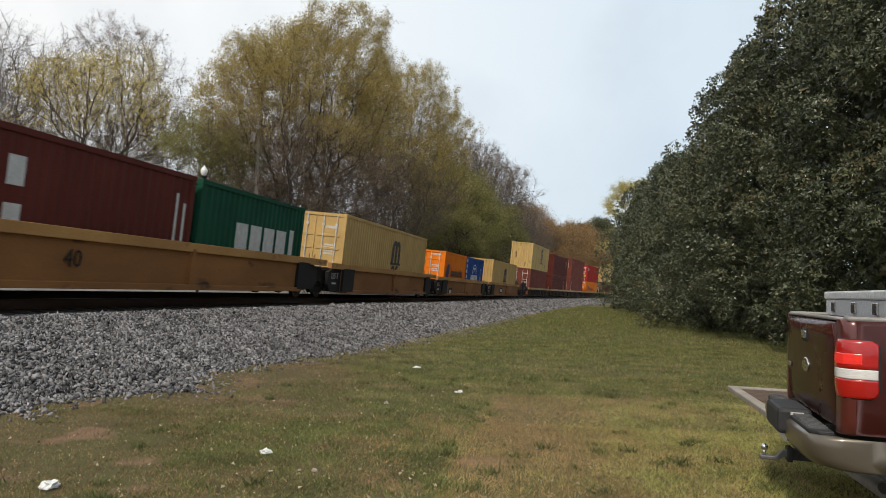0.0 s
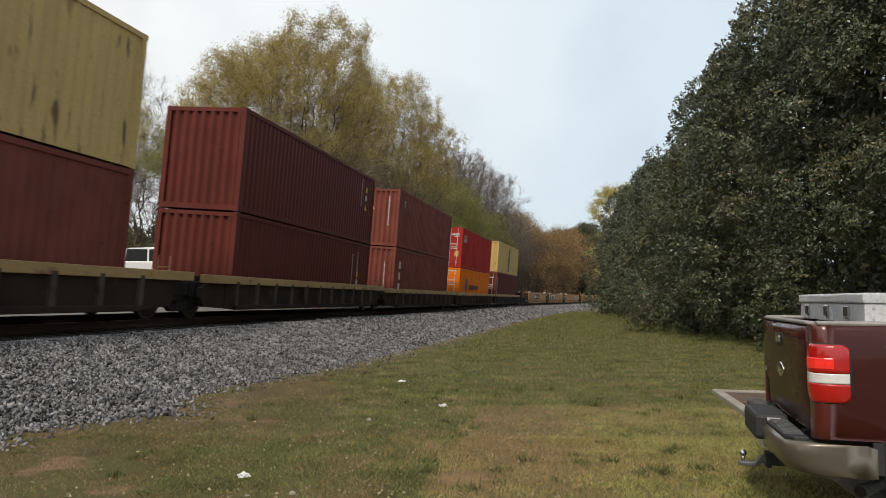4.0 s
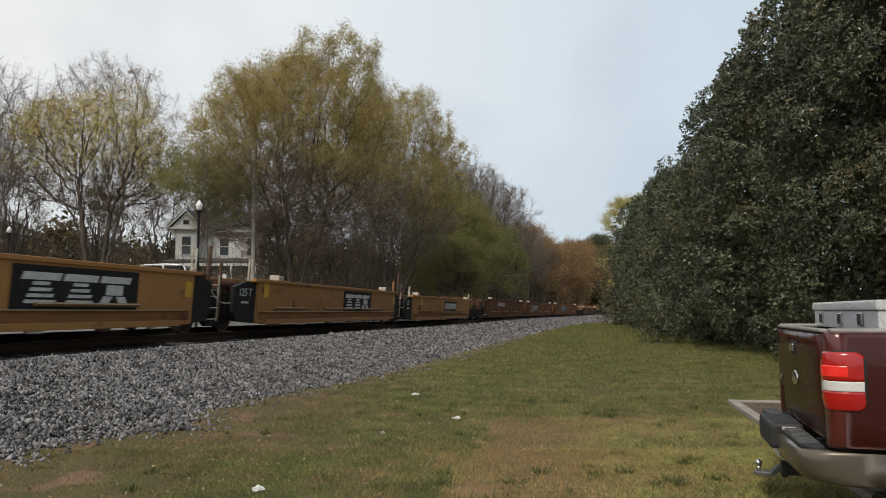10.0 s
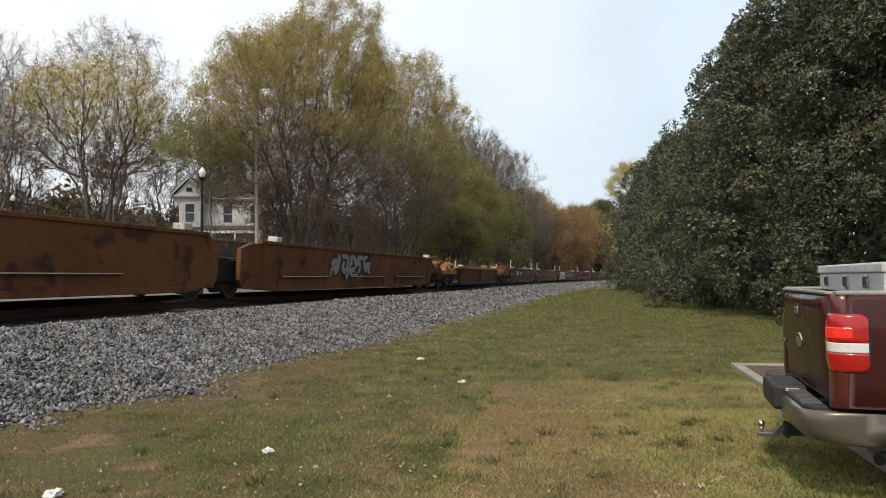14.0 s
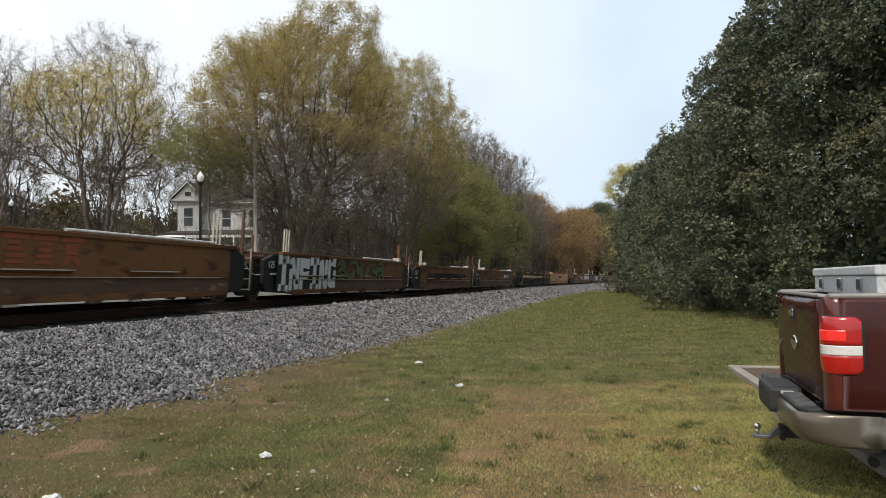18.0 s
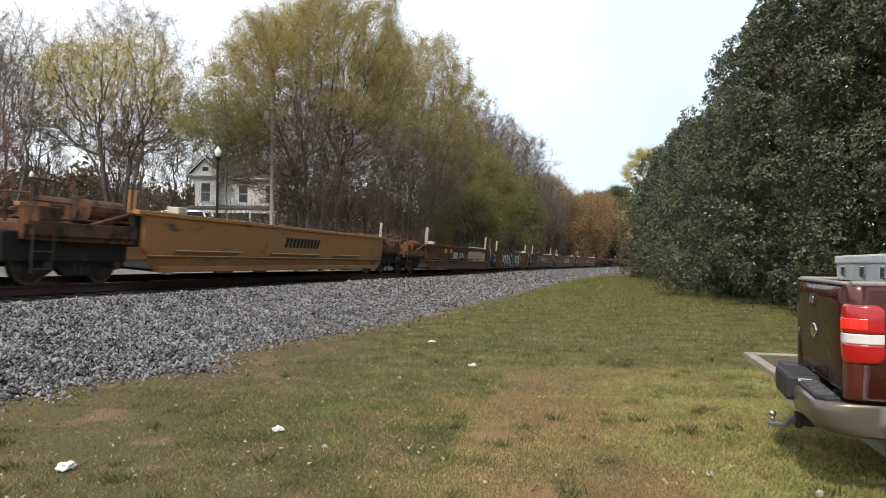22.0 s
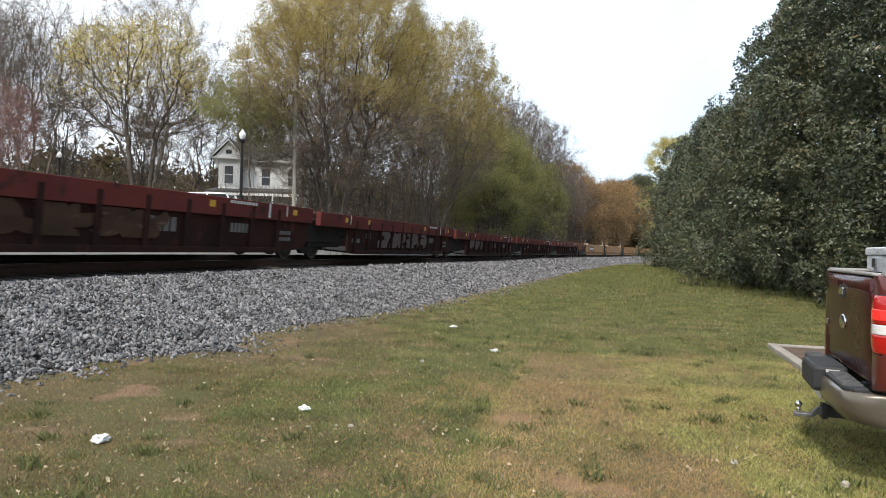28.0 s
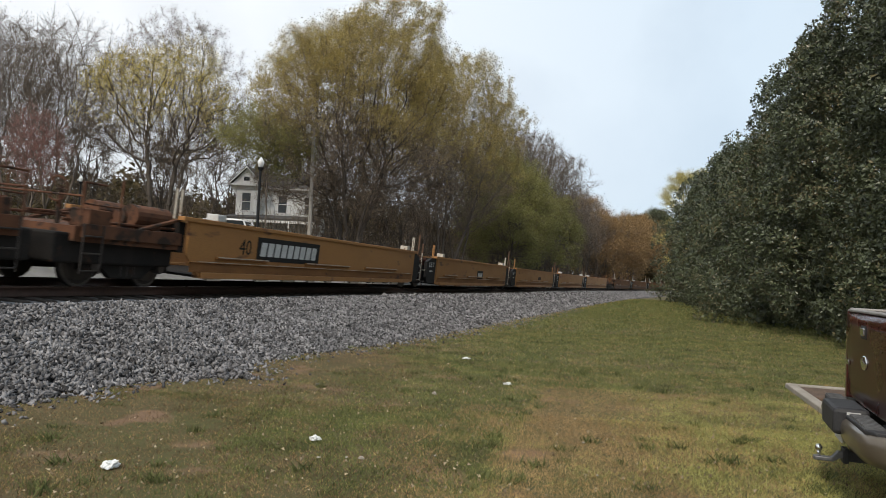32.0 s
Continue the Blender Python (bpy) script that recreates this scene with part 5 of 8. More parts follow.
        part("rear_bumper", bm, PEWTER, t, "pewter painted bumper half", smooth=True)
        bm = bmesh.new()
        prism(bm, [(-0.205, sg * 0.24), (-0.05, sg * 0.24), (-0.05, sg * 0.9), (-0.14, sg * 0.9), (-0.19, sg * 0.82)][::sg], "z", 0.615, 0.645, 0.008)
        step = part("step_pad", bm, BLACKP, t, "black ribbed step pad")
        for i in range(10):
            y = 0.29 + i * 0.056
            part("tread_rib", one(box, -0.185, -0.07, *sorted((sg * y, sg * (y + 0.02))), 0.645, 0.66), surf_rib, step)
    part("bumper_centre", one(box, -0.2, -0.05, -0.22, 0.22, 0.43, 0.57, 0.015), BLACKP, t)
    part("number_plate", one(box, -0.208, -0.2, -0.15, 0.15, 0.42, 0.56, 0.003), PALE_PLATE, t, "blank pale plate")
    part("plate_lamp_shelf", one(box, -0.285, -0.05, -0.27, 0.27, 0.5, 0.69, 0.03), BLACKP, t)
    part("warning_sticker", one(box, -0.2, -0.11, -0.2735, -0.2705, 0.635, 0.665), PALE_PLATE, t)
    # hitch: receiver, shank, ball
    bm = bmesh.new()
    box(bm, -0.16, 0.1, -0.04, 0.04, 0.27, 0.35, 0.008)
    box(bm, -0.18, -0.14, -0.055, 0.055, 0.255, 0.365, 0.008)
    part("receiver", bm, BLACKP, t)
    bm = bmesh.new()
    prism(bm, [(-0.15, 0.285), (-0.15, 0.335), (-0.21, 0.335), (-0.25, 0.285), (-0.37, 0.285), (-0.37, 0.255), (-0.24, 0.255), (-0.2, 0.285)], "y", -0.03, 0.03, 0.006)
    part("shank", bm, surf_rib, t)
    bm = bmesh.new()
    bmesh.ops.create_uvsphere(bm, u_segments=16, v_segments=10, radius=0.027)
    for v in bm.verts:
        v.co += Vector((-0.335, 0, 0.345))
    cyl(bm, (-0.335, 0, 0.285), (-0.335, 0, 0.325), 0.014, n=10)
    part("tow_ball", bm, CHROME, t, "chrome tow ball", smooth=True)
    # exhaust, frame, axle
    part("exhaust_pipe", one(cyl, (0.26, -0.80, 0.30), (0.62, -0.42, 0.37), 0.045, n=14), surf_rib, t)
    part("exhaust_bore", one(cyl, (0.256, -0.804, 0.2995), (0.29, -0.768, 0.306), 0.037, n=14), TYRE, t)
    for sg in (-1, 1):
        part("frame_rail", one(box, 0.0, 5.0, *sorted((sg * 0.4, sg * 0.5)), 0.46, 0.62), BLACKP, t)
    for sg in (-1, 1):
        part("bumper_gap", one(box, 0.3, 0.37, *sorted((sg * 0.86, sg * 0.955)), 0.44, 0.64), BLACKP, t)
    part("rear_axle", one(cyl, (1.35, -0.8, 0.39), (1.35, 0.8, 0.39), 0.06, n=10), BLACKP, t)
    for x in (1.35, 4.85):
        for sg in (-1, 1):
            bm = bmesh.new()
            cyl(bm, (x, sg * 0.7, 0.39), (x, sg * 0.94, 0.39), 0.39, n=32)
            bmesh.ops.bevel(bm, geom=[e for e in bm.edges if len(e.link_faces) == 2 and e.calc_face_angle(0) > 1.0], offset=0.03, segments=2, affect="EDGES")
            wheel = part("wheel", bm, TYRE, t, "black tyre", smooth=False)
            bm = bmesh.new()
            cyl(bm, (x, sg * 0.9, 0.39), (x, sg * 0.95, 0.39), 0.22, n=24)
            for i in range(5):
                a = i * 2 * math.pi / 5
                box(bm, -0.03, 0.03, -0.008, 0.02, 0.04, 0.2, 0.004, Matrix.Translation((x, sg * 0.945, 0.39)) @ Matrix.Rotation(a, 4, "Y"))
            part("rim", bm, ALU, wheel, "aluminium rim")
    # cab and hood
    cabin = [(2.08, [(-0.95, 0.74), (-0.97, 1.2), (-0.95, 1.38), (-0.78, 1.88), (0.0, 1.93), (0.78, 1.88), (0.95, 1.38), (0.97, 1.2), (0.95, 0.74)]),
             (2.5, [(-0.96, 0.74), (-0.985, 1.2), (-0.96, 1.38), (-0.79, 1.91), (0.0, 1.95), (0.79, 1.91), (0.96, 1.38), (0.985, 1.2), (0.96, 0.74)]),
             (3.3, [(-0.96, 0.74), (-0.985, 1.2), (-0.96, 1.38), (-0.78, 1.88), (0.0, 1.93), (0.78, 1.88), (0.96, 1.38), (0.985, 1.2), (0.96, 0.74)]),
             (4.05, [(-0.96, 0.74), (-0.98, 1.16), (-0.95, 1.32), (-0.93, 1.34), (0.0, 1.36), (0.93, 1.34), (0.95, 1.32), (0.98, 1.16), (0.96, 0.74)]),
             (5.3, [(-0.95, 0.7), (-0.96, 1.1), (-0.92, 1.2), (-0.88, 1.23), (0.0, 1.26), (0.88, 1.23), (0.92, 1.2), (0.96, 1.1), (0.95, 0.7)]),
             (5.5, [(-0.9, 0.6), (-0.9, 0.9), (-0.86, 1.1), (-0.8, 1.13), (0.0, 1.15), (0.8, 1.13), (0.86, 1.1), (0.9, 0.9), (0.9, 0.6)])]
    shell("cab_and_hood", cabin, MAROON_P)
    part("cab_rear", one(prism, [(-0.95, 0.74), (-0.97, 1.2), (-0.95, 1.38), (-0.78, 1.88), (0.0, 1.93), (0.78, 1.88), (0.95, 1.38), (0.97, 1.2), (0.95, 0.74)], "x", 2.06, 2.08), MAROON_P, t)
    part("rear_window", one(prism, [(-0.8, 1.42), (0.8, 1.42), (0.68, 1.82), (-0.68, 1.82)], "x", 2.045, 2.06), DARKGLASS, t)
    for sg in (-1, 1):
        bm = bmesh.new()
        vs = [bm.verts.new(p) for p in ((2.35, sg * 0.968, 1.42), (3.55, sg * 0.962, 1.42), (3.25, sg * 0.82, 1.82), (2.45, sg * 0.83, 1.86))]
        bm.faces.new(vs if sg < 0 else vs[::-1])
        bmesh.ops.solidify(bm, geom=bm.faces[:], thickness=-0.012)
        part("side_window", bm, DARKGLASS, t)
    part("front_bumper", one(box, 5.45, 5.62, -0.95, 0.95, 0.45, 0.72, 0.04), PEWTER, t)
    # tool box across the bed, bright diamond plate
    bx = empty("tool_box", TRUCK_M @ pose(0.3, 0.06, 1.37), "bright diamond-plate aluminium tool box across the truck bed", "tool box")
    part("body", one(box, 0.0, 0.52, -0.93, 0.93, 0.0, 0.135, 0.006), PLATE, bx)
    lid = part("lid", one(box, -0.015, 0.53, -0.945, 0.945, 0.137, 0.205, 0.014), PLATE, bx)
    for y in (-0.55, 0.0, 0.62):
        la = part("latch", one(box, -0.02, 0.0, y - 0.05, y + 0.05, 0.03, 0.12, 0.008), CHROME, bx)
        part("latch_recess", one(box, -0.024, -0.019, y - 0.03, y + 0.03, 0.045, 0.1, 0.002), BLACKP, la)
    for i in range(6):
        for z in (0.03, 0.1):
            part("rivet", one(cyl, (0.05 + 0.08 * i, -0.936, z), (0.05 + 0.08 * i, -0.929, z), 0.008, n=8), ALU, bx)
    return t


surf_rib = surf("dull grey steel", (0.2, 0.2, 0.2), (0.14, 0.14, 0.14), 8.0, 0.5, 0.1, metal=0.6)
PALE_PLATE = surf("pale plate enamel", (0.65, 0.65, 0.63), (0.58, 0.58, 0.57), 8.0, 0.4, 0.02)


def diamond_plate():
    m = surf("diamond-plate aluminium", (0.86, 0.87, 0.88), (0.78, 0.79, 0.80), 3.0, 0.38, 0.0, metal=0.12)
    n, l = m.node_tree.nodes, m.node_tree.links
    co = n.new("ShaderNodeTexCoord")
    mp = n.new("ShaderNodeMapping")
    mp.inputs["Rotation"].default_value, mp.inputs["Scale"].default_value = (0.785, 0.785, 0.785), (30, 30, 30)
    ch = n.new("ShaderNodeTexVoronoi")
    l.new(co.outputs["Object"], mp.inputs["Vector"])
    l.new(mp.outputs["Vector"], ch.inputs["Vector"])
    ch.inputs["Randomness"].default_value = 0.1
    bp = n.new("ShaderNodeBump")
    bp.inputs["Strength"].default_value, bp.inputs["Distance"].default_value = 0.9, 0.012
    l.new(ch.outputs["Distance"], bp.inputs["Height"])
    l.new(bp.outputs["Normal"], n["Principled BSDF"].inputs["Normal"])
    return m


PLATE = diamond_plate()
truck()


# ---- street furniture, house and parked cars beyond the line ----
LAMP_IRON = surf("black lamp-post paint", (0.012, 0.012, 0.012), (0.02, 0.02, 0.02), 5.0, 0.7, 0.05, spec=0.2)
GLOBE = surf("frosted lamp glass", (0.8, 0.8, 0.78), (0.74, 0.74, 0.72), 3.0, 0.3, 0.0, spec=0.6)
CLAP = surf("white clapboard paint", (0.88, 0.87, 0.85), (0.81, 0.80, 0.78), 1.5, 0.7, 0.1)
ROOF = surf("grey roof shingle", (0.11, 0.105, 0.10), (0.075, 0.07, 0.07), 2.0, 0.9, 0.4)
WOODP = surf("weathered pole timber", (0.38, 0.35, 0.31), (0.29, 0.265, 0.23), 2.0, 0.9, 0.3, stretch=(4, 4, 0.4))
PANE = surf("dark window pane", (0.05, 0.055, 0.06), (0.04, 0.045, 0.05), 1.0, 0.1, 0.0, spec=0.7)


def lamp_post(x, y, h, label, z=None):
    t = empty("street_lamp", Matrix.Translation((x, y, gz(x, y) if z is None else z)), label, "street lamp", "street lamps")
    bm = bmesh.new()
    cyl(bm, (0, 0, 0), (0, 0, 0.5), 0.14, 0.1, 14)
    cyl(bm, (0, 0, 0.5), (0, 0, 0.58), 0.12, 0.07, 14)
    part("base", bm, LAMP_IRON, t)
    part("pole", one(cyl, (0, 0, 0.55), (0, 0, h - 0.75), 0.06, 0.05, 12), LAMP_IRON, t)
    bm = bmesh.new()
    cyl(bm, (0, 0, h - 0.78), (0, 0, h - 0.7), 0.06, 0.11, 14)
    cyl(bm, (0, 0, h - 0.7), (0, 0, h - 0.64), 0.12, 0.12, 14)
    part("collar", bm, LAMP_IRON, t)
    bm = bmesh.new()
    prof = [(0.075, h - 0.64), (0.10, h - 0.57), (0.135, h - 0.47), (0.138, h - 0.42), (0.12, h - 0.375), (0.09, h - 0.355), (0.095, h - 0.34), (0.062, h - 0.29), (0.028, h - 0.265), (0.03, h - 0.245), (0.008, h - 0.21)]
    k = 16
    rings = [[bm.verts.new((r * math.cos(2 * math.pi * i / k), r * math.sin(2 * math.pi * i / k), z)) for i in range(k)] for r, z in prof]
    for a, b in zip(rings, rings[1:]):
        for i in range(k):
            bm.faces.new((a[i], a[(i + 1) % k], b[(i + 1) % k], b[i]))
    bm.faces.new(rings[0][::-1]), bm.faces.new(rings[-1])
    part("globe", bm, GLOBE, t, "frosted acorn-shaped globe", smooth=True)
    return t


lamp_post(-9.76, 28, 6.22 - gz(-9.76, 28), "black street lamp with frosted acorn globe across the line")
lamp_post(-27.2, 44, 4.6, "black street lamp with frosted acorn globe under the trees")
lamp_post(8.2, 12.2, 4.15, "black street lamp with frosted acorn globe before the evergreens", 0.0)


def utility_pole(x, y, h):
    t = empty("utility_pole", at(x, y), "weathered grey wooden utility pole among the trees", "utility pole")
    part("pole", one(cyl, (0, 0, 0), (-0.12, 0, h), 0.15, 0.11, 12), WOODP, t)
    bm = bmesh.new()
    cyl(bm, (-0.5, -0.05, h - 0.35), (-0.5, -0.05, h + 0.25), 0.17, n=14)
    part("transformer", bm, PALE, t, "pale grey transformer can")
    part("bracket", one(box, -0.5, 0.0, -0.06, 0.0, h - 0.1, h - 0.02, 0.01), LAMP_IRON, t)


utility_pole(-13.0, 48.2, 9.0)


def window(parent, m, w, h):
    bm = bmesh.new()
    for a in ((-w / 2 - 0.1, -w / 2, -0.1, h + 0.1), (w / 2, w / 2 + 0.1, -0.1, h + 0.1)):
        box(bm, a[0], a[1], -0.04, 0.0, a[2], a[3], m=m)
    for a in ((-w / 2 - 0.1, w / 2 + 0.1, h, h + 0.12), (-w / 2 - 0.14, w / 2 + 0.14, -0.12, 0.0)):
        box(bm, a[0], a[1], -0.05, 0.0, a[2], a[3], m=m)
    win = part("window", bm, CLAP, parent)
    for z0, z1 in ((0.0, h * 0.48), (h * 0.52, h)):
        part("pane", one(box, -w / 2, w / 2, -0.015, 0.005, z0, z1, m=m), PANE, win)
    part("meeting_rail", one(box, -w / 2, w / 2, -0.03, 0.0, h * 0.48, h * 0.52, m=m), CLAP, win)


def house():
    """A white clapboard house: a gabled front bay, a side wing, a porch roof."""
    hx, hy = -25.4, 69.5
    t = empty("house", Matrix.Translation((hx, hy, 3.2)) @ Matrix.Rotation(radians(4), 4, "Z"), "white clapboard house with gabled bay behind the trees", "house")

    def wall(name, x0, x1, y0, y1, z0, z1):
        o = part(name, one(box, x0, x1, y0, y1, z0, z1), CLAP, t)
        n = int((z1 - z0) / 0.22)
        for i in range(n):
            z = z0 + 0.22 * i
            bm = bmesh.new()
            prism(bm, [(y0 - 0.028, z), (y0, z), (y0, z + 0.21), (y0 - 0.006, z + 0.21)], "x", x0, x1)
            part("clapboard", bm, CLAP, o)
        return o

    wall("bay_wall", -1.05, 1.05, 0.0, 4.0, 0.0, 6.6)
    wall("wing_wall", 1.05, 7.0, 1.2, 6.0, 0.0, 6.6)
    # gable over the bay with eaves brackets
    bm = bmesh.new()
    prism(bm, [(-1.5, 6.62), (1.5, 6.62), (0, 8.25)], "y", -0.25, 4.5)
    part("gable", bm, CLAP, t)
    for sg in (-1, 1):
        bm = bmesh.new()
        prism(bm, [(sg * 1.85, 6.5), (sg * 1.85, 6.66), (0, 8.58), (0, 8.36)], "y", -0.5, 5.0)
        part("roof", bm, ROOF, t)
        part("barge_board", one(prism, [(sg * 1.85, 6.42), (sg * 1.85, 6.58), (0, 8.46), (0, 8.28)], "y", -0.56, -0.5), CLAP, t)
        part("bracket", one(prism, [(sg * 1.07, 5.6), (sg * 1.07, 6.5), (sg * 1.7, 6.5)], "y", -0.1, 0.05), CLAP, t)
    part("gable_belt", one(box, -1.8, 1.8, -0.42, -0.22, 6.5, 6.7), CLAP, t)
    part("gable_vent", one(box, -0.28, 0.28, -0.3, -0.24, 7.0, 7.4), PANE, t)
    bm = bmesh.new()
    prism(bm, [(0.7, 6.55), (6.6, 6.55), (3.8, 8.3)], "x", 1.0, 7.6)
    part("wing_roof", bm, ROOF, t)
    part("wing_eave", one(box, 1.05, 7.5, 0.75, 1.0, 6.4, 6.6), CLAP, t)
    window(t, pose(0, -0.03, 4.05), 0.85, 1.75)
    window(t, pose(3.4, 1.17, 4.05), 0.85, 1.7)
    window(t, pose(6.1, 1.17, 4.05), 0.85, 1.7)
    window(t, pose(0, -0.03, 0.9), 0.85, 1.75)
    # porch
    bm = bmesh.new()
    prism(bm, [(-2.4, 3.0), (-2.4, 3.2), (1.2, 3.75), (1.2, 3.0)], "x", -1.6, 7.4)
    part("porch_roof", bm, ROOF, t)
    part("porch_beam", one(box, -1.6, 7.4, -2.4, -2.2, 2.75, 3.0), CLAP, t)
    for x in (-1.5, 0.6, 2.7, 4.9, 7.2):
        part("porch_column", one(cyl, (x, -2.3, 0.3), (x, -2.3, 2.8), 0.12, 0.1, 12), CLAP, t)
    part("porch_floor", one(box, -1.6, 7.4, -2.5, 1.2, -1.2, 0.3), ROOF, t)


house()


def parked_car(x, y, turn, paint, label, h=1.62):
    """A parked estate car, of which the roof and windows show above the train."""
    z = gz(x, y)
    t = empty("parked_car", Matrix.Translation((x, y, z)) @ Matrix.Rotation(radians(turn), 4, "Z"), label, "car")
    L, W = 2.3, 0.9
    low = [(-L, 0.35), (-L, 0.85), (-L + 0.15, 0.98), (1.1, 1.0), (L - 0.1, 0.82), (L, 0.6), (L, 0.35)]
    part("body", one(prism, low, "y", -W, W, 0.05), paint, t)
    bm = bmesh.new()
    prism(bm, [(-L + 0.1, 0.98), (-L + 0.45, h - 0.06), (0.25, h - 0.05), (1.15, 1.0)], "y", -W + 0.12, W - 0.12, 0.03)
    part("glasshouse", bm, DARKGLASS, t, "dark car windows")
    bm = bmesh.new()
    prism(bm, [(-L + 0.4, h - 0.08), (-L + 0.55, h - 0.01), (-0.6, h + 0.03), (0.2, h - 0.02), (0.32, h - 0.08)], "y", -W + 0.14, W - 0.14, 0.015)
    part("roof", bm, paint, t)
    for a in (-L + 0.25, -0.75, 0.65):
        for sg in (-1, 1):
            bm = bmesh.new()
            d = 0.3 if a > 0 else (-0.12 if a < -1 else 0)
            prism(bm, [(a, 1.0), (a + 0.09, 1.0), (a + 0.09 - d, h - 0.04), (a - d, h - 0.04)], "y", *sorted((sg * (W - 0.1), sg * (W - 0.14))))
            part("pillar", bm, paint, t)
    for a in (-1.4, 1.45):
        for sg in (-1, 1):
            part("wheel", one(cyl, (a, sg * 0.7, 0.33), (a, sg * 0.88, 0.33), 0.33, n=18), TYRE, t)


CAR_W = surf("white car paint", (0.72, 0.72, 0.72), (0.66, 0.66, 0.66), 1.0, 0.3, 0.0, coat=0.6)
CAR_S = surf("silver car paint", (0.42, 0.43, 0.45), (0.38, 0.39, 0.41), 1.0, 0.3, 0.0, metal=0.5, coat=0.6)
CAR_D = surf("dark car paint", (0.03, 0.035, 0.045), (0.025, 0.03, 0.04), 1.0, 0.3, 0.0, coat=0.6)
parked_car(-14.9, 40.0, 2, CAR_W, "white estate car parked across the line", 1.74)
parked_car(-21.4, 40.6, 176, CAR_S, "silver car parked across the line", 1.75)
parked_car(-22.6, 42.9, 2, CAR_D, "dark car parked across the line", 1.84)
SIGN_POST = surf("galvanised post", (0.4, 0.4, 0.4), (0.33, 0.33, 0.33), 4.0, 0.5, 0.05, metal=0.5)


def small_sign(x, y):
    t = empty("street_sign", Matrix.Translation((x, y, gz(x, y))), "small white sign on a post by the house", "sign")
    part("post", one(cyl, (0, 0, 0), (0, 0, 2.6), 0.03, n=8), SIGN_POST, t)
    part("board", one(box, -0.16, 0.16, -0.04, -0.02, 1.7, 2.6, 0.008), PALE, t)


small_sign(-12.3, 39.5)


# ---- the train ----
RUN = []
TAN = surf("tan car paint", (0.36, 0.168, 0.048), (0.30, 0.137, 0.042), 0.9, 0.62, 0.08, rust=(0.10, 0.045, 0.025), rust_at=0.63, stretch=(1, 0.5, 1.4), rand=0.12)
TAN_OLD = surf("old tan car paint", (0.175, 0.083, 0.034), (0.105, 0.05, 0.025), 0.9, 0.78, 0.1, spec=0.12, rust=(0.07, 0.032, 0.02), rust_at=0.56, stretch=(1, 0.5, 1.4), rand=0.15)
GREY_CAR = surf("dark grey car paint", (0.05, 0.033, 0.025), (0.026, 0.019, 0.016), 0.8, 0.8, 0.1, rust=(0.07, 0.035, 0.02), rust_at=0.58, spec=0.05)
RUST_CAR = surf("rusty car side", (0.175, 0.074, 0.031), (0.12, 0.05, 0.022), 0.7, 0.85, 0.15, spec=0.12, rust=(0.055, 0.026, 0.018), rust_at=0.56)
RED_CAR = surf("red car paint", (0.14, 0.032, 0.026), (0.10, 0.026, 0.022), 0.8, 0.75, 0.08, spec=0.12, rust=(0.05, 0.022, 0.018), rust_at=0.6)
DIRTY = surf("sooty black steel", (0.013, 0.012, 0.011), (0.026, 0.022, 0.019), 2.0, 0.8, 0.2, rust=(0.05, 0.028, 0.018), rust_at=0.62, spec=0.15)
WHEEL = surf("worn wheel steel", (0.05, 0.042, 0.038), (0.09, 0.075, 0.065), 5.0, 0.5, 0.1, metal=0.6)
RIM_STEEL = surf("worn bright wheel rim", (0.17, 0.16, 0.15), (0.10, 0.092, 0.085), 3.0, 0.36, 0.05, metal=0.85)
POST = surf("pale weathered post paint", (0.55, 0.5, 0.42), (0.42, 0.36, 0.28), 4.0, 0.6, 0.1, rust=(0.16, 0.08, 0.04), rust_at=0.6)
INK = surf("black sign paint", (0.014, 0.013, 0.013), (0.024, 0.022, 0.02), 5.0, 0.65, 0.04, spec=0.18)
YEL = surf("yellow marking paint", (0.65, 0.36, 0.03), (0.55, 0.3, 0.03), 5.0, 0.55, 0.04)


def corrugated(y0, y1, z0, z1, x, depth=0.018, pitch=0.28, axis="y"):
    """A corrugated wall: trapezoid waves, as verts and quads; axis 'y' for sides, 'x' for ends (then y is the face's place)."""
    ts = [0.0]
    ds = [0.0]
    n = max(3, int(round((y1 - y0) / pitch)))
    p = (y1 - y0) / n
    us, dd = [], []
    for i in range(n):
        b = y0 + i * p
        us += [b, b + 0.4 * p, b + 0.5 * p, b + 0.9 * p]
        dd += [0.0, 0.0, -depth, -depth]
    us.append(y1)
    dd.append(0.0)
    v, f = [], []
    for u, d in zip(us, dd):
        for z in (z0, z1):
            v.append((x + d, u, z) if axis == "y" else (u, x - d, z))
    for i in range(len(us) - 1):
        f.append((2 * i, 2 * i + 2, 2 * i + 3, 2 * i + 1))
    return v, f


def joined(parts_):
    V, F, o = [], [], 0
    for v, f in parts_:
        V += v
        F += [tuple(i + o for i in q) for q in f]
        o += len(v)
    return V, F


CONT_H = 2.9


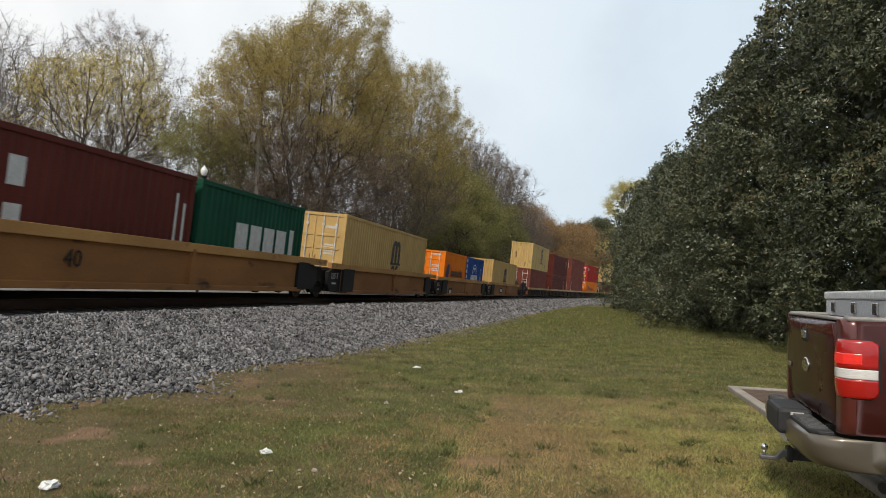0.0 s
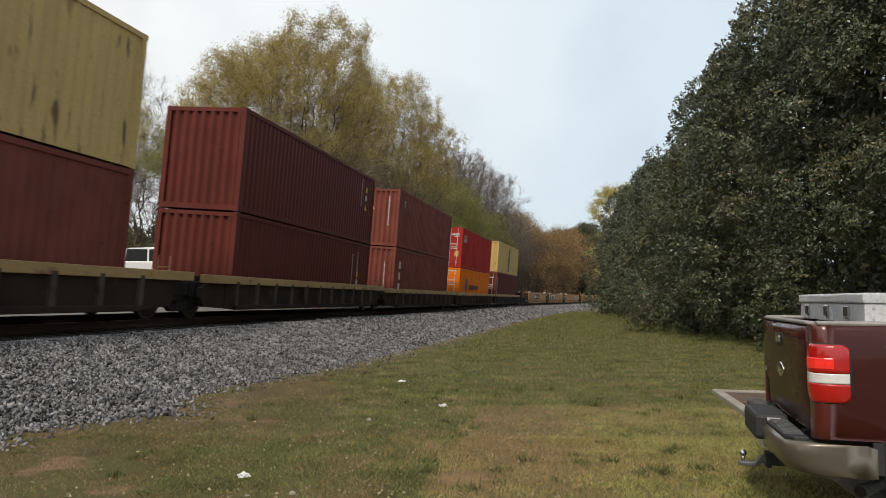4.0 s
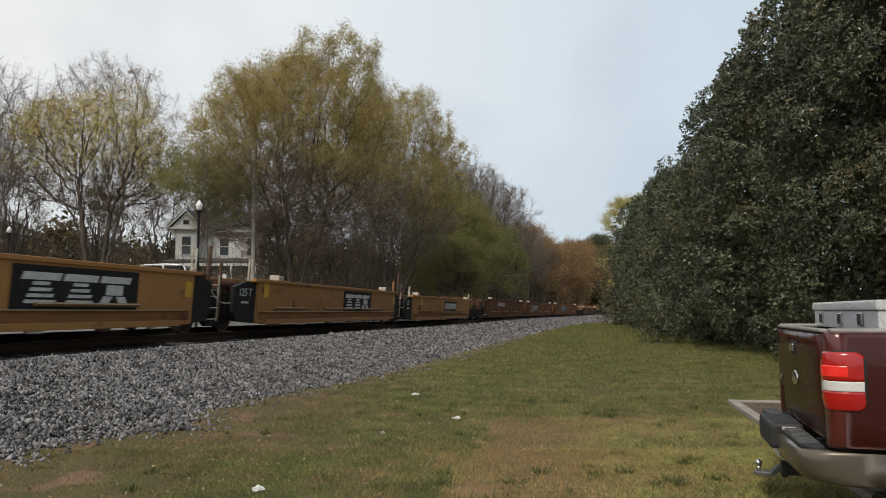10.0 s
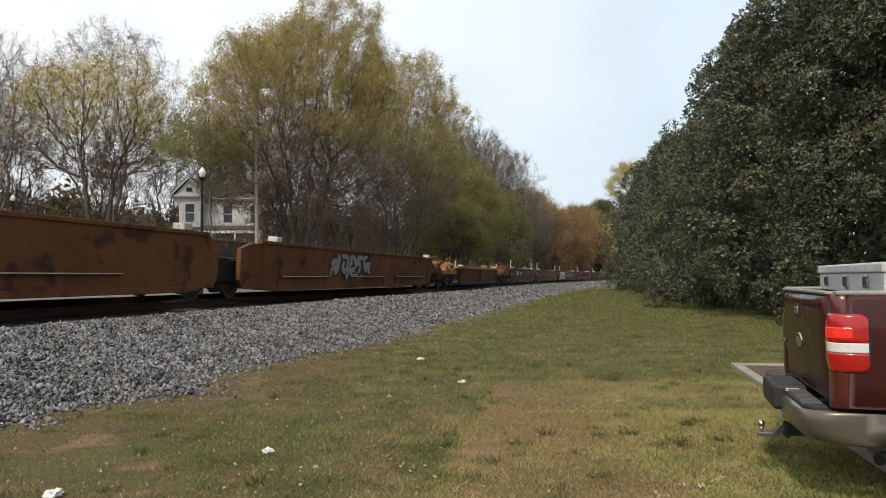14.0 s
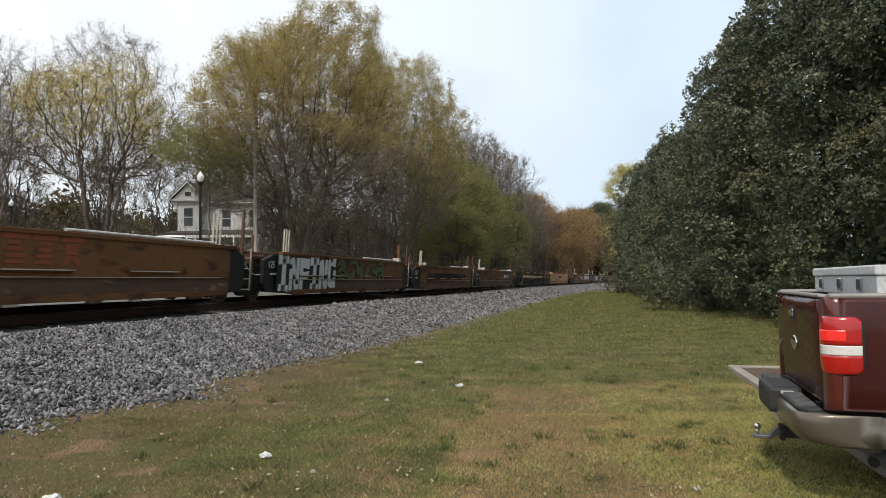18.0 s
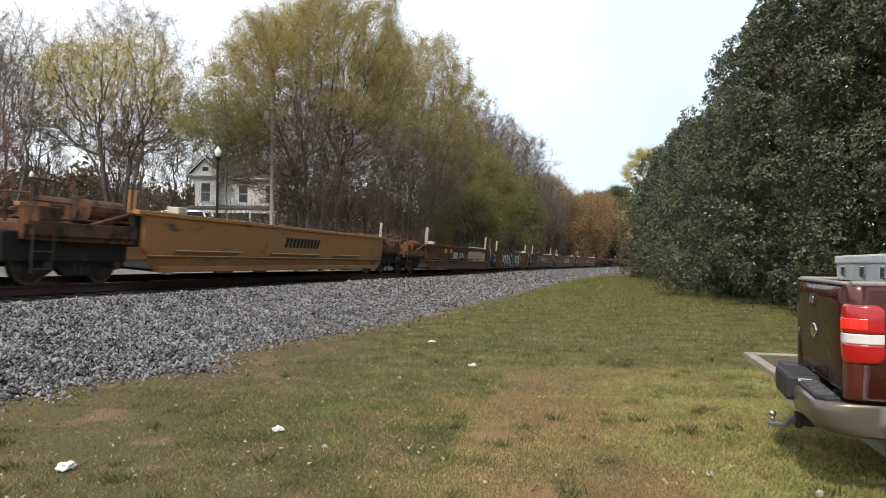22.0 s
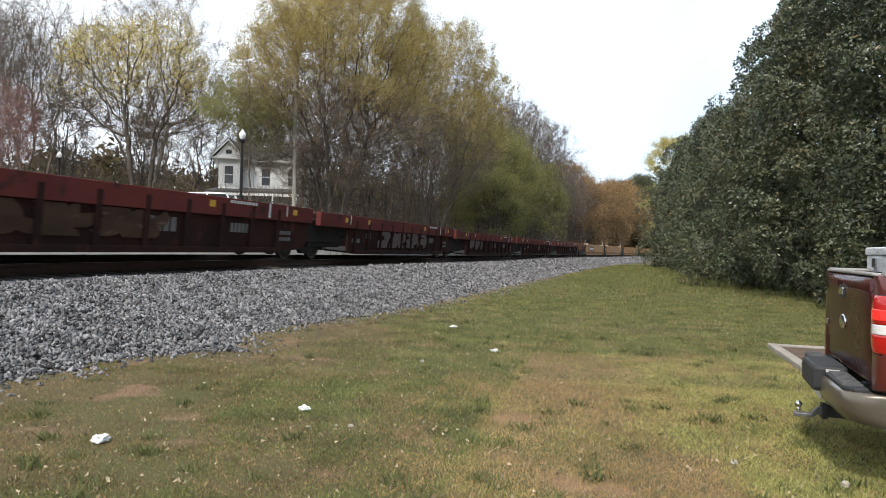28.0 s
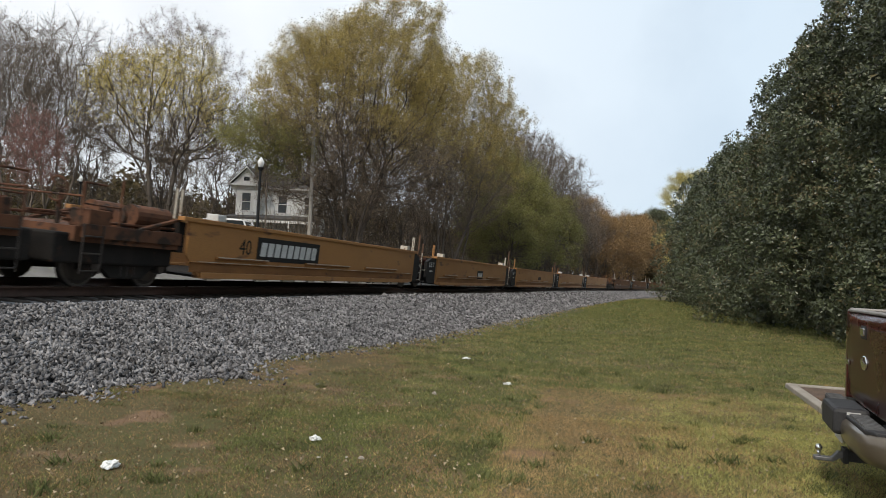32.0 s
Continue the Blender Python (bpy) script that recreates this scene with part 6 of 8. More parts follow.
def container(paint, frame_paint, s0, z, length, label, doors=True, height=CONT_H, deco=None, half=8.0):
    """A shipping container, base centre at the origin; its near end (-y) has doors or a corrugated wall."""
    c = empty("shipping_container", None, label, "container", "containers on the train")
    h, L, W = height, length / 2, 1.219
    v, f = joined([corrugated(-L + 0.13, L - 0.13, 0.16, h - 0.11, W - 0.02),
                   [[(-a + 0.04, b, d) for a, b, d in corrugated(-L + 0.13, L - 0.13, 0.16, h - 0.11, W - 0.02)[0]], corrugated(-L + 0.13, L - 0.13, 0.16, h - 0.11, W - 0.02)[1]]])
    np_mesh("side_wall", v, f, paint, c)
    v, f = corrugated(-W + 0.13, W - 0.13, 0.16, h - 0.11, L - 0.03, axis="x")
    np_mesh("far_end_wall", v, f, paint, c)
    v, f = corrugated(-L + 0.1, L - 0.1, -W + 0.06, W - 0.06, 0.0, 0.02, 0.4)
    np_mesh("roof", [(a, b, h - 0.05 + d) for d, b, a in v], f, paint, c)
    part("floor", one(box, -W + 0.05, W - 0.05, -L + 0.1, L - 0.1, 0.12, 0.17), paint, c)
    for x in (-1, 1):
        bm = bmesh.new()
        box(bm, x * W - 0.06 if x > 0 else -W, W if x > 0 else -W + 0.06, -L + 0.1, L - 0.1, h - 0.12, h - 0.01)
        part("top_rail", bm, frame_paint, c)
        bm = bmesh.new()
        box(bm, x * W - 0.05 if x > 0 else -W, W if x > 0 else -W + 0.05, -L + 0.1, L - 0.1, 0.02, 0.17)
        part("bottom_rail", bm, frame_paint, c)
        for y in (-1, 1):
            bm = bmesh.new()
            y0, y1 = sorted((y * L, y * (L - 0.14)))
            x0, x1 = sorted((x * W, x * (W - 0.14)))
            box(bm, x0, x1, y0, y1, 0.1, h - 0.1)
            for zz in (0.0, h - 0.12):
                box(bm, x0 - 0.003, x1 + 0.003, y0 - 0.003, y1 + 0.03, zz, zz + 0.12, 0.012)
            part("corner_post", bm, frame_paint, c)
    for y in (-1, 1):
        y0, y1 = sorted((y * L, y * (L - 0.1)))
        bm = bmesh.new()
        box(bm, -W + 0.12, W - 0.12, y0, y1, h - 0.13, h - 0.02)
        part("end_header", bm, frame_paint, c)
        bm = bmesh.new()
        box(bm, -W + 0.12, W - 0.12, y0, y1, 0.02, 0.17)
        part("end_sill", bm, frame_paint, c)
    if doors:
        for x in (-1, 1):
            bm = bmesh.new()
            x0, x1 = sorted((x * 0.01, x * (W - 0.13)))
            box(bm, x0, x1, -L + 0.03, -L + 0.08, 0.18, h - 0.14)
            door = part("door", bm, paint, c)
            for zz in (0.5, 1.0, 1.5, 2.0):
                part("door_rib", one(box, x0 + 0.08, x1 - 0.08, -L + 0.005, -L + 0.03, zz, zz + 0.09, 0.01), paint, door)
            for k in (0.3, 0.78):
                bm = bmesh.new()
                cyl(bm, (x * k * 1.1, -L - 0.005, 0.1), (x * k * 1.1, -L - 0.005, h - 0.1), 0.022, n=7)
                for zz in (0.3, 0.9, h - 0.5):
                    box(bm, x * k * 1.1 - 0.05, x * k * 1.1 + 0.05, -L - 0.02, -L + 0.03, zz, zz + 0.09)
                box(bm, x * k * 1.1 - 0.02, x * k * 1.1 + 0.36 if x < 0 else x * k * 1.1 + 0.02, -L - 0.03, -L - 0.01, 1.0, 1.03)
                part("lock_rod", bm, PALE, door, "galvanised lock rod")
        bm = bmesh.new()
        for i in range(4):
            bars(bm, 0.42, 0.9, 1.65 - 0.11 * i, 1.72 - 0.11 * i, 5)
        bars(bm, 0.3, 0.95, 2.3, 2.4, 8)
        lay("markings", bm, PALE, c, end_m(0, -L + 0.028, 0), "rows of white marking bars")
    else:
        v, f = corrugated(-W + 0.13, W - 0.13, 0.16, h - 0.11, -L + 0.085, -0.08, 0.29, axis="x")
        np_mesh("near_end_wall", v, f, paint, c)
    if deco:
        deco(c, L, W, h)
    RUN.append((c, s0, half, z))
    return c


def one_mesh(name, bm, mat):
    me = bpy.data.meshes.new(name)
    bm.normal_update()
    bm.to_mesh(me)
    bm.free()
    me.materials.append(mat)
    return me


def wheel_bm(x):
    bm = bmesh.new()
    cyl(bm, (x - 0.06, 0, 0.42), (x + 0.06, 0, 0.42), 0.42, n=22)
    e = math.copysign(1, x)
    cyl(bm, (x + 0.06 * e, 0, 0.42), (x + 0.075 * e, 0, 0.42), 0.34, 0.3, n=18)
    cyl(bm, (x + 0.07 * e, 0, 0.42), (x + 0.1 * e, 0, 0.42), 0.16, 0.13, n=12)
    return bm


def rim_bm(x):
    """The worn bright edge of a wheel, a flat ring on its outer face."""
    bm = bmesh.new()
    e = math.copysign(1, x)
    k = 22
    ring = [[bm.verts.new((x + e * d, r * math.cos(2 * math.pi * i / k), 0.42 + r * math.sin(2 * math.pi * i / k))) for i in range(k)] for r, d in ((0.365, 0.061), (0.37, 0.068), (0.405, 0.068), (0.422, 0.055))]
    for a, b in zip(ring, ring[1:]):
        for i in range(k):
            bm.faces.new((a[i], a[(i + 1) % k], b[(i + 1) % k], b[i]))
    bmesh.ops.recalc_face_normals(bm, faces=bm.faces[:])
    return bm


def frame_bm(x):
    bm = bmesh.new()
    pts = [(-1.15, 0.34), (-1.12, 0.56), (-0.72, 0.6), (-0.42, 0.74), (0.42, 0.74), (0.72, 0.6), (1.12, 0.56), (1.15, 0.34), (0.92, 0.3), (0.7, 0.42), (0.4, 0.2), (-0.4, 0.2), (-0.7, 0.42), (-0.92, 0.3)]
    prism(bm, pts, "x", x - 0.07, x + 0.07)
    return bm


BOGIE = {"side_frame": [one_mesh("side_frame", frame_bm(x), DIRTY) for x in (-1.02, 1.02)],
         "wheel": [one_mesh("wheel", wheel_bm(x), WHEEL) for x in (-0.72, 0.72)],
         "rim_face": [one_mesh("rim_face", rim_bm(x), RIM_STEEL) for x in (-0.72, 0.72)],
         "axle": one_mesh("axle", one(cyl, (-1.0, 0, 0.42), (1.0, 0, 0.42), 0.085, n=10), DIRTY),
         "bearing_cap": [one_mesh("bearing_cap", one(cyl, (x, 0, 0.42), (x * 1.16, 0, 0.42), 0.12, 0.1, 12), WHEEL) for x in (-1.0, 1.0)],
         "spring": one_mesh("spring", one(cyl, (0, 0, 0.24), (0, 0, 0.5), 0.075, n=8), WHEEL)}


def bogie_at(car, y):
    """A two-axle bogie with cast side frames, bearing caps and springs."""
    b = part("bogie", one(box, -1.1, 1.1, y - 0.2, y + 0.2, 0.42, 0.66, 0.03), DIRTY, car, "sooty cast steel bogie")

    def put(name, me, x=0.0, dy=0.0):
        o = new(name, me)
        o.parent = b
        o.location = (x, y + dy, 0)
    for me in BOGIE["side_frame"]:
        put("side_frame", me)
    for dy in (-0.88, 0.88):
        put("axle", BOGIE["axle"], 0, dy)
        for k in (0, 1):
            put("wheel", BOGIE["wheel"][k], 0, dy)
            put("rim_face", BOGIE["rim_face"][k], 0, dy)
            put("bearing_cap", BOGIE["bearing_cap"][k], 0, dy)
    for dy in (-0.17, 0.0, 0.17):
        put("spring", BOGIE["spring"], 1.02, dy)
    return b


def posts(car, y, n, h, z0, mat, x=1.3):
    for i in range(n):
        bm = bmesh.new()
        yy = y + (i - (n - 1) / 2) * 0.17
        box(bm, x - 0.018, x + 0.018, yy - 0.016, yy + 0.016, z0, z0 + h)
        part("guide_post", bm, mat, car)


def unit(a, b, kind, first=False, last=False, deco=None, seed=0, label=""):
    """One well unit from joint to joint; first and last units have a coupler end with a brake platform."""
    paint, low, top_paint, ribs, z1, lab = KINDS[kind]
    rnd = random.Random(seed * 7 + 3)
    mid = (a + b) / 2
    L = (b - a) / 2
    red = kind == "red"
    ya, yb = -L + (3.3 if first else 2.6 if red else 1.45), L - (3.3 if last else 1.7)
    car = empty("well_car", None, label or lab, "well car", "well cars of the train")
    z0 = 0.30
    rail_paint = DIRTY if kind == "grey" else (top_paint if kind in ("old", "worn") else DUSTY)
    for x in (1, -1):
        # side plate with cut-back lower corners
        bm = bmesh.new()
        ca, cb = (0.5 if first else 0.06), (0.5 if last else 0.06)
        o = [(ya, z1), (ya, 0.75 if first else 0.34), (ya + ca * 0.7, z0 + 0.12 * ca * 2), (ya + ca, z0), (yb - cb, z0), (yb - cb * 0.7, z0 + 0.12 * cb * 2), (yb, 0.75 if last else 0.34), (yb, z1)]
        xo = x * (1.44 if ribs else 1.48)
        prism(bm, o, "x", *sorted((xo, xo - x * 0.05)))
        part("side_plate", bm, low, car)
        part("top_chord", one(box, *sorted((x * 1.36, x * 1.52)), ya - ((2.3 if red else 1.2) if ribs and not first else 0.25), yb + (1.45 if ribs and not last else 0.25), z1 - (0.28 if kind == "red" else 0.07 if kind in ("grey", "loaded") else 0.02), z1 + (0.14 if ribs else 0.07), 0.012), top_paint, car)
        part("bottom_chord", one(box, *sorted((x * 1.3, x * 1.53)), ya + 0.5, yb - 0.5, z0 - 0.03, z0 + 0.1, 0.012), low, car)
        if kind == "loaded" and x > 0:
            for u0, u1, skip in ((ya, ya + 1.15, first), (yb - 0.85, yb, last)):
                if not skip:
                    part("end_cover", one(box, 1.44, 1.532, u0, u1, z0 + 0.04, z1 - 0.03, 0.01), INK, car, "black painted end panel")
        if ribs and x > 0:
            n = 2 if kind in ("loaded", "worn") else int((yb - ya - 1.0) / 1.15)
            for i in range(n + 1):
                yy = ya + 0.5 + (yb - ya - 1.0) * i / n
                bm = bmesh.new()
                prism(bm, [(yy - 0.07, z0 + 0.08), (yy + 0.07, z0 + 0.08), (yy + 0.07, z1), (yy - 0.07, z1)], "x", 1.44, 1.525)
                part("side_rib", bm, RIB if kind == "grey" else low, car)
        elif x > 0:
            # a rub rail, a recessed dirty band under it, ledges with pale edges, and brackets along the foot
            zr = z0 + (0.33 if kind == "tan" else 0.42)
            if kind != "rust":
                part("foot_band", one(box, 1.48, 1.492, ya + 0.12, yb - 0.12, z0 + 0.1, zr - 0.02), FOOT_TAN if kind == "tan" else FOOT, car, "dirty brown band along the foot")
                part("rub_rail", one(box, 1.48, 1.535, ya + 0.1, yb - 0.1, zr - 0.025, zr, 0.006), low, car)
                # the rail's highlight, put into the colour of a thin pale strip
                part("rub_edge", one(box, 1.535, 1.539, ya + 0.3, yb - 0.4, zr - 0.008, zr + 0.003), POST, car, "pale highlight painted on the rub rail")
            n = 4 if kind == "old" else 3
            zl = zr + (0.13 if kind == "old" else 0.12) if kind != "rust" else z0 + 0.4
            for i in range(n):
                y0 = ya + 1.0 + (yb - ya - 1.8) * i / n
                y1 = y0 + (yb - ya) / n * (0.4 + 0.3 * rnd.random())
                bm = bmesh.new()
                prism(bm, [(1.48, zl - 0.07), (1.56, zl - 0.02), (1.56, zl), (1.48, zl + 0.01)], "y", y0, y1)
                part("ledge", bm, low, car)
                part("ledge_edge", one(box, 1.56, 1.566, y0, y1, zl - 0.016, zl + 0.003), POST, car, "pale ledge edge")
            y0 = ya + 0.7
            while y0 < yb - 1.2 and kind != "rust":
                w = rnd.uniform(0.35, 0.9)
                bm = bmesh.new()
                prism(bm, [(y0, z0 + 0.1), (y0 + w, z0 + 0.1), (y0 + w - 0.08, z0 - 0.08), (y0 + 0.08, z0 - 0.08)], "x", 1.40, 1.5)
                part("foot_bracket", bm, FOOT if rnd.random() < 0.6 else POST, car)
                y0 += w + rnd.uniform(0.5, 1.7)
    # floor beams and end bulkheads of the well
    part("floor_pan", one(box, -1.4, 1.4, ya + 0.5, yb - 0.5, z0 - 0.02, z0 + 0.03), DIRTY, car)
    for y, sg, end in ((ya, -1, first), (yb, 1, last)):
        bm = bmesh.new()
        prism(bm, [(y - sg * 0.05, 0.78), (y + sg * 0.12, 0.78), (y + sg * 0.12, z1 - 0.05), (y - sg * 0.05, z1 - 0.05)], "x", -1.34, 1.34)
        part("bulkhead", bm, DIRTY, car)
        # end platform over the bogie, tapering to the joint
        ye = sg * (L - 0.5 if end else L - 0.15)
        bm = bmesh.new()
        w = 1.3 if end else 0.75
        va = [bm.verts.new((xx, y + sg * 0.1, zz)) for xx, zz in ((-1.34, 0.82), (1.34, 0.82), (1.34, min(1.18, z1 + 0.08)), (-1.34, min(1.18, z1 + 0.08)))]
        vb = [bm.verts.new((xx, ye, zz)) for xx, zz in ((-w, 0.84), (w, 0.84), (w, 1.1), (-w, 1.1))]
        fs = [bm.faces.new(va), bm.faces.new(vb)]
        for i in range(4):
            fs.append(bm.faces.new((va[i], va[(i + 1) % 4], vb[(i + 1) % 4], vb[i])))
        bmesh.ops.recalc_face_normals(bm, faces=fs)
        part("end_platform", bm, DUSTY if end and kind != "grey" else DIRTY, car)
        # added dark blocks that stand in for shade over the bogie and joint
        part("joint_casting", one(box, -1.2, 1.2, *sorted((y + sg * 0.1, sg * (L - 0.2))), 0.46, 0.98, 0.04), DIRTY, car)
        if not end:
            part("joint_shroud", one(box, -1.24, 1.24, *sorted((y + sg * 0.12, sg * (L - 0.04))), 0.6 if ribs else 0.5, z1 - 0.12 if ribs else 1.1, 0.02), DIRTY, car, "dark box added for the shade in the joint")
        # end panel on the near side, with its load mark at the leading end
        if not end and not (red and sg < 0):
            bm = bmesh.new()
            run = 1.2 if sg < 0 else (1.4 if red else 0.85)
            prism(bm, [(y + sg * 0.02, 0.33), (y + sg * run * 0.8, 0.36), (y + sg * run, 0.6), (y + sg * run, z1 - 0.2), (y + sg * run * 0.5, z1 - 0.03), (y + sg * 0.02, z1 - 0.03)], "x", 1.3, 1.42)
            pn = part("end_panel", bm, INK if kind in ("tan", "old", "loaded", "worn") else low, car)
            if kind in ("tan", "old", "loaded") and sg < 0:
                lay("load_mark", text_bm("125 T", 0.3), PALE, pn, side_m(1.424, y - 0.6, z1 - 0.33))
                bm = bmesh.new()
                bars(bm, -0.2, 0.2, 0, 0.06, 5)
                lay("small_mark", bm, PALE, pn, side_m(1.424, y - 0.6, z1 - 0.62))
                if kind == "old" and seed // 10 == 9:
                    lay("notice_plate", one(plate, -0.4, 0.1, -0.2, 0.1), GRAF["blue"], pn, side_m(1.422, y - 0.5, z1 - 0.62), "blue notice plate")
                    lay("pale_notice", one(plate, 0.14, 0.3, -0.2, 0.1), PALE, pn, side_m(1.422, y - 0.5, z1 - 0.62), "small pale notice")
            if kind in ("tan", "old") and sg < 0:
                bm = bmesh.new()
                cyl(bm, (1.1, y - 1.55, 1.3), (1.1, y - 0.75, 1.3), 0.1, n=14)
                for q in (-1.58, -0.78):
                    cyl(bm, (1.1, y + q, 1.3), (1.1, y + q + 0.06, 1.3), 0.113, n=14)
                box(bm, 1.02, 1.18, y - 1.3, y - 1.22, 1.0, 1.22)
                box(bm, 1.02, 1.18, y - 1.0, y - 0.92, 1.0, 1.22)
                part("air_reservoir", bm, OLD_RED, car, "reddish-brown air reservoir over the joint")
            if sg > 0:
                # ladder and side tray by the joint
                bm = bmesh.new()
                q0, q1 = (0.76, 1.24) if kind in ("tan", "old") else (0.18, 0.62)
                for zz in (0.4, 0.68, 0.96, 1.24):
                    cyl(bm, (1.38, y + q0, zz), (1.38, y + q1, zz), 0.014, n=6)
                for q in (q0, q1):
                    cyl(bm, (1.38, y + q, 0.35), (1.38, y + q, 1.5), 0.016, n=6)
                part("ladder", bm, POST if kind in ("tan", "old") else top_paint, car)
                if kind in ("tan", "old"):
                    # a tall corner post, a relay box and a slack cable over to the next unit
                    part("corner_stake", one(box, 1.34, 1.41, y + 0.7, y + 0.77, 0.35, z1 + 0.7 + 0.35 * rnd.random(), 0.008), FOOT, car, "brown upright corner stake")
                    part("corner_stake", one(box, 1.33, 1.40, y + 1.26, y + 1.33, 0.4, z1 + 0.42, 0.008), FOOT, car, "brown upright corner stake")
                    if seed // 10 == 9:
                        lay("notice_plate", one(plate, -0.16, 0.16, -0.17, 0.17), GRAF["blue"], car, side_m(1.36, y + 1.0, 1.12), "blue notice plate")
                    part("valve_box", one(box, 0.95, 1.3, y + 0.25, y + 0.95, z1 - 0.25, z1 + 0.05, 0.03), DUSTY, car)
                    bm = bmesh.new()
                    cab = [(1.36, y + 0.74 + 1.15 * q / 8, z1 - 0.1 - 0.55 * (q / 8) ** 0.7 - 0.16 * math.sin(math.pi * q / 8)) for q in range(9)]
                    for c0, c1 in zip(cab, cab[1:]):
                        cyl(bm, c0, c1, 0.013, n=5)
                    part("slack_cable", bm, POST, car, "slack pale cable at the joint")
        # hoses and a ladder rung pair hanging at the joint
        bm = bmesh.new()
        for k in range(3):
            cyl(bm, (0.9 + 0.15 * k, ye - sg * 0.2, 0.86), (0.8 + 0.15 * k, ye - sg * 0.05, 0.4 + 0.1 * k), 0.025, n=6)
        part("brake_hose", bm, DIRTY, car)
        if kind not in ("rust", "loaded", "grey", "red"):
            posts(car, y - sg * (0.4 if kind == "old" else -0.2), 3 if kind == "old" else 2, (0.75 if kind == "old" else 0.45) + 0.2 * rnd.random(), z1, POST if rnd.random() < 0.7 else top_paint)
        if kind == "old" and sg > 0:
            part("top_pipe", one(cyl, (1.36, y - 5.5, z1 + 0.11), (1.36, y - 0.6, z1 + 0.11), 0.03, n=8), PALE, car, "pale pipe along the top chord")
        if rnd.random() < 0.75 and kind not in ("loaded", "grey", "red"):
            yy = y - sg * (0.5 + rnd.random())
            part("top_box", one(box, 1.2, 1.5, yy - 0.16, yy + 0.16, z1 + 0.07, z1 + 0.22, 0.02), PALE if rnd.random() < 0.5 else POST, car)
        if end:
            # brake platform with handrails, brake wheel, cylinder and coupler
            yp = sg * (L - 0.55)
            for xx in (-1.35, 1.35):
                bm = bmesh.new()
                cyl(bm, (xx, yp, 1.1), (xx, yp, 1.86), 0.02, n=6)
                part("rail_post", bm, rail_paint, car)
                part("rail_post", one(cyl, (xx, yp - sg * 0.9, 1.1), (xx, yp - sg * 0.9, 2.0), 0.02, n=6), rail_paint, car)
                part("top_rail", one(cyl, (xx, yp + sg * 0.02, 1.86), (xx, yp - sg * 0.5, 1.86), 0.018, n=6), rail_paint, car)
                part("mid_rail", one(cyl, (xx, yp, 1.5), (xx, yp - sg * 0.9, 1.5), 0.016, n=6), rail_paint, car)
            part("cross_rail", one(cyl, (-1.35, yp, 1.62), (1.35, yp, 1.62), 0.018, n=6), rail_paint, car)
            part("brake_stand", one(cyl, (0.55, yp - sg * 0.3, 1.1), (0.55, yp - sg * 0.3, 1.78), 0.04, n=8), rail_paint, car)
            bm = bmesh.new()
            hub = Vector((0.55, yp - sg * 0.22, 1.72))
            rim = [hub + Vector((0.22 * math.cos(q * math.pi / 7), 0, 0.22 * math.sin(q * math.pi / 7))) for q in range(14)]
            for q in range(14):
                cyl(bm, rim[q], rim[(q + 1) % 14], 0.016, n=5)
            for q in (0, 5, 9):
                cyl(bm, hub, rim[q], 0.012, n=5)
            part("brake_wheel", bm, rail_paint, car, "spoked brake hand wheel")
            bm = bmesh.new()
            yc = y + sg * 0.9
            cyl(bm, (0.15, yc - 0.4, 1.42), (0.15, yc + 0.4, 1.42), 0.22, n=14)
            cyl(bm, (0.75, yc - 0.3, 1.38), (0.75, yc + 0.3, 1.38), 0.15, n=12)
            box(bm, -0.7, 0.95, yc - 0.12, yc + 0.12, 1.15, 1.3)
            part("air_tank", bm, rail_paint, car, "dusty air tank and valve")
            # brake cylinder, cross pipes, braces and a toolbox over the bogie
            part("brake_cylinder", one(cyl, (0.95, y + sg * 0.15, 1.42), (0.95, y + sg * 1.15, 1.42), 0.21, n=16), rail_paint, car, "dusty orange-brown brake cylinder")
            part("cylinder_bracket", one(box, 0.72, 1.18, *sorted((y + sg * 0.5, y + sg * 0.75)), 1.14, 1.3, 0.01), rail_paint, car)
            for xx, dz in ((1.2, 0.0), (0.4, 0.1), (-0.6, 0.05)):
                part("air_pipe", one(cyl, (xx, y + sg * 0.1, 1.24 + dz), (xx - 0.3, sg * (L - 0.6), 1.2 + dz), 0.028, n=6), rail_paint, car)
            for xx in (1.33, -1.33):
                part("corner_brace", one(cyl, (xx, y + sg * 0.1, z1), (xx, y + sg * 1.3, 1.15), 0.04, n=6), rail_paint, car)
                part("side_sill", one(box, *sorted((xx, xx + (0.06 if xx > 0 else -0.06))), *sorted((y + sg * 0.1, sg * (L - 0.6))), 0.92, 1.16, 0.01), rail_paint, car)
            part("tool_locker", one(box, 0.9, 1.34, *sorted((sg * (L - 1.25), sg * (L - 0.75))), 1.1, 1.42, 0.02), rail_paint, car)
            bm = bmesh.new()
            box(bm, -0.16, 0.16, *sorted((sg * (L - 0.6), sg * (L + 0.02))), 0.7, 0.98, 0.03)
            part("coupler", bm, DIRTY, car)
            bm = bmesh.new()
            for zz in (0.35, 0.65, 0.95):
                cyl(bm, (1.4, yp - sg * 0.05, zz), (1.4, yp - sg * 0.5, zz), 0.016, n=6)
            for q in (0.05, 0.5):
                cyl(bm, (1.4, yp - sg * q, 0.3), (1.4, yp - sg * q, 1.15), 0.016, n=6)
            part("step_ladder", bm, WHEEL, car)
    if first:
        bogie_at(car, -L + 2.1)
    bogie_at(car, L - 2.1 if last else L + (0.5 if red else 0.0))
    if deco:
        deco(car, ya, yb, z0, z1)
    RUN.append((car, mid, L * 0.9, 0.0))
    return car


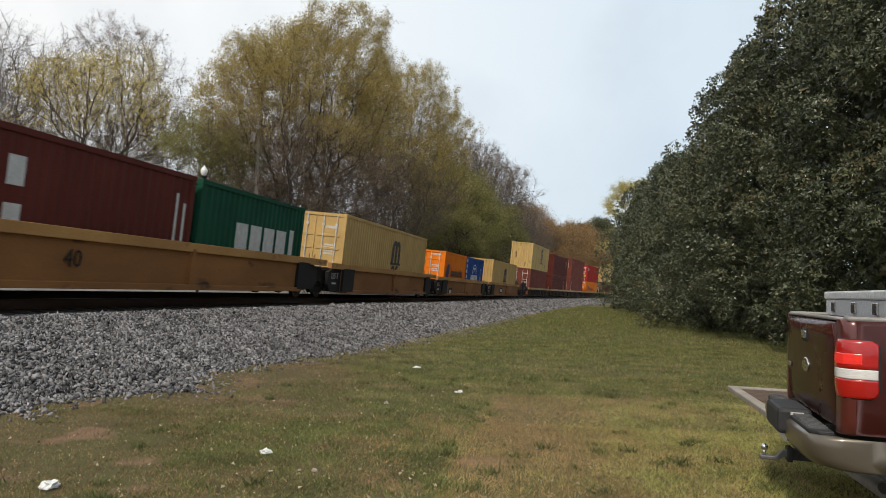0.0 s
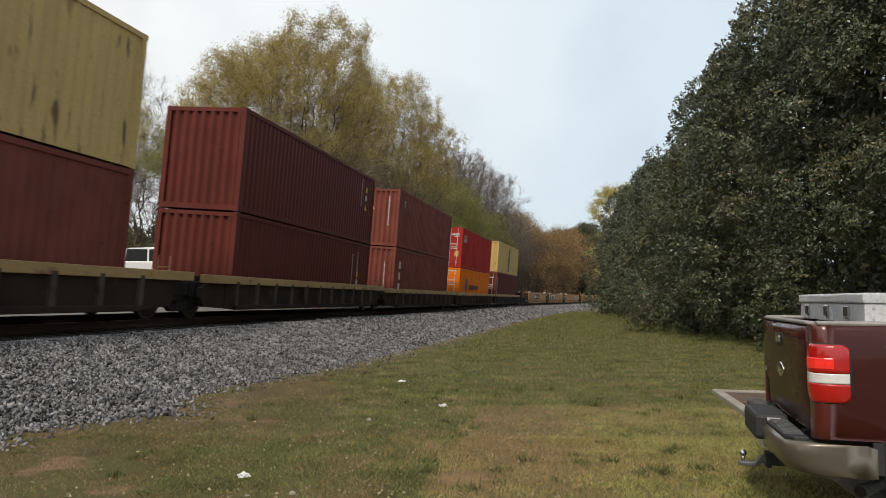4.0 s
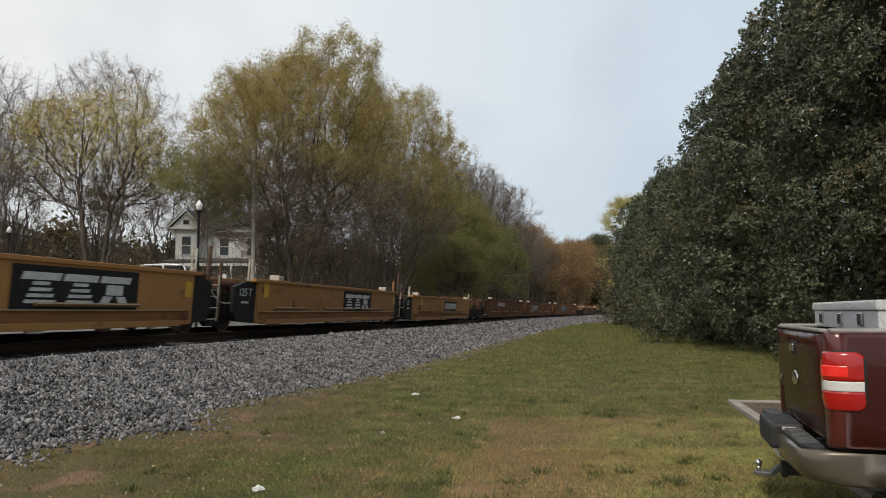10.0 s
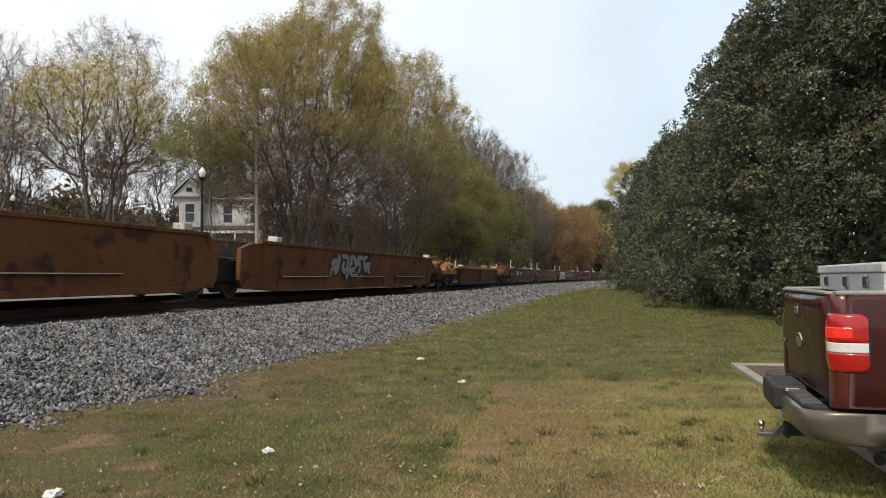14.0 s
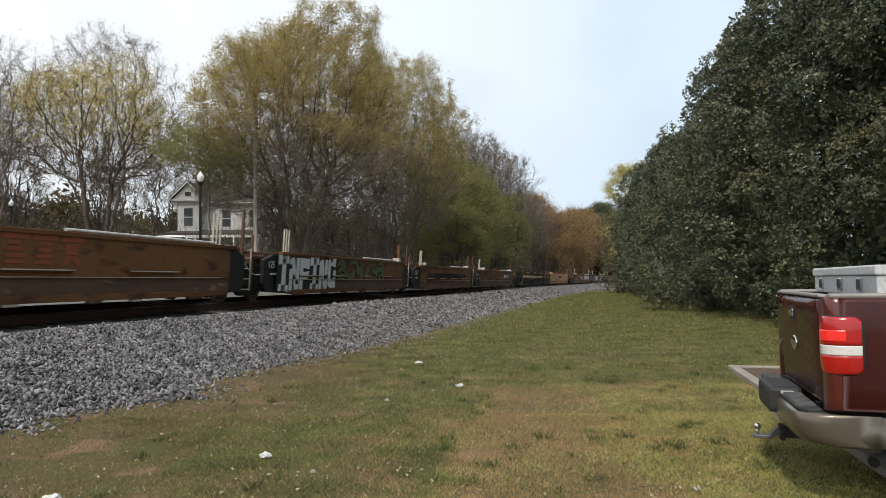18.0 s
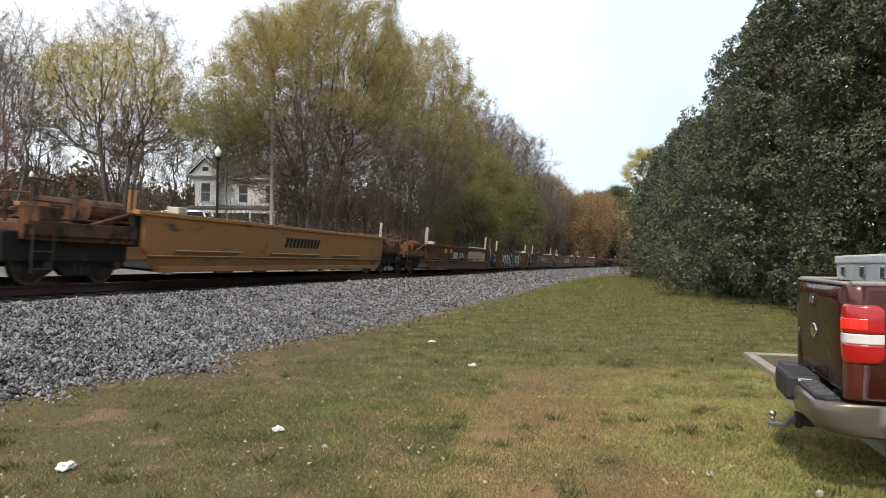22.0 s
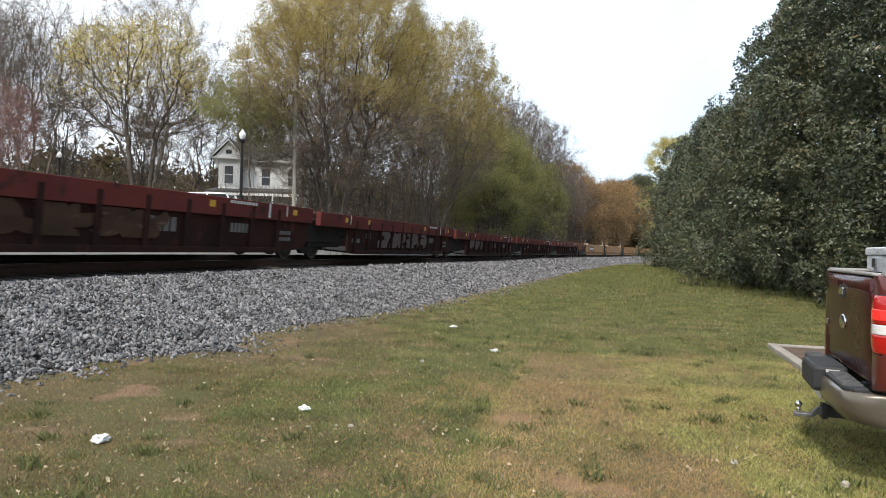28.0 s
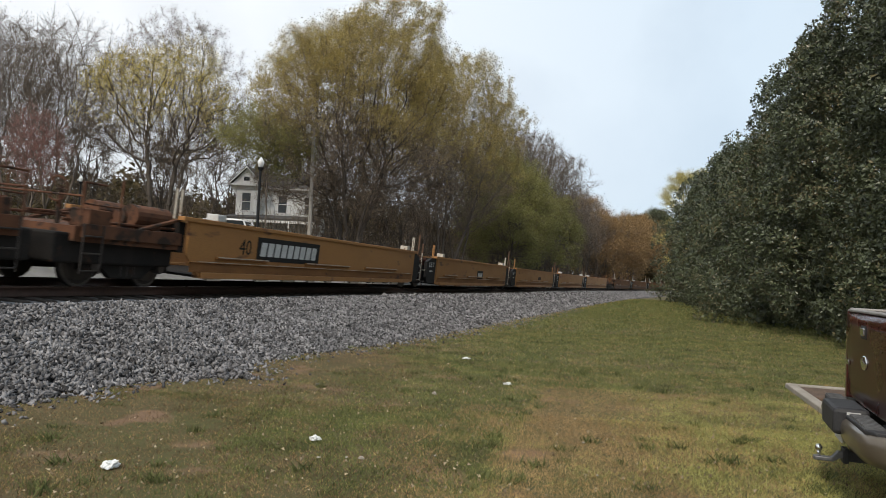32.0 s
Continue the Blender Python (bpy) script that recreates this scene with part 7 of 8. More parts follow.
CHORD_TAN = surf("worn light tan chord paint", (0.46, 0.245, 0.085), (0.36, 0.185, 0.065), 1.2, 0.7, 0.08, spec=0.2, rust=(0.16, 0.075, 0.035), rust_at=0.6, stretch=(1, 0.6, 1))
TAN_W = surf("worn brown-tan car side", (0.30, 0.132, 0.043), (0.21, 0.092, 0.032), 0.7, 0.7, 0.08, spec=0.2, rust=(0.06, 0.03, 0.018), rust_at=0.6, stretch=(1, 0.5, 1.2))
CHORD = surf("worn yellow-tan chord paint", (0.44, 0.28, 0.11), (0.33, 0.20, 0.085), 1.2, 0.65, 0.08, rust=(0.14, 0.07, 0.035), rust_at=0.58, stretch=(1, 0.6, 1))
DARK_TAN = surf("dark orange-brown car side", (0.12, 0.052, 0.017), (0.075, 0.034, 0.013), 0.7, 0.7, 0.08, spec=0.2, rust=(0.05, 0.025, 0.015), rust_at=0.56, stretch=(1, 0.5, 1.2))
RIB = surf("lighter grey-brown rib paint", (0.085, 0.062, 0.048), (0.045, 0.034, 0.028), 1.5, 0.8, 0.1, spec=0.2, rust=(0.05, 0.03, 0.02), rust_at=0.55)
DUSTY = surf("dusty rust-brown end paint", (0.14, 0.062, 0.033), (0.075, 0.036, 0.022), 1.6, 0.8, 0.15, spec=0.2, rust=(0.035, 0.024, 0.018), rust_at=0.52)
FOOT = surf("dirty grey-brown foot paint", (0.12, 0.068, 0.042), (0.075, 0.045, 0.03), 1.3, 0.8, 0.12, spec=0.2, rust=(0.19, 0.125, 0.085), rust_at=0.6, stretch=(1, 0.6, 2))
FOOT_TAN = surf("dusty tan foot paint", (0.25, 0.115, 0.04), (0.17, 0.08, 0.032), 1.3, 0.75, 0.1, spec=0.2, rust=(0.09, 0.045, 0.028), rust_at=0.58, stretch=(1, 0.6, 2))
FAINT = surf("faint grey stencil paint", (0.16, 0.15, 0.135), (0.11, 0.10, 0.09), 5.0, 0.7, 0.03)
OLD_RED = surf("faded oxide-red paint", (0.09, 0.035, 0.025), (0.06, 0.026, 0.02), 2.0, 0.8, 0.1, spec=0.1)
KINDS = {
    "tan": (TAN, TAN, TAN, False, 1.46, "tan painted empty well car with pale-edged ledges"),
    "old": (TAN_OLD, TAN_OLD, TAN_OLD, False, 1.46, "faded brown-tan well car streaked with rust and soot"),
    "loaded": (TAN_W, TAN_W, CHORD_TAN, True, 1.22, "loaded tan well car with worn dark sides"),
    "worn": (DARK_TAN, DARK_TAN, TAN, True, 1.31, "tan well car with dark orange-brown sides"),
    "grey": (GREY_CAR, GREY_CAR, CHORD, True, 1.03, "dark grey ribbed well car with tan top chord"),
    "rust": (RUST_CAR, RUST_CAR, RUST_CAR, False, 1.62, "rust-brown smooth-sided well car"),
    "red": (RED_CAR, surf("dark red-brown car side", (0.042, 0.018, 0.015), (0.026, 0.014, 0.012), 0.8, 0.85, 0.1, spec=0.06, rust=(0.07, 0.028, 0.018), rust_at=0.6), RED_CAR, True, 1.4, "dark red ribbed well car with red top chord"),
}


def sign(u, v, w, h, n, board=True, lean=0.05, ink=None):
    def put(car, ya, yb, z0, z1):
        mid = MID[0]
        if board:
            lay("sign_board", one(plate, -w / 2 - 0.15, w / 2 + 0.15, -0.12, h + 0.12), INK, car, side_m(1.483, mid + u, z0 + v), "black painted sign field")
        bm = bmesh.new()
        bars(bm, -w / 2, w / 2, 0, h, n, 0.22, lean)
        lay("painted_marking", bm, ink or (PALE if board else INK), car, side_m(1.487 if board else 1.481, mid + u, z0 + v), "row of plain sign bars")
    return put


def numbered(u, v, w, h, digits):
    """A black field with reporting bars and the car's readable number."""
    def put(car, ya, yb, z0, z1):
        mid = MID[0]
        lay("sign_board", one(plate, -w / 2 - 0.12, w / 2 + 0.12, -0.12, h + 0.12), INK, car, side_m(1.483, mid + u, z0 + v), "black painted sign field")
        bm = bmesh.new()
        bars(bm, -w / 2, -w / 2 + w * 0.36, 0, h, 4, 0.25, 0.05)
        lay("painted_marking", bm, PALE, car, side_m(1.487, mid + u, z0 + v), "row of plain sign bars")
        lay("car_number", text_bm(digits, h * 1.35), PALE, car, side_m(1.487, mid + u + w * 0.2, z0 + v + h * 0.5), "white painted car number")
    return put


def stripes(u, v, w, h, ink=None, board=True):
    """A logo of three slanted striped shapes on a black field."""
    def put(car, ya, yb, z0, z1):
        mid = MID[0]
        if board:
            lay("logo_board", one(plate, -w / 2 - 0.2, w / 2 + 0.2, -0.12, h + 0.12), INK, car, side_m(1.483, mid + u, z0 + v), "black painted logo field")
        for k in range(3):
            bm = bmesh.new()
            a = -w / 2 + k * w / 3
            b = a + w / 3 - 0.08
            m = (a + b) / 2
            plate(bm, a, b, h * 0.76, h, 0.004, 0.05)
            if k < 2:
                for i in range(4):
                    ww = (b - a) * (0.22 + 0.06 * i)
                    plate(bm, m - ww, m + ww, h * (0.6 - 0.19 * i), h * (0.71 - 0.19 * i), 0.004, 0.03)
            else:
                plate(bm, a, a + 0.3 * (b - a), 0, h * 0.3, 0.004, 0.12)
                plate(bm, b - 0.3 * (b - a), b, 0, h * 0.3, 0.004, -0.12)
                plate(bm, m - 0.28 * (b - a), m + 0.28 * (b - a), h * 0.34, h * 0.7, 0.004, 0.0)
            lay("logo", bm, ink or PALE, car, side_m(1.487, mid + u, z0 + v), "pale striped logo shape")
    return put


MID = [0.0]
GRAF = {"white": PALE, "black": INK, "faint": FOOT, "blue": surf("blue spray paint", (0.03, 0.12, 0.38), (0.04, 0.15, 0.42), 4.0, 0.6, 0.03),
        "rosy": surf("faded pinkish-grey spray paint", (0.22, 0.16, 0.15), (0.16, 0.12, 0.115), 4.0, 0.6, 0.03), "green": surf("olive green spray paint", (0.36, 0.41, 0.2), (0.28, 0.33, 0.15), 4.0, 0.6, 0.03), "yellow": YEL,
        "silver": surf("silver spray paint", (0.45, 0.45, 0.46), (0.36, 0.36, 0.37), 4.0, 0.45, 0.03)}


def tags(u0, u1, v0, v1, n, fill, line, seed):
    """Graffiti: fat overlapping curved strokes, with an outline tone behind them."""
    def put(car, ya, yb, z0, z1):
        r = random.Random(seed)
        mid = MID[0]
        w = (u1 - u0) / n
        back, front = bmesh.new(), bmesh.new()
        for i in range(n):
            c = u0 + (i + 0.5) * w
            for k in range(3):
                a0 = r.uniform(0, 6.3)
                cu, cv = c + r.gauss(0, 0.1) * w, (v0 + v1) / 2 + (k - 1) * (v1 - v0) * 0.26
                ru, rv = w * r.uniform(0.28, 0.45), (v1 - v0) * r.uniform(0.14, 0.26)
                th = min(0.11, w * 0.16)
                sweep = r.uniform(2.4, 4.6)
                for bm, t, d in ((back, th * 1.55, 0.004), (front, th, 0.008)):
                    m = 9
                    pts = []
                    for q in range(m + 1):
                        a = a0 + sweep * q / m
                        pts.append((cu + (ru + t) * math.cos(a), min(v1, max(v0, cv + (rv + t) * math.sin(a)))))
                    inner = []
                    for q in range(m, -1, -1):
                        a = a0 + sweep * q / m
                        inner.append((cu + max(0.02, ru - t) * math.cos(a), min(v1 - 0.01, max(v0 + 0.01, cv + max(0.02, rv - t) * math.sin(a)))))
                    va = [bm.verts.new((p[0], p[1], d)) for p in pts]
                    vb = [bm.verts.new((p[0], p[1], d)) for p in inner[::-1]]
                    for q in range(m):
                        bm.faces.new((va[q], va[q + 1], vb[q + 1], vb[q]))
        bmesh.ops.solidify(back, geom=back.faces[:], thickness=0.002)
        bmesh.ops.solidify(front, geom=front.faces[:], thickness=0.002)
        lay("graffiti_shadow", back, GRAF[line], car, side_m(1.481, mid, z0), "dark sprayed outline strokes")
        lay("graffiti", front, GRAF[fill], car, side_m(1.481, mid, z0), "sprayed graffiti strokes")
    return put


def blocks(u0, u1, v0, v1, n, fill, line, seed, slant=0.1):
    """Graffiti: a run of heavy interlocked block shapes with notches, over a wider outline tone."""
    def put(car, ya, yb, z0, z1):
        r = random.Random(seed)
        mid = MID[0]
        w = (u1 - u0) / n
        back, front = bmesh.new(), bmesh.new()
        plate(back, u0 - 0.08, u1 + 0.08, v0 + 0.02, v1 - 0.04, 0.004)
        for i in range(n):
            a = u0 + i * w
            b = a + w * 0.93
            lo, hi = v0 + r.uniform(-0.05, 0.04), v1 + r.uniform(-0.06, 0.05)
            k = slant * w * r.uniform(-1, 1)
            form = r.randrange(4)
            t, h = 0.30 * w, hi - lo
            if form == 0:
                shapes = [[(a, lo), (a + t, lo), (a + t + k, hi), (a + k, hi)], [(a + t * 0.8, hi - 0.3 * h), (b, hi - 0.34 * h), (b, hi), (a + t, hi)], [(a + t * 0.8, lo + 0.3 * h), (b - 0.1 * w, lo + 0.36 * h), (b, lo + 0.6 * h), (a + t, lo + 0.56 * h)]]
            elif form == 1:
                shapes = [[(a, lo), (a + t, lo), (a + t, hi), (a, hi - 0.06)], [(b - t, lo), (b, lo + 0.05), (b, hi), (b - t, hi)], [(a + t * 0.7, hi), (a + t * 1.5, hi), (b - t * 0.6, lo), (b - t * 1.4, lo)]]
            elif form == 2:
                shapes = [[(a, lo + 0.1 * h), (a + t, lo), (a + t, hi), (a, hi - 0.1 * h)], [(a + t * 0.9, lo), (b, lo), (b, lo + 0.28 * h), (a + t, lo + 0.24 * h)], [(b - t, lo + 0.2 * h), (b, lo + 0.2 * h), (b, lo + 0.62 * h), (b - t, lo + 0.55 * h)], [(a + t * 0.9, hi - 0.25 * h), (b - 0.05, hi - 0.3 * h), (b, hi), (a + t, hi)]]
            else:
                shapes = [[(a + 0.3 * w, lo), (a + 0.68 * w, lo), (a + 0.66 * w + k, hi), (a + 0.34 * w + k, hi)], [(a, hi - 0.27 * h), (b, hi - 0.22 * h), (b, hi), (a, hi)], [(a + 0.05 * w, lo), (b, lo), (b, lo + 0.16 * h), (a + 0.1 * w, lo + 0.2 * h)]]
            for sh in shapes:
                prism(front, sh, "z", 0.006, 0.009)
        lay("graffiti", back, GRAF[line], car, side_m(1.494, mid, z0), "sprayed graffiti outline field")
        lay("graffiti", front, GRAF[fill], car, side_m(1.494, mid, z0), "heavy sprayed graffiti blocks")
        bm = bmesh.new()
        for _ in range(n):
            c, d = r.uniform(u0, u1), r.uniform(v0 + 0.1, v1 - 0.1)
            prism(bm, [(c, d), (c + 0.18, d + 0.05), (c + 0.1, d + 0.2), (c - 0.06, d + 0.12)], "z", 0.009, 0.011)
        lay("graffiti", bm, GRAF[line], car, side_m(1.494, mid, z0), "sprayed graffiti highlights")
    return put


def letters(words, u, v, size, mat=None):
    def put(car, ya, yb, z0, z1):
        x = 1.484
        lay("lettering", text_bm(words, size), mat or INK, car, side_m(x, MID[0] + u, z0 + v))
    return put


def patch(u, v, w, h, mat):
    def put(car, ya, yb, z0, z1):
        lay("paint_patch", one(plate, -w / 2, w / 2, -h / 2, h / 2), mat, car, side_m(1.481, MID[0] + u, z0 + v))
    return put


def several(*fs):
    def put(*a):
        for f in fs:
            f(*a)
    return put


def consist(bounds, kind, decos=(), seed=0):
    n = len(bounds) - 1
    for i in range(n):
        unit(bounds[i], bounds[i + 1], kind, i == 0, i == n - 1, decos[i] if i < len(decos) else None, seed * 10 + i)


ENDS = several(patch(-6.3, 0.95, 0.3, 0.45, YEL), patch(6.4, 0.8, 0.25, 0.35, YEL))


def marks(car, ya, yb, z0, z1):
    """White stencil bars low on the side and on the top chord."""
    for u, v, w, h, n in ((-4.7, 0.35, 0.7, 0.14, 6), (-3.6, 0.5, 0.5, 0.2, 3), (1.4, 0.4, 0.9, 0.3, 4), (4.2, 0.45, 0.8, 0.22, 5), (6.4, 0.45, 0.7, 0.1, 7), (6.4, 0.28, 0.7, 0.1, 7)):
        bm = bmesh.new()
        bars(bm, -w / 2, w / 2, 0, h, n)
        lay("stencil", bm, FAINT, car, side_m(1.441, u, z0 + v), "faded stencil bars")
    for u in (ya - 0.4, ya + 1.6, yb - 3.5, yb + 0.35):
        lay("reflector", one(plate, -0.11, 0.11, -0.13, 0.02), YEL, car, side_m(1.521, u, z1 + 0.03), "orange reflector patch")
    for u in (ya - 0.05, yb - 0.1):
        lay("stencil", one(plate, -0.03, 0.03, -0.18, 0.1), PALE, car, side_m(1.522, u, z1 + 0.02), "white upright stencil bar")
    bm = bmesh.new()
    bars(bm, -0.6, 0.6, 0, 0.07, 9)
    lay("stencil", bm, PALE, car, side_m(1.521, yb - 2.2, z1 + 0.03), "white stencil bars on the chord")
    lay("stencil", one(plate, -0.05, 0.05, -0.25, 0.11), PALE, car, side_m(1.521, yb - 1.0, z1 + 0.02), "white stencil bars on the chord")


consist([-12.0, 6.4, 22.9, 39.0, 55.3, 74.0], "loaded", [None, letters("40", -3.9, 0.5, 0.46), None, sign(-4.5, 0.1, 0.6, 0.2, 3), sign(-3.5, 0.3, 0.8, 0.22, 3)], 1)
consist([74.0, 93.7, 110.0, 126.4, 142.6, 160.3], "grey", [], 2)
consist([160.3, 179.6, 195.3, 211.9, 228.4, 247.0], "tan",
        [several(letters("40", -4.0, 0.55, 0.5), numbered(0.0, 0.55, 3.2, 0.36, "750958"), letters("A", 2.5, 0.6, 0.34), ENDS), several(stripes(-3.0, 0.42, 3.8, 0.62), letters("E", 2.9, 0.55, 0.34), ENDS), several(letters("40", -6.0, 0.5, 0.42), stripes(3.0, 0.42, 2.8, 0.55), ENDS),
         several(letters("E", -4.4, 0.5, 0.34), stripes(1.5, 0.42, 2.8, 0.55), ENDS), several(letters("40", -6.6, 0.55, 0.5), sign(0.3, 0.55, 2.8, 0.34, 10), ENDS)], 3)
consist([247.0, 270.0, 290.2, 314.0], "rust", [sign(-2.4, 0.85, 3.4, 0.32, 10, False, 0.05, GRAF["silver"]), tags(-6.5, -2.0, 0.5, 1.1, 4, "silver", "silver", 71), tags(-5.5, -1.5, 0.3, 1.2, 5, "silver", "black", 72)], 4)
consist([314.0, 334.4], "worn", [sign(-6.5, 0.5, 1.2, 0.3, 4, False)], 5)
consist([334.4, 352.4, 369.8, 385.8, 401.35, 420.6], "old",
        [several(numbered(-1.2, 0.6, 3.4, 0.36, "760647"), letters("B", 2.0, 0.65, 0.36)), stripes(0.95, 0.62, 1.9, 0.56, surf("orange-red logo paint", (0.28, 0.065, 0.02), (0.22, 0.055, 0.02), 4.0, 0.7, 0.03), False),
         several(blocks(-7.0, -2.4, 0.1, 1.14, 6, "white", "black", 73), tags(-2.2, 3.2, 0.1, 1.15, 6, "green", "black", 74), tags(-6.4, 2.6, 0.0, 0.36, 12, "silver", "white", 84)), tags(-5.0, 4.5, 0.5, 0.85, 9, "black", "black", 75), several(letters("40", -7.75, 0.8, 0.46), patch(-8.15, 0.62, 0.3, 0.36, TAN), numbered(2.9, 0.6, 2.6, 0.32, "760647"), tags(-6.7, -5.5, 0.6, 1.05, 2, "faint", "faint", 76))], 6)
consist([420.6, 439.0], "grey", [sign(-1.0, 0.5, 3.0, 0.3, 10, False, 0.05, FAINT)], 7)
consist([439.0, 460.4], "tan", [sign(0.0, 0.62, 2.4, 0.28, 10, False, 0.12)], 8)
consist([460.4, 480.4, 497.0, 512.5, 529.2, 550.0], "old",
        [several(letters("40", -4.3, 0.6, 0.46), patch(-3.1, 0.95, 0.5, 0.22, YEL), patch(-1.9, 0.95, 0.4, 0.2, YEL), numbered(0.0, 0.55, 2.9, 0.34, "760341"), blocks(2.2, 7.0, 0.42, 1.0, 7, "silver", "yellow", 77), tags(2.2, 7.0, 0.05, 0.4, 8, "silver", "silver", 87)),
         several(letters("40", -6.2, 0.77, 0.44), blocks(-4.9, 2.3, 0.08, 1.26, 7, "black", "white", 78), patch(-4.3, 0.98, 0.3, 0.12, YEL), patch(-0.9, 0.9, 0.35, 0.12, YEL), patch(3.0, 0.8, 0.5, 0.16, YEL)),
         several(letters("40", -5.55, 0.8, 0.46), tags(-3.5, 2.6, 0.1, 1.1, 8, "silver", "black", 79)), tags(-1.2, 2.5, 0.08, 0.95, 4, "white", "black", 80), tags(-2.0, 2.0, 0.2, 1.0, 4, "silver", "black", 81)], 9)
consist([550.0, 566.2, 582.2, 598.4, 615.8, 634.5], "red", [several(marks, tags(-3.0, 1.2, 0.25, 0.8, 5, "faint", "faint", 91)), several(marks, tags(-2.6, 3.2, 0.2, 0.8, 6, "rosy", "rosy", 92)), several(marks, tags(-5.0, -2.0, 0.3, 0.8, 4, "rosy", "rosy", 93)), marks, marks], 10)
consist([634.5, 653.8, 670.7, 688.0, 704.7, 724.0], "tan", [several(letters("40", -4.2, 0.7, 0.52), sign(-2.05, 0.54, 3.0, 0.34, 9)), sign(0.5, 0.4, 0.9, 0.25, 4), sign(1.0, 0.5, 1.2, 0.25, 4, False)], 11)
consist([724.0, 743.0, 759.5, 776.0, 792.0, 811.0], "old", [], 12)

# ---- containers ----
MAROON = surf("maroon container paint", (0.105, 0.025, 0.019), (0.13, 0.032, 0.024), 1.2, 0.6, 0.05, spec=0.12, rust=(0.05, 0.02, 0.015), rust_at=0.68)
MAROON_L = surf("faded maroon container paint", (0.215, 0.062, 0.045), (0.17, 0.05, 0.037), 1.2, 0.65, 0.05, spec=0.12, rust=(0.06, 0.025, 0.02), rust_at=0.68)
CRIMSON = surf("crimson container paint", (0.42, 0.034, 0.028), (0.36, 0.027, 0.022), 1.2, 0.72, 0.05, spec=0.12, rust=(0.08, 0.02, 0.018), rust_at=0.7)
ORANGE = surf("orange container paint", (0.80, 0.20, 0.012), (0.73, 0.18, 0.012), 1.2, 0.68, 0.05, spec=0.15, rust=(0.2, 0.07, 0.02), rust_at=0.7)
BLUE = surf("blue container paint", (0.015, 0.07, 0.27), (0.012, 0.055, 0.22), 1.2, 0.68, 0.05, spec=0.18, rust=(0.05, 0.05, 0.08), rust_at=0.7)
GREEN = surf("dark green container paint", (0.008, 0.075, 0.04), (0.007, 0.06, 0.032), 1.2, 0.68, 0.05, spec=0.18, rust=(0.02, 0.03, 0.02), rust_at=0.7)
CREAM = surf("cream yellow container paint", (0.62, 0.43, 0.17), (0.55, 0.38, 0.16), 1.2, 0.68, 0.05, spec=0.18, rust=(0.15, 0.10, 0.055), rust_at=0.6, stretch=(1.5, 1.5, 0.35))
OCHRE = surf("ochre container paint", (0.55, 0.36, 0.135), (0.48, 0.31, 0.118), 1.2, 0.68, 0.05, spec=0.18, rust=(0.12, 0.07, 0.03), rust_at=0.7)
NAVY = surf("navy logo paint", (0.01, 0.022, 0.12), (0.012, 0.03, 0.14), 3.0, 0.5, 0.02)
CHAR = surf("charcoal logo paint", (0.03, 0.026, 0.024), (0.045, 0.04, 0.036), 3.0, 0.55, 0.02)
LOW = 0.34
LOW_H = 2.59
UP = LOW + LOW_H + 0.015


def arch(bm, u, v, r, w, a0=0.0, a1=math.pi, n=10, d=0.004, flat=1.0):
    """A curved band."""
    pts = [(u + (r + w) * math.cos(a0 + (a1 - a0) * i / n), v + (r + w) * flat * math.sin(a0 + (a1 - a0) * i / n)) for i in range(n + 1)]
    pts += [(u + r * math.cos(a1 - (a1 - a0) * i / n), v + r * flat * math.sin(a1 - (a1 - a0) * i / n)) for i in range(n + 1)]
    prism(bm, pts, "z", 0, d)


def deco_arcs(mat, u, v, r):
    def put(c, L, W, h):
        bm = bmesh.new()
        arch(bm, u, v, r, 0.09)
        arch(bm, u - r * 0.3, v, r * 0.62, 0.07, 0.2, 2.2)
        arch(bm, u + r * 0.3, v, r * 0.62, 0.07, 0.9, 2.9)
        lay("logo_arc", bm, mat, c, side_m(W - 0.012, 0, 0), "white arched logo shape")
    return put


def deco_m(mat, u, v, s=1.0):
    """An arched three-legged mark over a row of bars."""
    def put(c, L, W, h):
        bm = bmesh.new()
        for k in (-0.42, 0.0, 0.42):
            plate(bm, (k - 0.13) * s, (k + 0.13) * s, 0, 0.62 * s)
        arch(bm, -0.21 * s, 0.6 * s, 0.11 * s, 0.2 * s)
        arch(bm, 0.21 * s, 0.6 * s, 0.11 * s, 0.2 * s)
        plate(bm, -0.66 * s, 0.66 * s, -0.07 * s, 0.01 * s)
        arch(bm, -0.25 * s, -0.3 * s, 0.08 * s, 0.14 * s, 0, 2 * math.pi)
        arch(bm, 0.25 * s, -0.3 * s, 0.08 * s, 0.14 * s, 0.7, 5.6)
        lay("logo", bm, mat, c, side_m(W - 0.012, u, v), "dark arched logo shape")
    return put


def deco_word(mat, u0, u1, v0, v1, n, seed):
    """A wordmark as a row of uneven plain bars."""
    def put(c, L, W, h):
        r = random.Random(seed)
        bm = bmesh.new()
        w = (u1 - u0) / n
        for i in range(n):
            top = v1 if i == 0 or r.random() < 0.25 else v0 + (v1 - v0) * 0.72
            bot = v0 - (v1 - v0) * 0.22 * (r.random() < 0.2)
            plate(bm, u0 + i * w, u0 + i * w + 0.3 * w, bot, top)
            plate(bm, u0 + (i + 0.48) * w, u0 + (i + 0.75) * w, v0, v0 + (v1 - v0) * 0.72)
        lay("wordmark", bm, mat, c, side_m(W - 0.012, 0, 0), "row of dark wordmark bars")
    return put


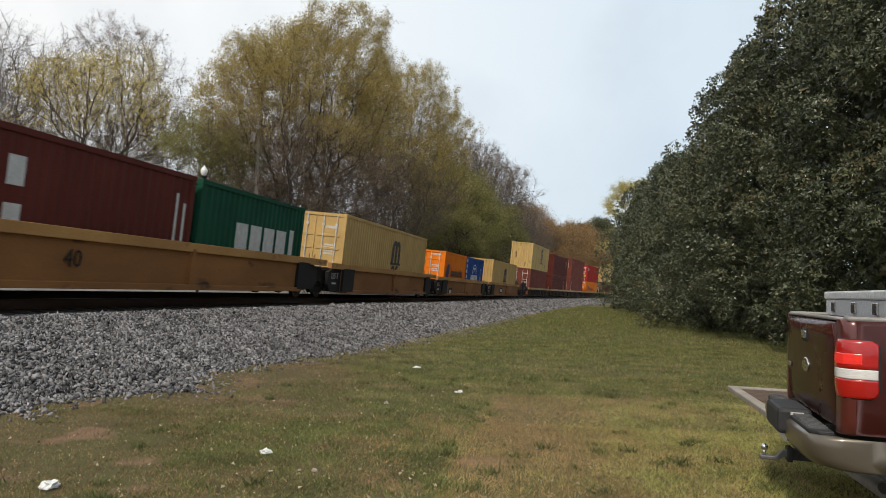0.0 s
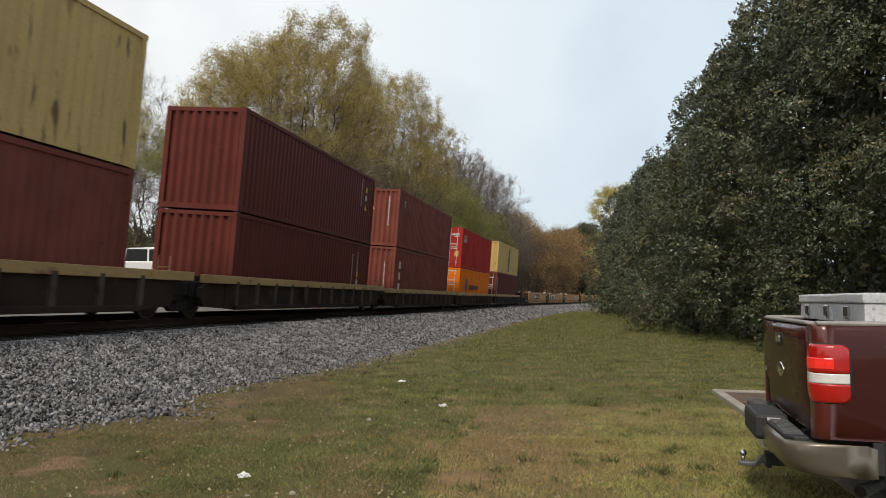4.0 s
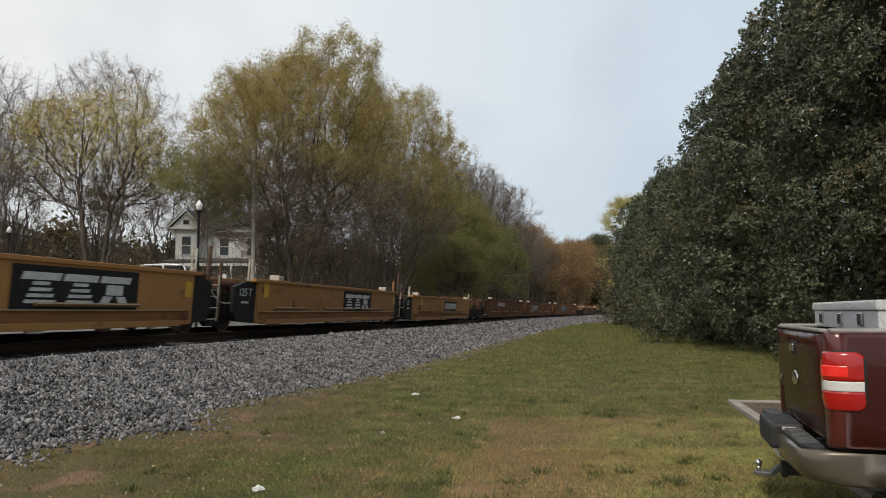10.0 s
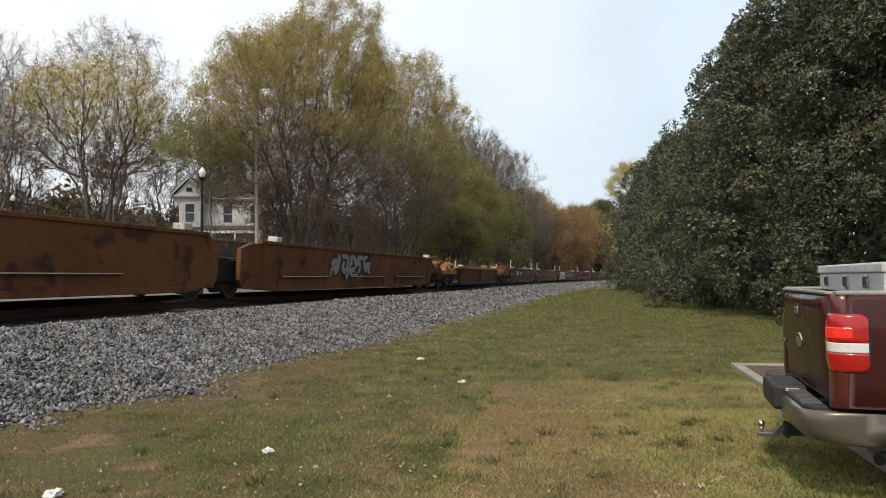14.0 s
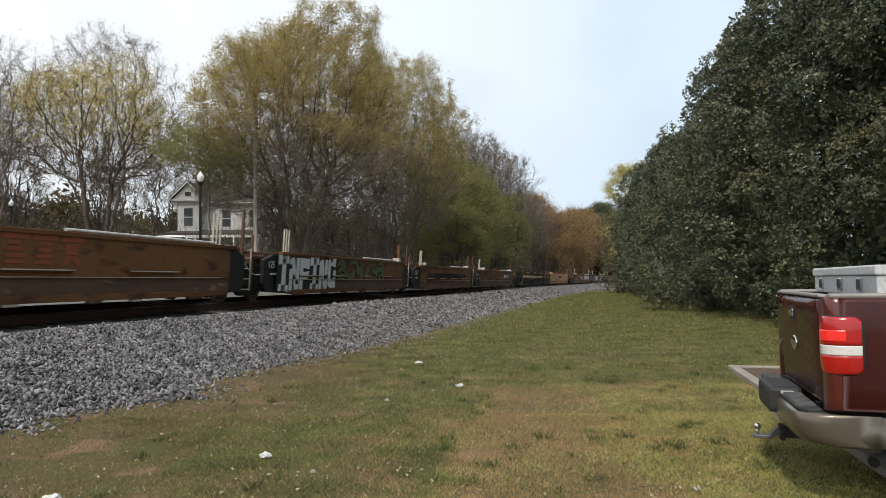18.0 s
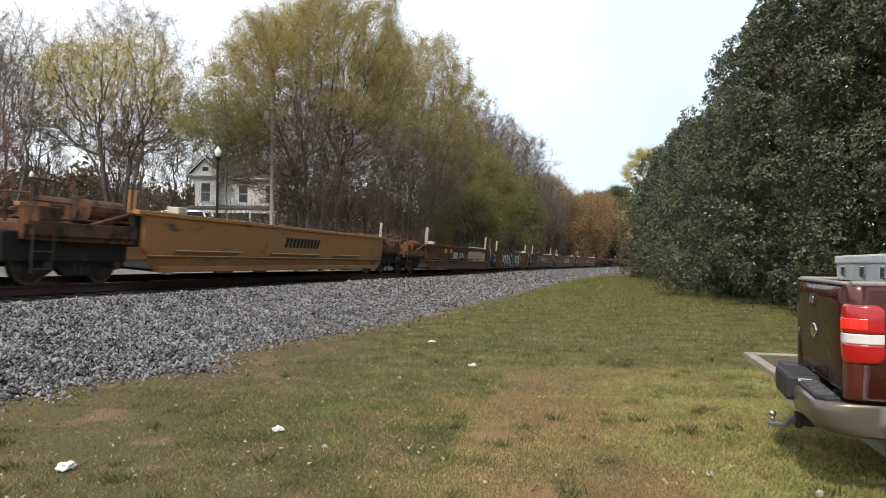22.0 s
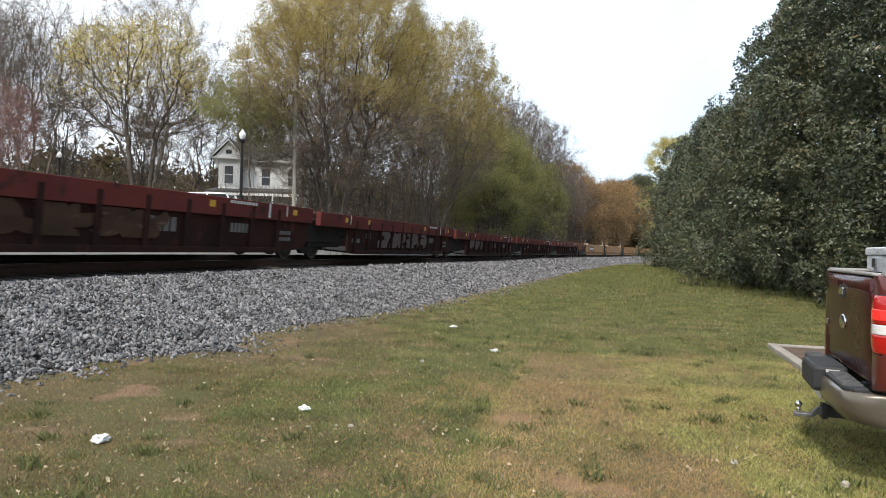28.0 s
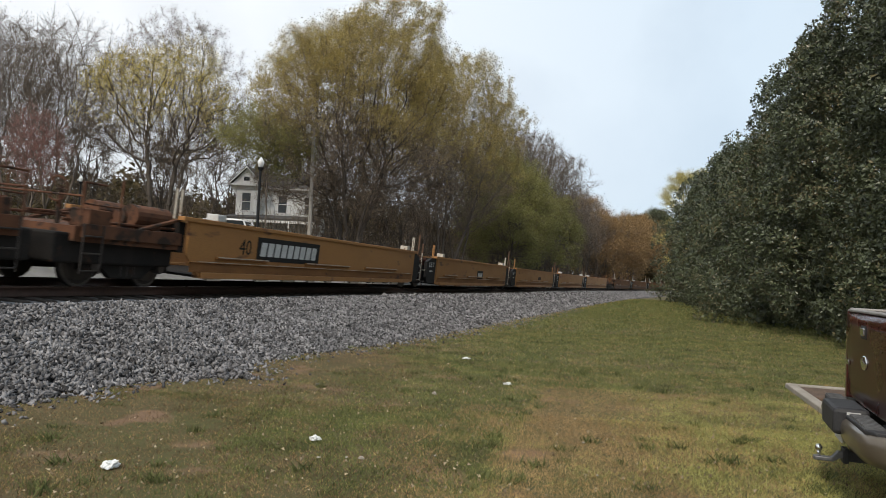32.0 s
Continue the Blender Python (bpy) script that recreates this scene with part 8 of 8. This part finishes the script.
def deco_emblem(mat, u, v, s):
    def put(c, L, W, h):
        bm = bmesh.new()
        prism(bm, [(u - 0.5 * s, v - 0.15 * s), (u - 0.42 * s, v + 0.3 * s), (u - 0.15 * s, v + 0.5 * s), (u + 0.42 * s, v + 0.5 * s), (u + 0.3 * s, v + 0.2 * s), (u + 0.44 * s, v - 0.02 * s), (u + 0.22 * s, v - 0.2 * s), (u + 0.18 * s, v - 0.5 * s), (u - 0.4 * s, v - 0.5 * s)], "z", 0, 0.004)
        lay("emblem", bm, mat, c, side_m(W - 0.012, 0, 0), "solid navy emblem shape")
    return put


def deco_caps(mat, u0, u1, v0, v1):
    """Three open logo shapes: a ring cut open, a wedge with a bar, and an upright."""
    def put(c, L, W, h):
        bm = bmesh.new()
        w, t = (u1 - u0) / 3, 0.09
        strokes(bm, [(u0 + w * 0.85, v1 - 0.05, u0 + 0.1, v1 - 0.05, t), (u0 + 0.06, v1, u0 + 0.06, v0, t), (u0 + 0.1, v0 + 0.05, u0 + w * 0.85, v0 + 0.05, t)])
        strokes(bm, [(u0 + w, v0, u0 + w * 1.5, v1, t), (u0 + w * 1.5, v1, u0 + w * 2.05, v0, t), (u0 + w * 1.2, v0 + 0.15, u0 + w * 1.85, v0 + 0.15, t)])
        strokes(bm, [(u0 + w * 2.6, v0, u0 + w * 2.6, v1, t)])
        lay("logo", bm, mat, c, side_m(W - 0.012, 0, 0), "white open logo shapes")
    return put


def deco_door(c, L, W, h):
    """A yellow placard, a warning triangle and small white marks on the doors."""
    m = end_m(0, -L + 0.004, 0)
    lay("placard", one(plate, 0.7, 1.0, 0.78, 1.18), YEL, c, m, "yellow placard")
    bm = bmesh.new()
    prism(bm, [(-0.5, 1.2), (-0.28, 1.2), (-0.39, 1.42)], "z", 0, 0.004)
    lay("warning_triangle", bm, YEL, c, m, "yellow warning triangle")
    bm = bmesh.new()
    bars(bm, 0.5, 1.02, 2.36, 2.46, 6), bars(bm, 0.62, 1.0, 2.2, 2.28, 4)
    lay("markings", bm, PALE, c, m, "rows of white marking bars")


def deco_shade(u, v, s):
    """A small darker oval mark."""
    def put(c, L, W, h):
        bm = bmesh.new()
        arch(bm, u, v, 0.02, s * 0.5, 0, 2 * math.pi, 14, flat=1.3)
        lay("mark", bm, surf("brown mark paint", (0.3, 0.09, 0.02), (0.25, 0.08, 0.02), 4.0, 0.6, 0.03), c, side_m(W - 0.012, 0, 0), "small brown oval mark")
    return put


def deco_bars(mat, rows, name="logo"):
    """rows: (u0, u1, v0, v1, count, gap)."""
    def put(c, L, W, h):
        bm = bmesh.new()
        for u0, u1, v0, v1, n, g in rows:
            bars(bm, u0, u1, v0, v1, n, g)
        lay(name, bm, mat, c, side_m(W - 0.012, 0, 0), "plain logo bars")
    return put


container(MAROON, MAROON, 11.7, LOW, 6.06, "maroon twenty-foot container with white vertical marking bars", False, 2.59,
          deco_bars(PALE, [(-2.3, -1.9, 1.6, 2.1, 1, 0.1), (-2.3, -1.9, 0.85, 1.3, 1, 0.1), (2.35, 2.45, 0.4, 2.1, 1, 0.1), (2.65, 2.75, 0.3, 1.9, 1, 0.1)]))
container(GREEN, GREEN, 18.0, LOW, 6.06, "dark green twenty-foot container with white logo bars", True, 2.59,
          deco_bars(PALE, [(-1.2, 2.0, 0.78, 1.72, 4, 0.2), (2.1, 2.45, 0.8, 1.8, 1, 0.2)]))
container(OCHRE, OCHRE, 30.9, LOW, 12.19, "ochre forty-foot container with dark arched logo", True, CONT_H, deco_m(CHAR, 0.7, 1.33, 1.15))
container(ORANGE, ORANGE, 44.6, LOW, 6.06, "orange twenty-foot container with navy logo", True, 2.59,
          several(deco_word(CHAR, -1.2, 2.2, 1.1, 1.6, 9, 5), deco_emblem(NAVY, -1.95, 1.35, 0.95)))
container(BLUE, BLUE, 50.8, LOW, 6.06, "blue twenty-foot container with white arched logo", True, 2.59,
          several(deco_arcs(PALE, -0.1, 1.45, 0.62), deco_bars(PALE, [(-1.25, 1.15, 1.0, 1.38, 5, 0.2), (-1.2, 1.05, 0.62, 0.85, 8, 0.3), (2.0, 2.08, 0.7, 1.9, 1, 0.2), (2.4, 2.48, 0.7, 1.9, 1, 0.2)] + [(-2.85, -2.55, 0.75 + 0.36 * i, 1.0 + 0.36 * i, 2, 0.2) for i in range(5)])))
container(OCHRE, OCHRE, 64.0, LOW, 12.19, "ochre forty-foot container with corrugated end wall", False, CONT_H, deco_m(CHAR, 0.0, 1.2, 1.25))
container(MAROON_L, MAROON_L, 85.2, LOW, 12.19, "faded maroon container under a cream one", True, CONT_H)
container(CREAM, CREAM, 85.2, UP + 0.31, 12.19, "cream container on top of a maroon one", False, CONT_H, deco_m(CHAR, 0.6, 1.4, 1.2))
def strokes(bm, items):
    """Short flat strokes: (u0, v0, u1, v1, width)."""
    for u0, v0, u1, v1, w in items:
        dx, dy = u1 - u0, v1 - v0
        k = w / 2 / math.hypot(dx, dy)
        prism(bm, [(u0 - dy * k, v0 + dx * k), (u0 + dy * k, v0 - dx * k), (u1 + dy * k, v1 - dx * k), (u1 - dy * k, v1 + dx * k)], "z", 0, 0.004)


def deco_end(upper, column_at=None):
    """Markings on the near end wall and by the near corner of the side."""
    def put(c, L, W, h):
        m = end_m(0, -L - 0.002, 0)
        if upper:
            lay("placard", one(plate, -1.0, -0.74, 2.2, 2.58), YEL, c, m, "yellow placard")
            bm = bmesh.new()
            prism(bm, [(-0.24, 1.82), (-0.06, 1.82), (-0.15, 2.04)], "z", 0, 0.004)
            lay("warning_triangle", bm, YEL, c, m, "yellow warning triangle")
            sm = side_m(W - 0.01, 0, 0)
            lay("sticker", one(plate, -5.25, -4.85, 2.02, 2.5), CHAR, c, sm, "dark square sticker")
            bm = bmesh.new()
            strokes(bm, [(-5.15, 2.1, -4.95, 2.22, 0.06), (-5.15, 2.28, -4.95, 2.4, 0.07)])
            lay("sticker_mark", bm, YEL, c, side_m(W - 0.005, 0, 0), "pale mark on the sticker")
        else:
            bm = bmesh.new()
            bars(bm, -1.08, -0.25, 2.22, 2.52, 3, 0.25)
            lay("end_mark", bm, PALE, c, m, "white logo strokes")
            bm = bmesh.new()
            for v in (0.75, 1.3, 1.85):
                bars(bm, -5.32, -5.0, v, v + 0.36, 1, 0.0)
            lay("side_mark", bm, PALE, c, side_m(W - 0.01, 0, 0), "white vertical logo strokes")
        bm = bmesh.new()
        for i in range(15):
            v = 1.05 + 0.1 * i if upper else 0.4 + 0.12 * i
            bars(bm, 0.66, 0.74, v, v + (0.05 if i % 3 else 0.08), 1)
        lay("number_column", bm, PALE, c, m, "column of white marking bars")
    return put


def deco_column(us, tri):
    """Columns of small white bars near the trailing end of the side, and a warning triangle."""
    def put(c, L, W, h):
        bm = bmesh.new()
        for u, v0, v1 in us:
            v = v0
            while v < v1:
                bars(bm, u - 0.05, u + 0.05, v, v + 0.06, 1)
                v += 0.11
        lay("number_column", bm, PALE, c, side_m(W - 0.01, 0, 0), "column of white marking bars")
        u, v = tri
        bm = bmesh.new()
        prism(bm, [(u - 0.14, v), (u + 0.14, v), (u, v + 0.28)], "z", 0, 0.004)
        lay("warning_triangle", bm, YEL, c, side_m(W - 0.01, 0, 0), "yellow warning triangle")
        lay("placard", one(plate, u - 0.1, u + 0.1, v + 0.75, v + 0.98), YEL, c, side_m(W - 0.01, 0, 0), "yellow placard")
        lay("code_mark", one(plate, u - 0.1, u + 0.1, v + 0.42, v + 0.62), PALE, c, side_m(W - 0.01, 0, 0), "pale square mark")
    return put


container(MAROON, MAROON, 101.9, LOW, 12.19, "dark maroon corrugated container in the well", False, LOW_H, deco_column([(3.9, 0.35, 2.1), (4.55, 0.9, 2.2)], (4.6, 0.4)))
container(MAROON, MAROON, 101.9, UP, 12.19, "dark maroon corrugated container stacked on another", False, CONT_H, deco_column([(4.4, 1.5, 2.6)], (5.0, 1.4)))
container(MAROON_L, MAROON_L, 118.2, LOW, 12.19, "faded maroon container with white marks on its end", False, CONT_H, deco_end(False))
container(MAROON_L, MAROON_L, 118.2, UP + 0.31, 12.19, "faded maroon corrugated container with small sticker", False, CONT_H, deco_end(True))
container(ORANGE, ORANGE, 134.3, LOW, 12.19, "orange forty-foot container with navy and black logo", True, LOW_H,
          several(deco_word(CHAR, -2.6, 1.2, 1.05, 1.55, 10, 6), deco_emblem(NAVY, -3.55, 1.38, 0.95), deco_shade(1.6, 2.0, 0.25)))
container(CRIMSON, CRIMSON, 134.3, UP, 12.19, "crimson container with white logo bars", True, CONT_H, several(deco_caps(PALE, -5.4, -4.4, 1.9, 2.42), deco_door))
container(MAROON, MAROON_L, 150.3, LOW, 12.19, "maroon container in the well under a cream one", True, CONT_H, deco_bars(PALE, [(-5.6, -5.45, 0.7, 2.5, 1, 0.1)]))
SOOT = surf("soot-stained cream paint", (0.05, 0.045, 0.04), (0.22, 0.165, 0.075), 2.6, 0.7, 0.05, stretch=(2, 2, 0.5))


def deco_stained(c, L, W, h):
    """Three dark upright logo bars over a field of soot that has run down the wall."""
    m = side_m(W - 0.012, 0, 0)
    lay("soot_stain", one(plate, -0.3, 0.62, 0.2, 1.5), SOOT, c, m, "dark soot stain under the logo")
    for k in range(3):
        u = -0.3 + 0.3 * k
        bm = bmesh.new()
        prism(bm, [(u, 1.42), (u + 0.26, 1.42), (u + 0.26, 2.32), (u + 0.2, 2.42), (u + 0.06, 2.42), (u, 2.32)], "z", 0.004, 0.008)
        lay("logo_bar", bm, CHAR, c, m, "dark upright logo bar")
    lay("logo_foot", one(plate, -0.5, 0.85, 1.36, 1.44, 0.009), CHAR, c, m, "dark logo foot line")


container(CREAM, CREAM, 150.3, UP + 0.31, 12.19, "stained cream container with faded dark logo", False, CONT_H, deco_stained)


# ---- the train's run ----
SPEED = 19.55


def motions():
    for ob, s0, half, z in RUN:
        rows = []
        for i in range(33):
            rows.append((float(i), line_pose(s0 - SPEED * i, half) @ Matrix.Translation((0, 0, z))))
        walk(ob, rows)


motions()
